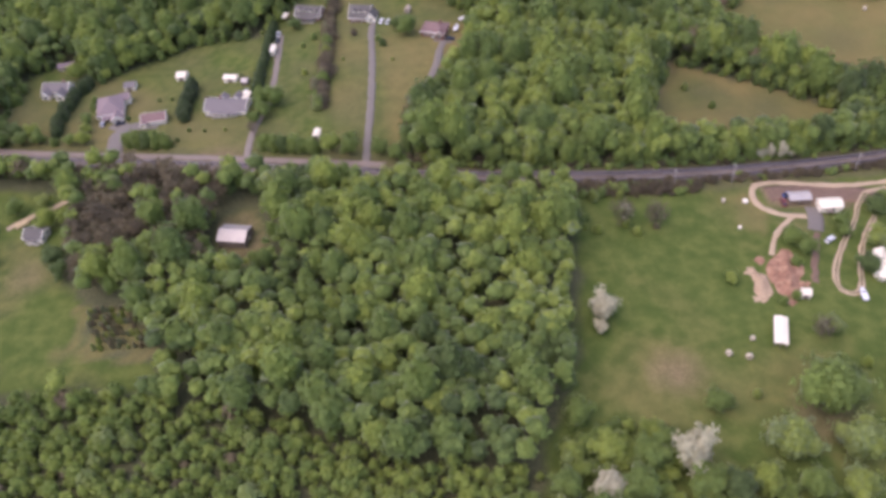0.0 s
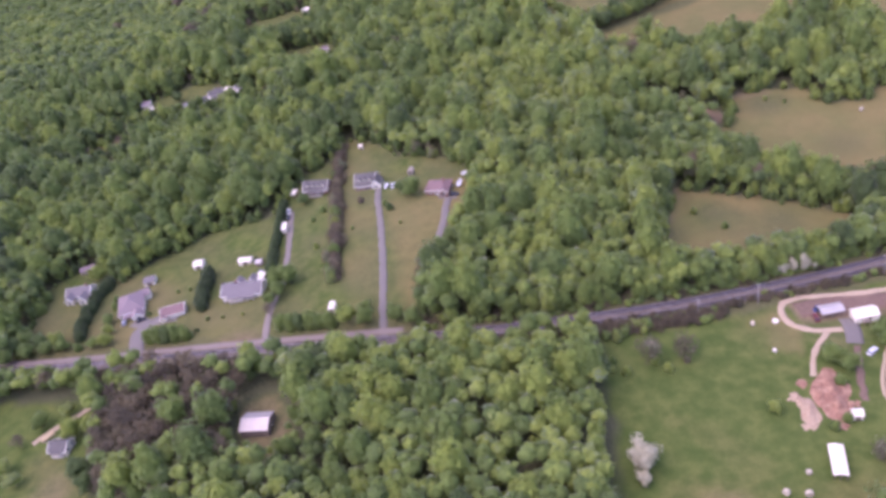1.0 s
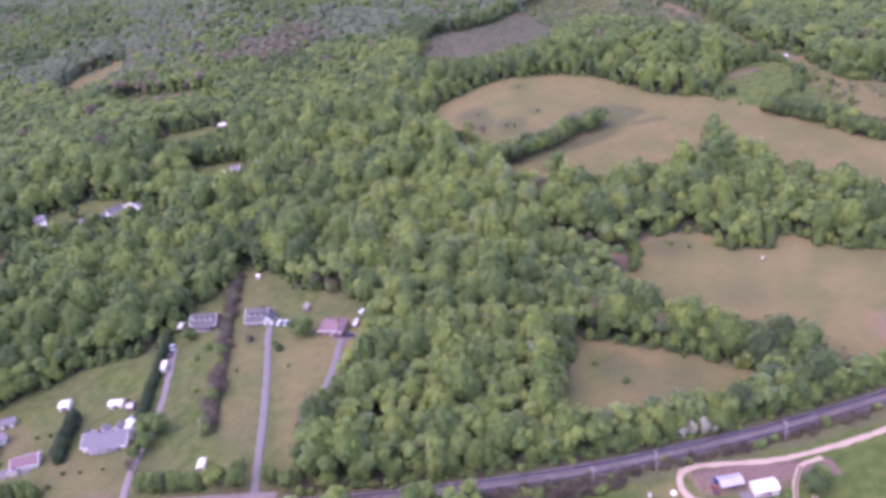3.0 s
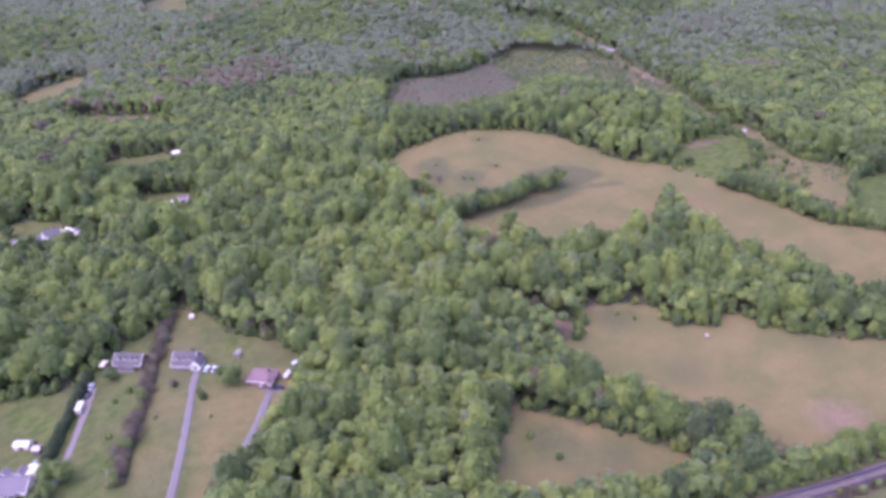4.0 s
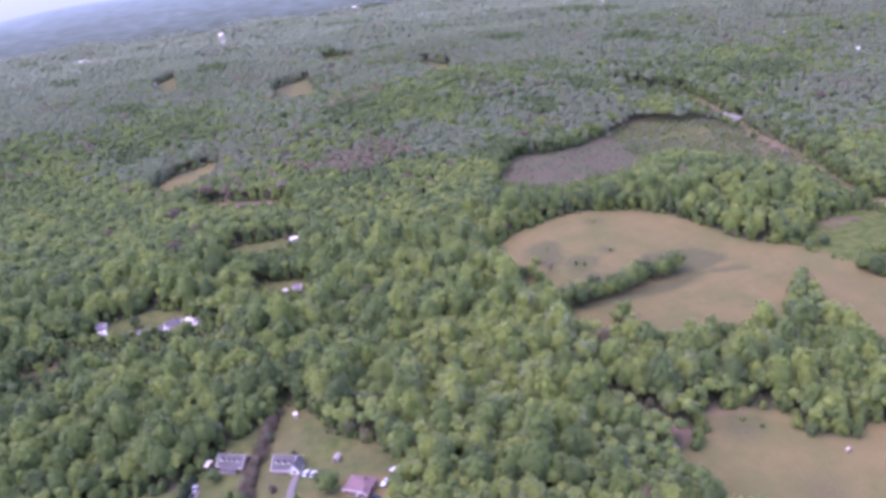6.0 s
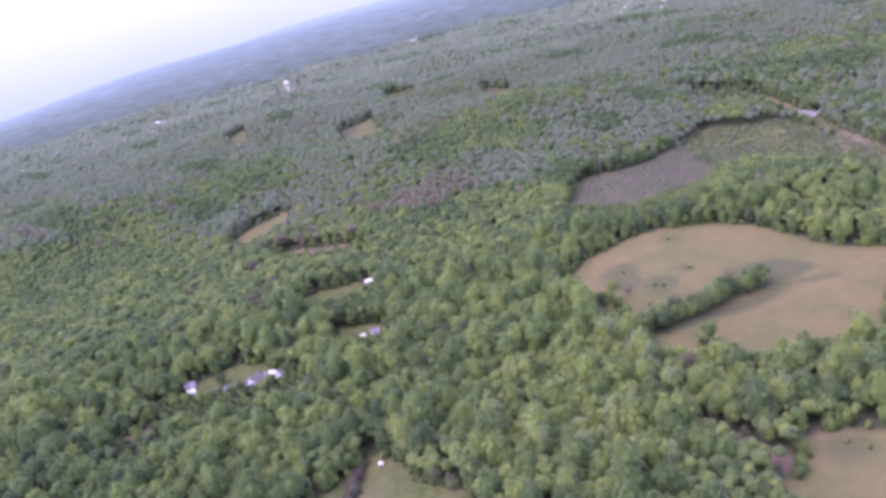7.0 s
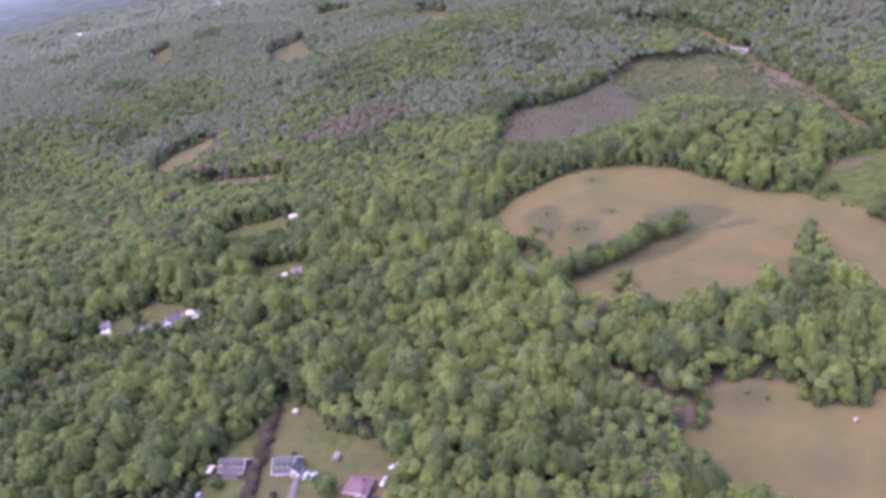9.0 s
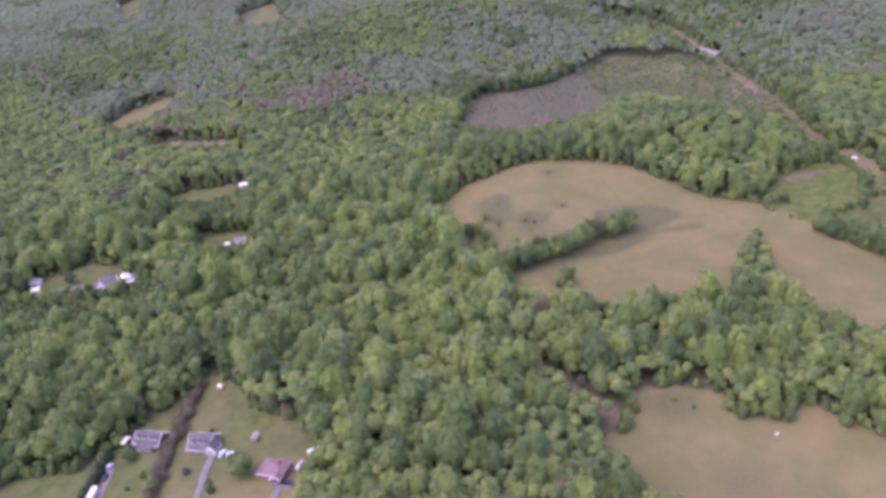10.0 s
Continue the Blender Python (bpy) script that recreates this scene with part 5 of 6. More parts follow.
# south of the railway
at, yaw = mid((-77, 208), (-67, 205.5), 4.5)
shed(at, yaw, 10.2, 8.2, 3.2, 4.9, METAL_ROOF, TIMBER, "grey metal-roofed barn in a small clearing", name="barn")
at, yaw = mid((-151, 223), (-143, 221), 3.4)
house(at, yaw, 7.0, 5.8, 2.6, 4.5, SHINGLE_BLUE, SIDING, "small white cottage with dark blue-grey roof", windows=4, porch=1.2)
shed((-122, 232), -15, 4.6, 2.4, 2.0, 2.5, METAL_ROOF, TIMBER, "low tin-roofed shelter among the bare trees", open_sided=True, name="shelter")

# the farmyard inside the loop
at, yaw = mid((128.2, 207.4), (136.0, 206.8), 2.5)
shed(at, yaw, 7.6, 4.4, 2.7, 3.5, METAL_ROOF, TIMBER, "open pole shed with a pale grey metal roof", open_sided=True, name="pole_shed")
at, yaw = mid((137.2, 202.2), (145.6, 201.6), 2.8)
h = shed(at, yaw, 7.8, 5.0, 2.7, 3.9, WHITE_METAL, SIDING, "white farm building with a bright ribbed metal roof", name="farm_building")
part("vent", boxes((-1.8, -0.25, 4.0, -1.3, 0.25, 4.5), (1.6, -0.25, 4.0, 2.1, 0.25, 4.5)), WHITE_METAL, h)
part("lean_to", boxes((-2.2, -4.4, 2.0, 0.2, -2.8, 2.12), (-2.15, -4.35, -0.5, -2.0, -4.2, 2.0), (0.0, -4.35, -0.5, 0.15, -4.2, 2.0)), TIMBER, h)
shed((115, 162.5), -12, 2.8, 2.8, 2.2, 3.2, WHITE_METAL, SIDING, "little white pump house with a dark doorway", name="pump_house")
shed((100.6, 147), -20, 3.6, 10.4, 2.8, 3.2, WHITE_METAL, TIMBER, "long white metal-roofed shelter on timber posts", along="y", open_sided=True, name="shelter")
at, yaw = mid((140.5, 168), (147, 165), 4)
h = house(at, yaw, 7.4, 7, 2.8, 4.8, WHITE_METAL, SIDING, "white farmhouse with a pale metal hip roof", hip=True, windows=3, porch=1.6)
wing(h, -2, 5, 4, 4, 2.7, 4.3, WHITE_METAL, SIDING, win=False)

# the large place in its own clearing, and lone houses in the woods
h = house((-119.5, 522), 14, 9.5, 7.5, 3.6, 6.2, SHINGLE_BLUE, SIDING, "large white country house with dark grey roof in a clearing", windows=4, porch=2.0, stack=3.0)
wing(h, 4.4, -4.4, 3.4, 3.6, 3.2, 4.4, SHINGLE, SIDING)
wing(h, -4.6, -3.8, 3.2, 4.0, 3.0, 4.2, WHITE_METAL, SIDING)
wing(h, 0.5, 5.0, 4.0, 4.0, 3.4, 5.0, SHINGLE_BLUE, SIDING, win=False)
house((-128, 518.5), 14, 6.5, 5.0, 2.8, 4.4, SHINGLE, SIDING, "white garage with grey shingle roof beside the country house", windows=3, garage=2, name="garage")
shed((-133.5, 515), 14, 3.4, 3.0, 2.6, 3.6, WHITE_METAL, SIDING, "small white shed beside the country house drive")
house((-111, 525.5), 25, 4.6, 5.4, 3.0, 4.2, WHITE_METAL, SIDING, "white pool house with a pale metal roof", windows=3, along="y", name="pool_house")
house((-104.5, 527), 20, 5.4, 4.4, 2.8, 4.2, SHINGLE, SIDING, "white grey-roofed guest cottage beside the pool house", windows=3)
shed((-99.5, 530), 20, 3.4, 3.4, 2.6, 3.4, WHITE_METAL, SIDING, "white metal-roofed shed at the end of the row")
shed((-107, 521), 20, 4.0, 2.0, 2.2, 2.7, WHITE_METAL, SIDING, "low white open shelter beside the guest cottage", open_sided=True, name="shelter")
house((-169, 532), -5, 5.5, 4.5, 3.2, 4.8, SHINGLE_BROWN, SIDING, "white cottage with a faded brown roof", windows=3)
shed((-165, 522), 12, 5.0, 4, 3.0, 3.9, WHITE_METAL, SIDING, "white workshop with a bright metal roof")
shed((-159, 515), -6, 7.5, 4, 2.6, 3.3, TAN_SIDING, TAN_SIDING, "low tan shed beside the country house drive")
drive("driveway", [(-156, 519), (-148, 522), (-140, 523), (-131, 521)], 8, ASPHALT, "asphalt drive before the country house")
shed((-198, 474), 30, 3.0, 2.6, 2.0, 2.6, WHITE_METAL, TIMBER, "small pale-roofed shed in a brown gap of the woods")
house((-61, 660), 8, 5.6, 4.2, 2.5, 3.6, WHITE_METAL, SIDING, "white house with pale roof in a green clearing", windows=4)
house((-46, 562), 5, 5.4, 4.4, 2.5, 3.9, SHINGLE_BROWN, SIDING, "dark-roofed house in a small clearing", windows=3)
shed((-54, 559), 5, 3, 3, 2.2, 3, WHITE_METAL, SIDING, "small white shed beside the dark-roofed house")
shed((280, 529), -35, 3, 6.5, 2.5, 2.9, WHITE_METAL, WHITE_METAL, "white trailer at the corner of the hill pasture")
shed((356, 558), -20, 2.8, 2.2, 2.0, 2.5, WHITE_METAL, SIDING, "white shed beside the green field")


# ---------- vehicles ----------
def car(at, yaw, paint, label, tall=False):
    c = thing("car", at, yaw, label, "car")
    top = 1.85 if tall else 1.45
    bm = bmesh.new()
    solid(bm, [(-2.15, 0.35), (2.1, 0.35), (2.15, 0.75), (1.95, 0.92), (0.9, 1.0), (-1.2, 1.0), (-2.1, 0.95), (-2.2, 0.7)], "y", -0.86, 0.86)
    bmesh.ops.bevel(bm, geom=list(bm.edges), offset=0.05, segments=1, affect="EDGES")
    part("body", bm, paint, c)
    bm = bmesh.new()
    solid(bm, [(-1.75, 0.99), (0.95, 0.99), (0.3, top - 0.02), (-1.3, top - 0.02)], "y", -0.74, 0.74)
    part("glazing", bm, GLASS, c)
    part("roof", boxes((-1.35, -0.7, top - 0.03, 0.35, 0.7, top + 0.04)), paint, c)
    for x in (-1.35, 1.35):
        for y in (-0.8, 0.8):
            bm = bmesh.new()
            tube(bm, (x, y - 0.11, 0.33), (x, y + 0.11, 0.33), 0.33, 0.33, 12)
            wh = part("wheel", bm, RUBBER, c)
            bm = bmesh.new()
            s = 1 if y > 0 else -1
            tube(bm, (x, y + s * 0.1, 0.33), (x, y + s * 0.125, 0.33), 0.2, 0.18, 10)
            part("rim", bm, CAR_SILVER, wh)
    part("headlight", boxes((2.08, -0.75, 0.66, 2.17, -0.4, 0.8)), TRIM, c)
    part("headlight", boxes((2.08, 0.4, 0.66, 2.17, 0.75, 0.8)), TRIM, c)
    return c


def box_trailer(at, yaw, length, label):
    t = thing("trailer", at, yaw, label, "trailer")
    part("body", boxes((-1.15, -length / 2, 0.6, 1.15, length / 2, 2.9), bevel=0.08), WHITE_METAL, t)
    part("roof", boxes((-1.18, -length / 2 - 0.02, 2.9, 1.18, length / 2 + 0.02, 2.98)), WHITE_METAL, t)
    part("drawbar", boxes((-0.06, -length / 2 - 1.2, 0.5, 0.06, -length / 2, 0.62)), RAIL, t)
    part("door", boxes((-1.0, length / 2, 0.65, 1.0, length / 2 + 0.05, 2.8)), METAL_ROOF, t)
    for x in (-1.05, 1.05):
        for y in (-0.45, 0.45):
            bm = bmesh.new()
            tube(bm, (x - 0.1, y, 0.36), (x + 0.1, y, 0.36), 0.36, 0.36, 12)
            part("wheel", bm, RUBBER, t)
    return t


def boat(at, yaw, label):
    b = thing("boat", at, yaw, label, "boat")
    bm = bmesh.new()
    rings = []
    for x, half, keel in ((-2.6, 0.85, 0.55), (-1, 1.0, 0.5), (0.8, 0.95, 0.5), (2.0, 0.6, 0.65), (2.9, 0.05, 1.1)):
        rings.append([bm.verts.new((x, y, z)) for y, z in ((-half, 1.3), (-half * 0.85, keel + 0.25), (0, keel), (half * 0.85, keel + 0.25), (half, 1.3))])
    for a, c in zip(rings[:-1], rings[1:]):
        for i in range(4):
            bm.faces.new((a[i], a[i + 1], c[i + 1], c[i]))
        bm.faces.new((a[4], a[0], c[0], c[4]))
    bm.faces.new(rings[0]), bm.faces.new(rings[-1][::-1])
    part("hull", bm, CAR_WHITE, b)
    part("windscreen", boxes((0.3, -0.6, 1.3, 0.4, 0.6, 1.75)), GLASS, b)
    part("trailer_frame", boxes((-2.4, -0.7, 0.35, 2.6, -0.6, 0.5), (-2.4, 0.6, 0.35, 2.6, 0.7, 0.5), (2.6, -0.06, 0.35, 3.8, 0.06, 0.47), (-1, -0.8, 0.4, -0.85, 0.8, 0.6)), RAIL, b)
    for y in (-0.95, 0.95):
        bm = bmesh.new()
        tube(bm, (-0.9, y - 0.1, 0.3), (-0.9, y + 0.1, 0.3), 0.3, 0.3, 12)
        part("wheel", bm, RUBBER, b)
    return b


car((-15, 349), 70, CAR_WHITE, "white car parked at the head of the driveway")
car((-11.5, 347.5), 60, CAR_WHITE, "white car parked beside another on the drive", True)
car((16, 327), -15, CAR_DARK, "dark car parked before the brick house")
car((10, 329.5), -20, CAR_WHITE, "white car close to the brick house's front")
car((-131, 296), 20, CAR_DARK, "dark car on the asphalt apron")
car((-139, 297), 100, CAR_SILVER, "silver car beside the brown-roofed house")
car((130, 212.6), 5, CAR_BLUE, "blue pickup car behind the pole shed", True)
car((126.6, 208.6), 80, CAR_RED, "red car beside the pole shed")
car((134.5, 187.5), 30, CAR_WHITE, "white car beside the worn path")
car((-65, 353), 85, CAR_WHITE, "white van at the end of the gravel drive", True)
car((-65, 346.5), 85, CAR_DARK, "dark car on the gravel drive")
car((-140, 520), 20, CAR_WHITE, "white car on the country house drive")
car((-146, 523), 100, CAR_DARK, "dark car on the country house drive")
car((350, 556), 20, CAR_WHITE, "white car at the head of the cut line")
car((354, 552), 60, CAR_SILVER, "silver car at the head of the cut line")
car((-75.5, 304), -60, CAR_SILVER, "silver car behind the white carport")
box_trailer((-66.2, 336), -3, 6.5, "white box trailer parked along the dark hedge")
boat((24, 345), 30, "white boat on a trailer at the wood's edge")
boat((19.5, 336), 70, "white boat on a trailer beside the brick house")
boat((133.2, 160.5), 80, "white boat on a trailer by the gravel loop")


# ---------- heaps, posts, small things ----------
def heap(at, sx, sy, high, mat, label, seed, turn=0, name="clay_mound"):
    """An uneven mound with several tops."""
    rng = np.random.RandomState(seed)
    n = 26
    u = np.linspace(-1, 1, n)
    U, W = np.meshgrid(u, u)
    Z = np.zeros_like(U)
    for _ in range(9):
        cx, cy, r = rng.uniform(-0.55, 0.55), rng.uniform(-0.55, 0.55), rng.uniform(0.14, 0.34)
        Z = np.maximum(Z, rng.uniform(0.4, 1.0) * np.exp(-((U - cx) ** 2 + (W - cy) ** 2) / (2 * r * r)))
    rim = np.clip(1.25 - np.hypot(U, W) * (1.1 + 0.25 * np.sin(5 * np.arctan2(W, U) + seed)), 0, 1)
    Z = Z * rim * (1 + 0.25 * rng.uniform(-1, 1, Z.shape)) * high
    a = radians(turn)
    X, Y = U * sx * np.cos(a) - W * sy * np.sin(a), U * sx * np.sin(a) + W * sy * np.cos(a)
    G = height(X + at[0], Y + at[1]) - ground_at(*at)
    Z = Z + G - 0.14
    i = (np.arange(n - 1)[:, None] * n + np.arange(n - 1)[None]).ravel()
    ob = new(name, mesh_of(name, np.stack([X, Y, Z], 2).reshape(-1, 3), np.stack([i, i + 1, i + n + 1, i + n], 1), mat, True))
    ob.matrix_basis = pose(at[0], at[1], ground_at(*at))
    return tagged(ob, label, "heap")


heap((112.5, 172), 7.0, 13.5, 3.0, CLAY, "broad heap of raw red clay", 3, -25)
heap((103.5, 168.5), 4.6, 8.5, 1.8, PALE_CLAY, "pale heap of sandy clay", 5, -15)
for i, (x, y) in enumerate(((107, 180), (116, 181), (117.5, 168), (110, 160.5), (102, 175), (100.5, 162.5))):
    heap((x, y), 2.6 + 0.25 * (i % 3), 3.4 - 0.3 * (i % 4), 0.6, PALE_CLAY if i > 3 else CLAY, "small spill of loose clay beside the heaps", 40 + i, 35 * i, "clay_spill")
heap((109.5, 168.5), 1.2, 1.2, 1.5, GRAVEL, "small pale gravel heap beside the clay", 8)
heap((325, 546), 9, 4, 1.4, SPOIL, "dark red spoil heap in the green field", 11, -30)
heap((-82, 259), 5, 1.0, 0.5, TIMBER, "low rough brush pile near the road", 13, -14, "brush_pile")


def lumber(at, yaw, label):
    t = thing("lumber_stack", at, yaw, label, "lumber")
    for k in range(3):
        for j in range(4):
            x = (j - 1.5) * 0.55 + random.uniform(-0.05, 0.05)
            part("board", boxes((x - 0.24, -2.6 + random.uniform(-0.3, 0.3), 0.05 + k * 0.32, x + 0.24, 2.6 + random.uniform(-0.3, 0.3), 0.33 + k * 0.32)), NEW_TIMBER, t)


lumber((-154.5, 233.5), -50, "stack of fresh yellow lumber beside the cottage")
lumber((-133, 257.5), -35, "stack of fresh yellow lumber near the railway")


def pole(at, yaw, high, label, arm=True, mat=None):
    p = thing("utility_pole", at, yaw, label, "utility pole", "utility poles")
    bm = bmesh.new()
    tube(bm, (0, 0, -0.8), (0, 0, high), 0.19, 0.12)
    part("pole", bm, mat or TIMBER, p)
    if arm:
        part("crossarm", boxes((-1.3, -0.07, high - 0.9, 1.3, 0.07, high - 0.72)), mat or TIMBER, p)
        for x in (-1.15, -0.5, 0.5, 1.15):
            bm = bmesh.new()
            tube(bm, (x, 0, high - 0.72), (x, 0, high - 0.5), 0.06, 0.04, 6)
            part("insulator", bm, TRIM, p)


for x, y in ((89, 219.5), (112, 222), (45, 221), (161, 225)):
    pole((x, y), -80, 9, "pale weathered utility pole beside the railway", mat=CONCRETE)
for x, y, h in ((365, 449, 13), (360, 463, 13), (364, 567, 17), (366, 761, 17)):
    pole((x, y), 20, h, "tall dark utility pole on the cut line")
    pole((x + 4, y + 1), 20, h - 1, "tall dark utility pole on the cut line")


def bale(at, yaw, label, r=0.75):
    b = thing("hay_bale", at, yaw, label, "hay bale", "round bales", drop=0.08)
    bm = bmesh.new()
    prof = [(-0.6, r * 0.9), (-0.5, r), (0.5, r), (0.6, r * 0.9)]
    rings = [[bm.verts.new((x, q * math.cos(a), r + q * math.sin(a))) for a in np.arange(14) * 2 * math.pi / 14] for x, q in prof]
    for a, c in zip(rings[:-1], rings[1:]):
        for i in range(14):
            bm.faces.new((a[i], a[(i + 1) % 14], c[(i + 1) % 14], c[i]))
    bm.faces.new(rings[0][::-1]), bm.faces.new(rings[-1])
    part("bale", bm, HIDE, b)


for i, (x, y) in enumerate(((92, 146.5), (83, 141.5), (88.5, 139.5), (212, 331), (105, 211))):
    bale((x, y), 40 * i, "pale round hay bale lying on the grass", (0.8, 1.0, 1.1, 1.0, 0.9)[i])


def dish(at, r, label):
    t = thing("water_trough", at, 0, label, "trough")
    bm = bmesh.new()
    tube(bm, (0, 0, -0.2), (0, 0, 0.7), r, r * 1.03, 18)
    part("tank", bm, WHITE_METAL, t)
    bm = bmesh.new()
    tube(bm, (0, 0, 0.7), (0, 0, 0.78), r * 1.06, r * 1.06, 18)
    part("lid", bm, WHITE_METAL, t)


dish((113, 210.5), 1.0, "round white water tank on the grass")
dish((106, 196.5), 0.6, "small white trough by a fence line")


def water_tower(at):
    t = thing("water_tower", at, 0, "tall white water tower rising over far woods", "water tower")
    bm = bmesh.new()
    rings = []
    for z, r in ((25, 0.8), (26, 3.4), (28, 5.6), (30.5, 6.2), (33, 5.4), (34.6, 3.2), (35.2, 0.4)):
        rings.append([bm.verts.new((r * math.cos(a), r * math.sin(a), z)) for a in np.arange(20) * math.pi / 10])
    for a, c in zip(rings[:-1], rings[1:]):
        for i in range(20):
            bm.faces.new((a[i], a[(i + 1) % 20], c[(i + 1) % 20], c[i]))
    bm.faces.new(rings[0][::-1]), bm.faces.new(rings[-1])
    part("tank", bm, WHITE_METAL, t)
    bm = bmesh.new()
    tube(bm, (0, 0, -2), (0, 0, 26), 1.6, 1.2, 14)
    part("riser", bm, WHITE_METAL, t)
    for k in range(6):
        a = k * math.pi / 3
        bm = bmesh.new()
        tube(bm, (7 * math.cos(a), 7 * math.sin(a), -2), (5.6 * math.cos(a), 5.6 * math.sin(a), 28.5), 0.35, 0.3)
        part("leg", bm, WHITE_METAL, t)


water_tower((-337, 1750))

# far roofs that show over the woods
for x, y, w, d, yaw, roof, label in ((-690, 1903, 34, 14, -20, WHITE_METAL, "long pale warehouse far off in the woods"), (-634, 1878, 66, 24, -20, SHINGLE_RED, "long red-roofed hall far off in the woods"),
                                     (520, 1075, 14, 10, 20, WHITE_METAL, "white-roofed house on a far wooded slope"), (547, 969, 14, 10, -20, WHITE_METAL, "white house among far trees"),
                                     (-92, 2291, 26, 12, 0, WHITE_METAL, "white building far off in the woods"), (389, 1044, 16, 10, 15, SHINGLE_BLUE, "blue-roofed house on the far slope"),
                                     (-365, 1345, 12, 9, 10, WHITE_METAL, "white house beside a far field")):
    low = 0.45 if "field" in label else 1.0      # the one by the field stands in the open
    house((x, y), yaw, w * low ** 0.5, d * low ** 0.5, 8.0 * low, 13.0 * low, roof, SIDING, label, windows=5, group="far roofs")
for x, y, k in ((352, 846, 38), (361, 852, 34)):
    house((x, y), -66, k, 4.4, 1.9, 2.6, GREY_GRAVEL, CONCRETE, "long low grey-roofed shed beside the cut corridor", windows=6, group="far roofs", name="long_shed")
rng = np.random.RandomState(5)
for i in range(18):
    x, y = 340 + 75 * rng.uniform() + i * 2, 1980 - i * 21 + rng.uniform(-10, 10)
    house((x, y), rng.uniform(-40, 40), 14, 10, 7.0, 12.0, (WHITE_METAL, SHINGLE, WHITE_METAL)[i % 3], SIDING, "white house of a far village in the woods", windows=4, group="far village")


# ---------- single trees ----------
def tree_meshes(shapes):
    """Crown meshes by kind, and trunks."""
    kinds = {}
    for kind, tint, forms in (("green", 0.4, shapes), ("dark", 0.16, shapes), ("lime", 0.6, shapes), ("olive", 0.655, shapes),
                               ("bare", 0.86, CROWN_BARE), ("blossom", 1.05, shapes), ("purple", 0.87, shapes), ("straw", 0.78, shapes)):
        kinds[kind] = [mesh_of("crown", V, F, LEAF_TREE, True, np.clip(tint + T * 0.6, 0, 1)) for V, F, T in forms]
    kinds["conifer"] = [mesh_of("crown", V, F, LEAF_TREE, True, 0.03 + 0 * T) for V, F, T in (cone_crown(90), cone_crown(91))]
    return kinds


def trunk_mesh(seed):
    rng = np.random.RandomState(seed)
    bm = bmesh.new()
    tube(bm, (0, 0, -1.6), (0.02, 0.01, -0.6), 0.06, 0.042, 7)
    tube(bm, (0.02, 0.01, -0.62), (0, 0.02, 0.35), 0.042, 0.02, 6)
    for k in range(5):
        a, z = k * 1.26 + rng.uniform(-0.4, 0.4), rng.uniform(-0.75, -0.2)
        tube(bm, (0.01, 0, z), (0.6 * math.cos(a), 0.6 * math.sin(a), z + rng.uniform(0.3, 0.6)), 0.022, 0.007, 5)
    me = bpy.data.meshes.new("trunk")
    bm.to_mesh(me)
    bm.free()
    me.materials.append(BARK)
    return me


CROWNS_FINE = [crown(110 + s, 3, (6, 7, 8, 9, 7)[s], 650, 0.09, (1.0, 1.2, 1.35, 1.1, 1.25)[s], 0.8, loose=0.2) for s in range(5)]
KINDS, KINDS_FINE, TRUNKS = tree_meshes(CROWNS_NEAR), tree_meshes(CROWNS_FINE), [trunk_mesh(s) for s in range(4)]
LABELS = {"green": ("broadleaf tree in fresh green spring leaf", "tree"), "dark": ("dark green broadleaf tree with a dense crown", "tree"),
          "lime": ("young bright yellow-green tree in new leaf", "tree"), "olive": ("olive-green tree with thin new leaves", "tree"),
          "bare": ("grey-brown tree still bare of leaves", "tree"), "blossom": ("tree covered in pale cream blossom", "tree"),
          "purple": ("tree with brownish purple spring leaves", "tree"), "conifer": ("dark pointed evergreen conifer", "tree")}
tree_rng = np.random.RandomState(77)


def tree(x, y, R, kind="green", group="", tall=1.0, where="", sink=1.45):
    label, cat = LABELS[kind]
    t = tagged(new("tree"), label + (" " + where if where else ""), cat, group)
    kinds = KINDS if "wood" in group else KINDS_FINE
    m, tr = kinds[kind][tree_rng.randint(len(kinds[kind]))], TRUNKS[tree_rng.randint(4)]
    s = Matrix.Diagonal((R, R, R * tall, 1))
    t.matrix_basis = pose(x, y, ground_at(x, y) + R * tall * sink, 0, 0, tree_rng.uniform(0, 360)) @ s
    for name, me in (("trunk", tr), ("crown", m)):
        o = new(name, me)
        o.parent = t
    return t


def bush(x, y, R, kind="green", where="", group=""):
    label = {"green": "rounded green shrub", "dark": "dark green clipped shrub", "purple": "dark reddish purple shrub", "lime": "bright yellow-green shrub", "olive": "olive-green scrubby bush", "bare": "leafless grey bush", "straw": "straw-brown and olive upright shrub"}[kind]
    b = tagged(new("shrub"), label + (" " + where if where else ""), "shrub", group)
    b.matrix_basis = pose(x, y, ground_at(x, y) + R * 0.42, 0, 0, tree_rng.uniform(0, 360)) @ Matrix.Diagonal((R, R, R, 1))
    for name, me in (("stem", TRUNKS[0]), ("crown", KINDS[kind][tree_rng.randint(len(KINDS[kind]))])):
        o = new(name, me)
        o.parent = b
        if name == "stem":
            o.matrix_basis = Matrix.Diagonal((1, 1, 0.3, 1))
    return b


for x, y, r, t in zip(*SINGLE):
    k = "bare" if t > 0.86 else "olive" if t > 0.72 else "lime" if t > 0.56 else "dark" if t < 0.24 else "green"
    tree(x, y, r, k, "trees of the near wood", 0.9 + 0.25 * tree_rng.uniform(), "in the near wood")

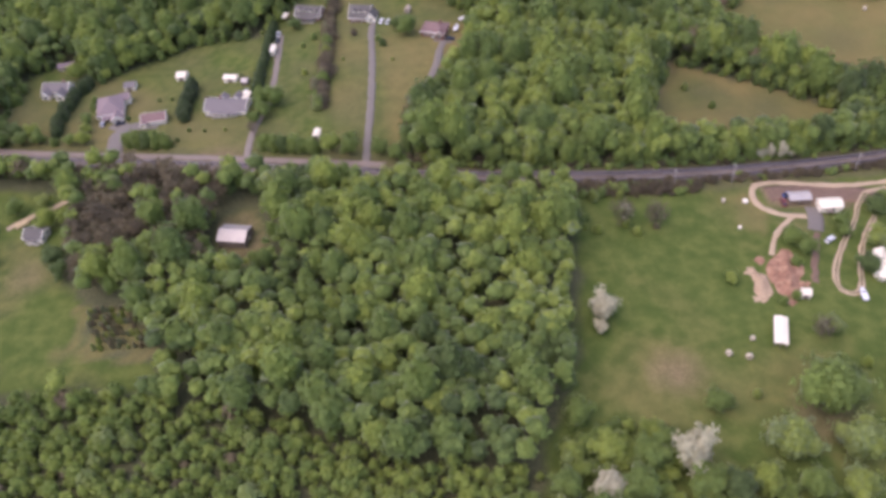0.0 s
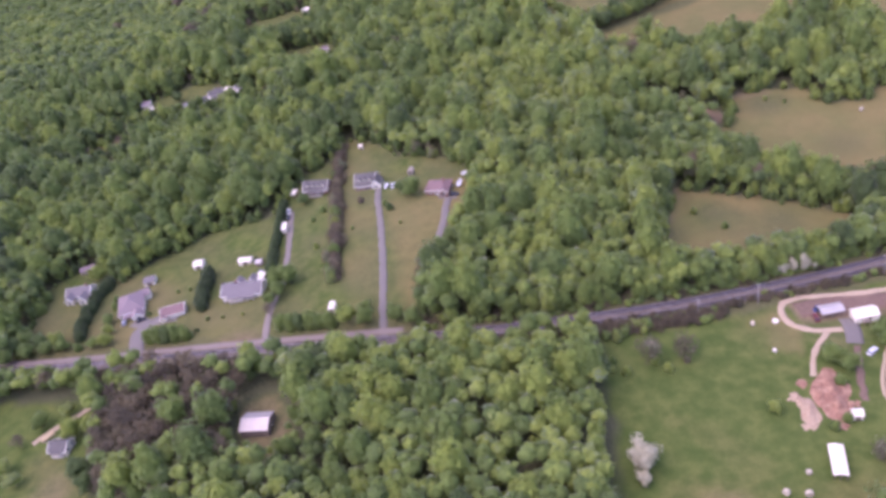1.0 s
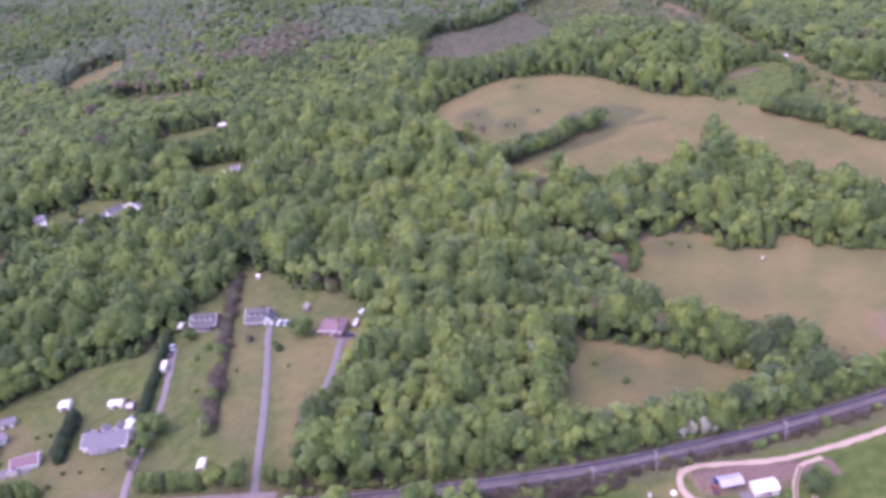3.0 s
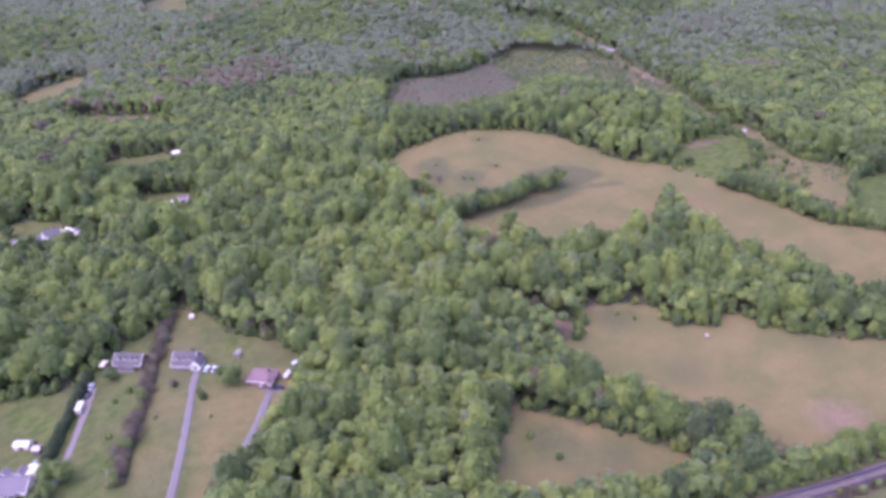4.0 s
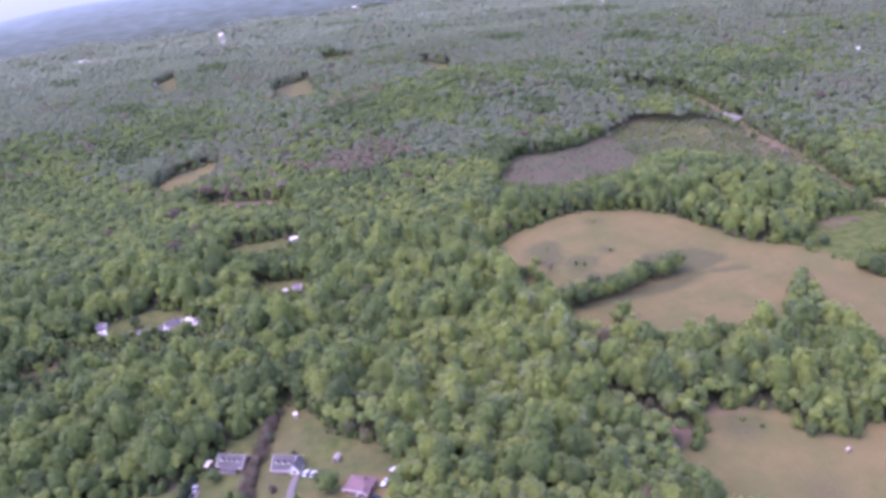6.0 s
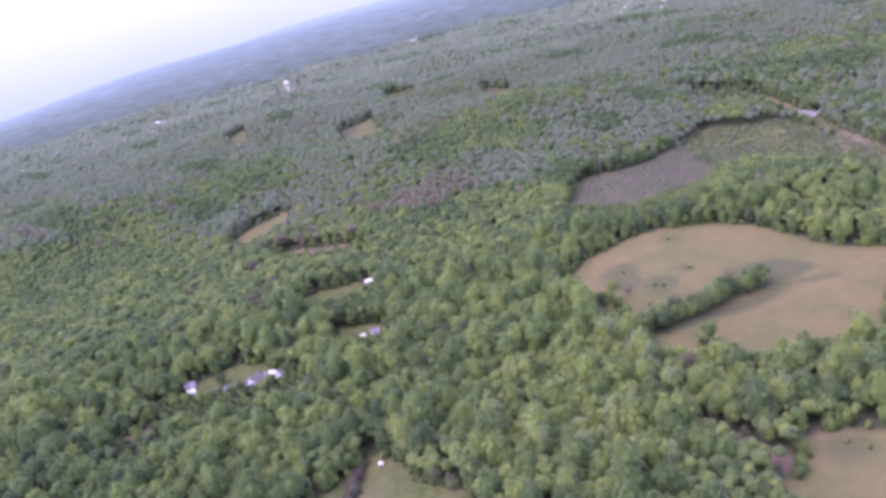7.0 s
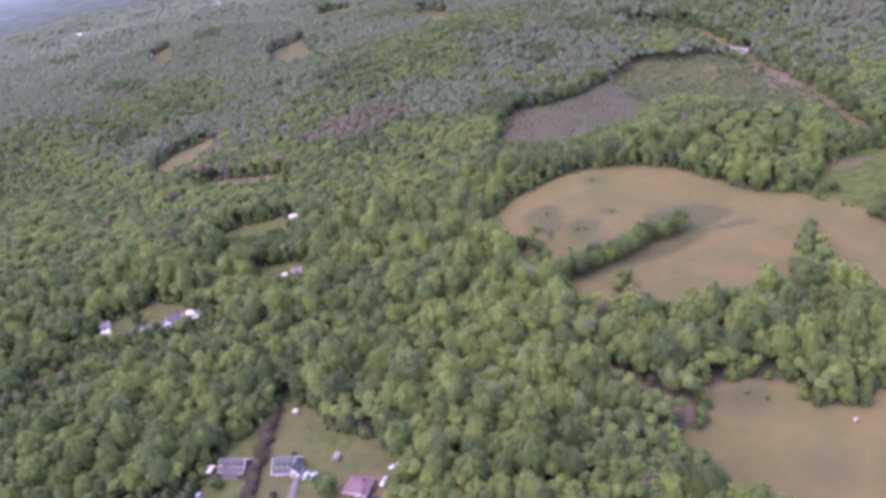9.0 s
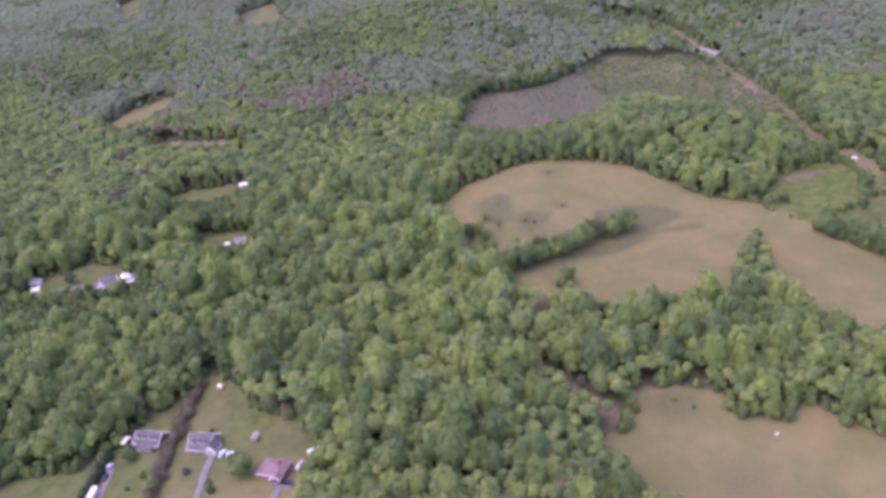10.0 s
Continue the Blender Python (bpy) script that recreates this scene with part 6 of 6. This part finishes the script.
IN_MEADOW = "in the meadow"
for x, y, r, k, tall in ((104, 122, 7.5, 'green', 0.8), (88, 108, 5.5, 'olive', 0.9), (61, 107, 4.6, 'blossom', 1.25), (106, 106, 5.5, 'olive', 0.8), (121, 133, 1.9, 'lime', 1.1),
        (113, 146, 4.2, 'bare', 0.9), (150, 184, 5.0, 'olive', 0.8), (157, 201, 4.0, 'dark', 0.9), (161, 204, 3.6, 'green', 0.9), (94, 171, 2.2, 'lime', 1.0),
        (121, 188, 3.8, 'green', 0.9), (124, 183, 3.4, 'green', 0.9), (49, 160.5, 4.6, 'blossom', 1.1), (47.5, 155, 2.6, 'blossom', 0.9), (66, 203, 5.6, 'bare', 0.95),
        (77, 201, 5.4, 'bare', 0.95), (40, 112, 4.0, 'lime', 0.9), (50, 109, 4.4, 'green', 0.9), (56, 113, 3.4, 'green', 0.9), (74, 124, 3.2, 'green', 0.8)):
    tree(x, y, r * (1.25 if y < 130 else 1.0), k, "meadow trees", tall, IN_MEADOW, 1.0)
for x, y, r, k, tall in ((27, 103, 3.8, 'green', 0.9), (38, 101, 4.0, 'blossom', 0.8), (63, 100, 4.2, 'green', 0.9), (70, 97, 4.0, 'dark', 0.9), (78, 99, 3.6, 'lime', 0.9),
        (46, 101, 4.2, 'green', 0.9), (30, 112, 3.2, 'olive', 0.9), (113, 128, 3.0, 'dark', 0.8), (140, 172, 4.0, 'dark', 0.9), (151, 177, 4.5, 'olive', 0.9),
        (117, 148, 3.2, 'olive', 0.9), (140, 190, 2.6, 'green', 0.9), (141.5, 195, 3.0, 'green', 0.9), (34, 124, 3.4, 'green', 1.0), (90, 96, 3.6, 'green', 0.9),
        (100, 94, 4.0, 'olive', 0.9), (120, 108, 4.4, 'olive', 0.9), (24, 94, 4.4, 'olive', 0.9), (34, 94, 4.0, 'green', 0.9)):
    tree(x, y, r * (1.25 if y < 130 else 1.0), k, "meadow trees", tall, IN_MEADOW, 1.0)
# a clump of bright young growth at the meadow's lower end
clump_rng = np.random.RandomState(12)
cx, cy = [v.ravel() for v in np.meshgrid(np.arange(28, 86, 3.3), np.arange(90, 123, 3.3))]
cx, cy = cx + clump_rng.uniform(-1.2, 1.2, len(cx)), cy + clump_rng.uniform(-1.2, 1.2, len(cy))
keep = (inside([(30, 115), (38, 121), (49, 120), (58, 112), (63, 105), (85, 98), (86, 88), (28, 88)], cx, cy) > 0) & (clump_rng.uniform(size=len(cx)) < 0.8)
cx, cy = cx[keep], cy[keep]
grow("young_growth", cx, cy, clump_rng.uniform(1.9, 3.3, len(cx)), clump_rng.choice([0.4, 0.5, 0.6, 0.64], len(cx)), CROWNS_FINE, 31, "clump of bright green young trees in the meadow", 0.9)
for x, y, r, k in ((128.5, 131, 2.0, "olive"), (86, 126, 1.6, "olive"), (107, 160, 1.6, "green"), (112, 162, 1.8, "green"), (118, 177, 2.2, "green"), (53, 205, 1.6, "green"), (58, 215, 2.2, "olive"), (68, 216, 1.6, "olive"), (96, 221, 1.5, "bare"), (125, 222.8, 1.2, "olive")):
    bush(x, y, r, k, "in the rough grass")

# trees and shrubs among the houses
for x, y, r, k, tall in ((-67, 290, 4.4, 'green', 0.9), (-61, 289, 4.4, 'green', 0.9), (-66, 282, 3.6, 'green', 0.9), (-57, 356, 3.4, 'dark', 0.8), (-3, 335, 5.0, 'green', 0.8),
        (-41, 301, 2.8, 'green', 0.9), (-39.5, 331, 2.2, 'green', 0.9), (-8, 341, 3.0, 'dark', 0.9), (-146, 300, 2.8, 'green', 0.8), (-144, 292, 2.6, 'olive', 0.8),
        (-186, 293, 4.4, 'dark', 0.8), (-192, 299, 4.4, 'dark', 0.9), (-179, 288, 4.0, 'green', 0.8), (-163, 287, 3.4, 'green', 0.8), (-170, 287, 3.6, 'green', 0.8),
        (-181, 296, 3.8, 'green', 0.9), (-174, 293, 3.8, 'dark', 0.9), (-166, 291, 3.4, 'olive', 0.9), (-187, 286, 4.0, 'green', 0.9), (-69, 270, 3.2, 'bare', 1.0), (-69, 278, 2.8, 'green', 1.0),
        (-143, 283, 3.4, 'lime', 0.8), (-149, 284, 2.8, 'green', 0.8), (-37, 253, 4.2, 'lime', 0.9), (-30, 250, 3.8, 'green', 0.9), (-18, 248, 3.4, 'green', 0.9)):
    tree(x, y, r, k, "trees among the houses", tall, "on the house lots", 1.25)
for x, y, r, k, tall in ((-29, 258, 2.6, 'green', 0.8), (-160, 340, 4.2, 'lime', 0.9), (-155, 345, 4.8, 'lime', 0.9), (-148, 344, 4.6, 'green', 0.9), (-153, 352, 5.2, 'green', 0.9),
        (-146, 338, 3.0, 'lime', 0.9), (-6, 268, 3.4, 'bare', 1.0), (-4, 276, 3.4, 'bare', 1.0), (-6, 259, 3.2, 'purple', 0.9), (-3, 252, 3.0, 'bare', 0.9),
        (-138, 348, 4.6, 'lime', 0.9), (-129, 352, 4.8, 'green', 0.9), (-120, 356, 4.4, 'lime', 0.9), (-111, 360, 4.2, 'green', 0.9), (-12, 244, 3.4, 'green', 1.0),
        (-88, 322.5, 1.0, 'conifer', 1.1), (-79, 317.5, 1.1, 'conifer', 1.1)):
    tree(x, y, r, k, "trees among the houses", tall, "on the house lots", 1.25)
for x, y, r, k in ((-59, 362, 2.2, 'purple'), (-28, 340, 1.7, 'purple'), (-15, 327, 2.0, 'dark'), (-17, 332, 1.5, 'green'), (-50, 311, 1.4, 'lime'), (-23, 366, 1.2, 'dark'),
        (-33, 318, 0.9, 'green'), (-11, 313, 0.9, 'olive'), (-52, 336, 1.3, 'green'), (-47, 342, 1.8, 'green'), (-122, 277, 2.4, 'green'), (-118, 276, 2.4, 'green'),
        (-114, 275, 2.6, 'dark'), (-110, 273.5, 2.4, 'green'), (-106, 272, 2.2, 'green'), (-119, 280, 2.0, 'lime'), (-112, 279, 1.8, 'green'), (-102, 275, 1.0, 'dark'),
        (-64, 261, 2.4, 'green'), (-60, 259.5, 2.6, 'green'), (-56, 258, 2.6, 'dark'), (-52, 257, 2.6, 'green'), (-48, 255.5, 2.4, 'green'), (-44, 254, 2.2, 'green'),
        (-156, 285, 2.2, 'green'), (-147, 318, 1.7, 'green')):
    bush(x, y, r * (1.45 if r > 2.1 and y < 285 else 1.0), k, "on the lawn", "lawn shrubs")
for x, y, r, k in ((-146, 311, 1.9, 'green'), (-143.5, 306, 1.6, 'lime'), (-128, 299, 1.2, 'dark'), (-105, 297, 1.1, 'dark'), (-111, 311, 1.0, 'green'), (-117, 312, 1.0, 'green'),
        (-93, 303, 1.6, 'purple'), (-88, 300.5, 1.4, 'dark'), (-105, 318, 0.8, 'dark'), (-98, 281, 0.9, 'green'), (-91, 279, 0.8, 'green'), (-82, 277, 0.8, 'olive')):
    bush(x, y, r * (1.45 if r > 2.1 and y < 285 else 1.0), k, "on the lawn", "lawn shrubs")


def hedge(pts, half, high, kind, label, name="hedge", seed=1, bare=False):
    """A row of close shrubs grown together, in one mesh."""
    rng = np.random.RandomState(seed)
    line = smooth_line(pts, half * 0.9)
    V, F, T, at = [], [], [], 0
    for x, y in line:
        c = (CROWN_BARE if bare else CROWNS_NEAR)[rng.randint(3)]
        xx, yy = x + rng.uniform(-0.3, 0.3) * half * (2 if bare else 1), y + rng.uniform(-0.3, 0.3) * half
        a = rng.uniform(0, 6.3)
        h2 = high * rng.uniform(*((0.5, 1.3) if bare else (0.85, 1.15))) / 1.5
        p = np.stack([(c[0][:, 0] * math.cos(a) - c[0][:, 1] * math.sin(a)) * half * 1.15 + xx, (c[0][:, 0] * math.sin(a) + c[0][:, 1] * math.cos(a)) * half * 1.15 + yy, (c[0][:, 2] + 0.5) * h2 + ground_at(xx, yy)], 1)
        V.append(p), F.append(c[1] + at), T.append(np.clip(kind + c[2] * 0.5 + rng.uniform(-0.03, 0.03), 0, 1))
        at += len(p)
    return tagged(new(name, mesh_of(name, np.vstack(V), np.vstack(F), LEAF_WOOD, True, np.concatenate(T))), label, "hedge")


hedge([(-153, 333), (-157, 322), (-158.5, 307), (-157.5, 291)], 2.4, 4.6, 0.06, "long curving hedge of dark evergreens between two lawns", seed=2)
hedge([(-101.5, 317), (-102, 305), (-102, 290)], 2.7, 5.0, 0.04, "tall clipped block of dark evergreens on the lawn", seed=3)
hedge([(-68, 360), (-69.3, 340), (-70.3, 318), (-71, 302)], 1.9, 4.0, 0.08, "dark evergreen hedge along the gravel driveway", seed=4)
hedge([(-37, 404), (-39, 369), (-40, 335), (-41, 305), (-42, 282)], 3.8, 4.4, 0.882, "long row of brownish leafless scrub between the lots", "scrub_hedge", 5, True)
hedge([(-37.5, 398), (-39.5, 366), (-40.5, 330), (-42, 284)], 2.6, 2.8, 0.872, "undergrowth of brown brambles below the scrub row", "bramble_hedge", 6)
for x, y, r, k in ((66.8, 201, 1.6, "lime"), (69.8, 196.6, 1.9, "olive"), (77, 199, 1.2, "straw"), (56, 198.7, 1.8, "olive"), (52, 201, 1.3, "lime")):
    bush(x, y, r, k, IN_MEADOW, "meadow shrubs")
for i in range(15):
    y = 284 + 8.0 * i + tree_rng.uniform(-2.5, 2.5)
    bush(-42 + 0.042 * (y - 284) + tree_rng.uniform(-3.4, 3.4), y, tree_rng.uniform(1.6, 3.0), ("olive", "green", "straw", "straw", "bare")[i % 5], "in the scrub row between the lots", "scrub row")

# hedgerows and lone trees in the pastures
IN_PASTURE = "in the dry pasture"
for line, n, rr, kinds in (([(106, 472), (130, 477), (152, 485), (175, 496), (197, 506)], 30, (4.2, 6.8), ("green", "dark", "dark", "olive", "dark")), ([(297, 476), (307, 466), (314, 449), (321, 434), (329, 417)], 20, (3.8, 6.4), ("green", "dark", "dark", "green", "dark")),
                           ([(104, 466), (112, 473), (122, 473)], 6, (2.0, 3.2), ("bare", "bare", "olive")),
                           ([(264, 486), (255, 466), (247, 448), (240, 432)], 14, (1.6, 2.8), ("lime", "olive", "lime", "green"))):
    p = smooth_line(line, 1.0)
    for i in range(n):
        x, y = p[int((i + 0.5) / n * (len(p) - 1))]
        tree(x + tree_rng.uniform(-2, 2), y + tree_rng.uniform(-3, 3), tree_rng.uniform(*rr), kinds[i % len(kinds)], "hedgerow trees", tree_rng.uniform(0.8, 1.1), "in a pasture hedgerow", 1.1)
for x, y, r, k, tall in ((151, 455, 5.0, 'green', 0.95), (146, 453, 3.8, 'olive', 0.9), (292, 516, 3.8, 'dark', 0.8), (285, 519, 3.0, 'green', 0.8), (343, 518, 4.2, 'dark', 0.8), (352, 496, 2.6, 'dark', 0.8), (103, 515, 4.6, 'dark', 0.9), (101, 474, 4.4, 'green', 0.9), (246, 408, 4.4, 'green', 0.9), (131, 345, 2.2, 'conifer', 1.2),
        (126, 343, 2.2, 'conifer', 1.1), (330, 494, 2.0, 'conifer', 1.5), (252, 325, 3.0, 'bare', 1.0), (128, 236, 2.4, 'blossom', 1.2), (132, 236, 2.2, 'blossom', 1.3),
        (136, 235.5, 2.6, 'blossom', 1.3), (140, 236, 2.4, 'blossom', 1.2), (114, 532, 3.0, 'olive', 0.8), (109, 518, 4.2, 'olive', 0.9),
        (121, 520, 3.4, 'bare', 0.9), (112, 506, 4.4, 'green', 0.9), (-147, 530, 4.0, 'dark', 0.9), (-178, 528, 4.2, 'lime', 0.8), (-130, 515, 3.4, 'green', 0.9)):
    tree(x, y, r, k, "pasture trees", tall, IN_PASTURE, 1.2)
for x, y, r, k, tall in ((-196, 478, 3.2, 'bare', 0.9), (-188, 483, 3.4, 'lime', 0.9), (-179, 486, 3.0, 'bare', 0.9), (-184, 476, 2.8, 'olive', 0.9), (-115, 513, 3.2, 'green', 0.9), (-144, 515, 3.0, 'green', 0.9), (-152, 512, 3.2, 'green', 0.9), (-112, 508, 4.5, 'olive', 0.9)):
    tree(x, y, r, k, "pasture trees", tall, IN_PASTURE, 1.2)
for x, y, r, k in ((161, 578, 1.2, "olive"), (163, 536, 1.3, "olive"), (124, 548, 1.2, "olive"), (138, 524, 1.5, "olive"), (143, 521, 1.3, "green"), (130, 503, 1.3, "olive"), (170, 508, 1.1, "olive"), (112, 283, 1.4, "olive"), (120, 270, 1.6, "green"), (335, 500, 1.2, "dark"),
                   (350, 508, 1.6, "dark"), (178, 358, 1.3, "olive"), (185, 352, 1.1, "green")):
    bush(x, y, r, k, IN_PASTURE, "pasture shrubs")

# rows of small shrubs in the nursery plot
for i in range(11):
    for j in range(7):
        u, w = (i + 0.5) / 11, (j + 0.5) / 7
        x = (1 - w) * (-119 + 14 * u) + w * (-113 + 21 * u)
        y = (1 - w) * 185.5 + w * (167.5 - 1 * u)
        if tree_rng.uniform() > 0.12:
            b = bush(x + tree_rng.uniform(-0.5, 0.5), y + tree_rng.uniform(-0.5, 0.5), tree_rng.uniform(0.65, 0.95), ("olive", "straw", "straw")[tree_rng.randint(3)], "in rows on a nursery plot", "nursery rows")
            b.matrix_basis = b.matrix_basis @ Matrix.Diagonal((1, 1, tree_rng.uniform(1.5, 2.3), 1))
# yard trees on the south-west side
for x, y, r, k in ((-158, 240, 3.6, "green"), (-143, 231, 4.0, "lime"), (-119.6, 251, 1.6, "blossom"), (-136, 232, 3.6, "lime"), (-164, 232, 3.4, "bare"), (-114, 225, 3.0, "bare"), (-110, 236, 3.2, "bare"), (-118, 217, 3.0, "bare"), (-160, 213, 3.2, "olive"), (-166, 220, 3.4, "olive"), (-135, 210, 4.4, "dark"), (-131, 203, 3.6, "dark"), (-148, 243, 3.0, "olive"),
                   (-126, 252, 3.4, "bare"), (-118, 250, 3.6, "bare"), (-110, 247, 3.4, "olive"), (-146, 258, 3.0, "olive"), (-156, 262, 3.2, "green"), (-164, 264, 3.2, "green"), (-172, 267, 3.4, "green"), (-60, 200, 2.4, "lime"), (-81, 222, 2.6, "lime")):
    tree(x, y, r, k, "yard trees", 0.9, "beside the yard", 1.2)


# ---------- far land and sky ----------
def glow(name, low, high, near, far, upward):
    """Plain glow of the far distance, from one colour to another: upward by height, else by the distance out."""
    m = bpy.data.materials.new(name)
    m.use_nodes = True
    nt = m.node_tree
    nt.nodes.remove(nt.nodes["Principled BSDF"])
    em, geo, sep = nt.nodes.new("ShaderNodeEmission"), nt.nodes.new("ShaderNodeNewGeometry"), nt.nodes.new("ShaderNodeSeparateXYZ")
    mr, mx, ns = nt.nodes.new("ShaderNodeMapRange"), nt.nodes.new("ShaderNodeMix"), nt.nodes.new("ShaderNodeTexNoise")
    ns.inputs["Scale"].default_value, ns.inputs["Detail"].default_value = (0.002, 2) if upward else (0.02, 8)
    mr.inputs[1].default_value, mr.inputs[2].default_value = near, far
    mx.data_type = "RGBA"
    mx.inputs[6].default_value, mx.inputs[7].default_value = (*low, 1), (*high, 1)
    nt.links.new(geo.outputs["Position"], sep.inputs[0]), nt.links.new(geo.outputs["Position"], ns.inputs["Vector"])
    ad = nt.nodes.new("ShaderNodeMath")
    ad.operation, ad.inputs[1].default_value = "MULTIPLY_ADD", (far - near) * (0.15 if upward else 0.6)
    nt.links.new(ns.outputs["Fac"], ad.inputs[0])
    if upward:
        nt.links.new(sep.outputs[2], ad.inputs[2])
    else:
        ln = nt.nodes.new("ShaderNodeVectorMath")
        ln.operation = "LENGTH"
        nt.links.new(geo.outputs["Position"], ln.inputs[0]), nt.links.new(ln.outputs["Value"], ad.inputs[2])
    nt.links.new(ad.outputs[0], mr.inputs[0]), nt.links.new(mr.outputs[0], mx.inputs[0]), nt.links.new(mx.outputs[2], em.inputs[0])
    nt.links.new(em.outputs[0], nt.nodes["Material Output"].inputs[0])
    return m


def backdrop():
    """Pale sky, and before it the far plain of woods sunk in haze."""
    n = 160
    a = np.linspace(-0.95, 1.05, n)

    def wall(name, rows, mat, label):
        V = np.vstack([np.stack([rr * np.sin(a), rr * np.cos(a), z], 1) for rr, z in rows])
        i = np.concatenate([np.arange(n - 1) + k * n for k in range(len(rows) - 1)])
        tagged(new(name, mesh_of(name, V, np.stack([i, i + 1, i + n + 1, i + n], 1), mat, True)), label, "backdrop", kind="structure")

    one = np.ones(n)
    wall("backdrop_sky", [(4850.0, z * one) for z in (-60.0, 100.0, 200.0, 700.0, 1600.0)], glow("hazy_sky", (0.145, 0.195, 0.25), (0.235, 0.285, 0.3), 90, 560, True), "pale hazy sky above the horizon")
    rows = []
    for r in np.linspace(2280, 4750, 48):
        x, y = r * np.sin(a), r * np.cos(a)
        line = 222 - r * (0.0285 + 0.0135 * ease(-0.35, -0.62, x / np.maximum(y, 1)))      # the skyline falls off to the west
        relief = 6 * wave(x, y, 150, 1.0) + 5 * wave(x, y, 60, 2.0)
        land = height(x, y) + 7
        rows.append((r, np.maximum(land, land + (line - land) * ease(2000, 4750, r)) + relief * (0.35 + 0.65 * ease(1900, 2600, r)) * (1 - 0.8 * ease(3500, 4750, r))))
    # no real haze here: its blue is painted into the glow, stronger farther out
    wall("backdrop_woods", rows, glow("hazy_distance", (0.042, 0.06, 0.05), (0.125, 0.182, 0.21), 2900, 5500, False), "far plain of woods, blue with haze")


backdrop()
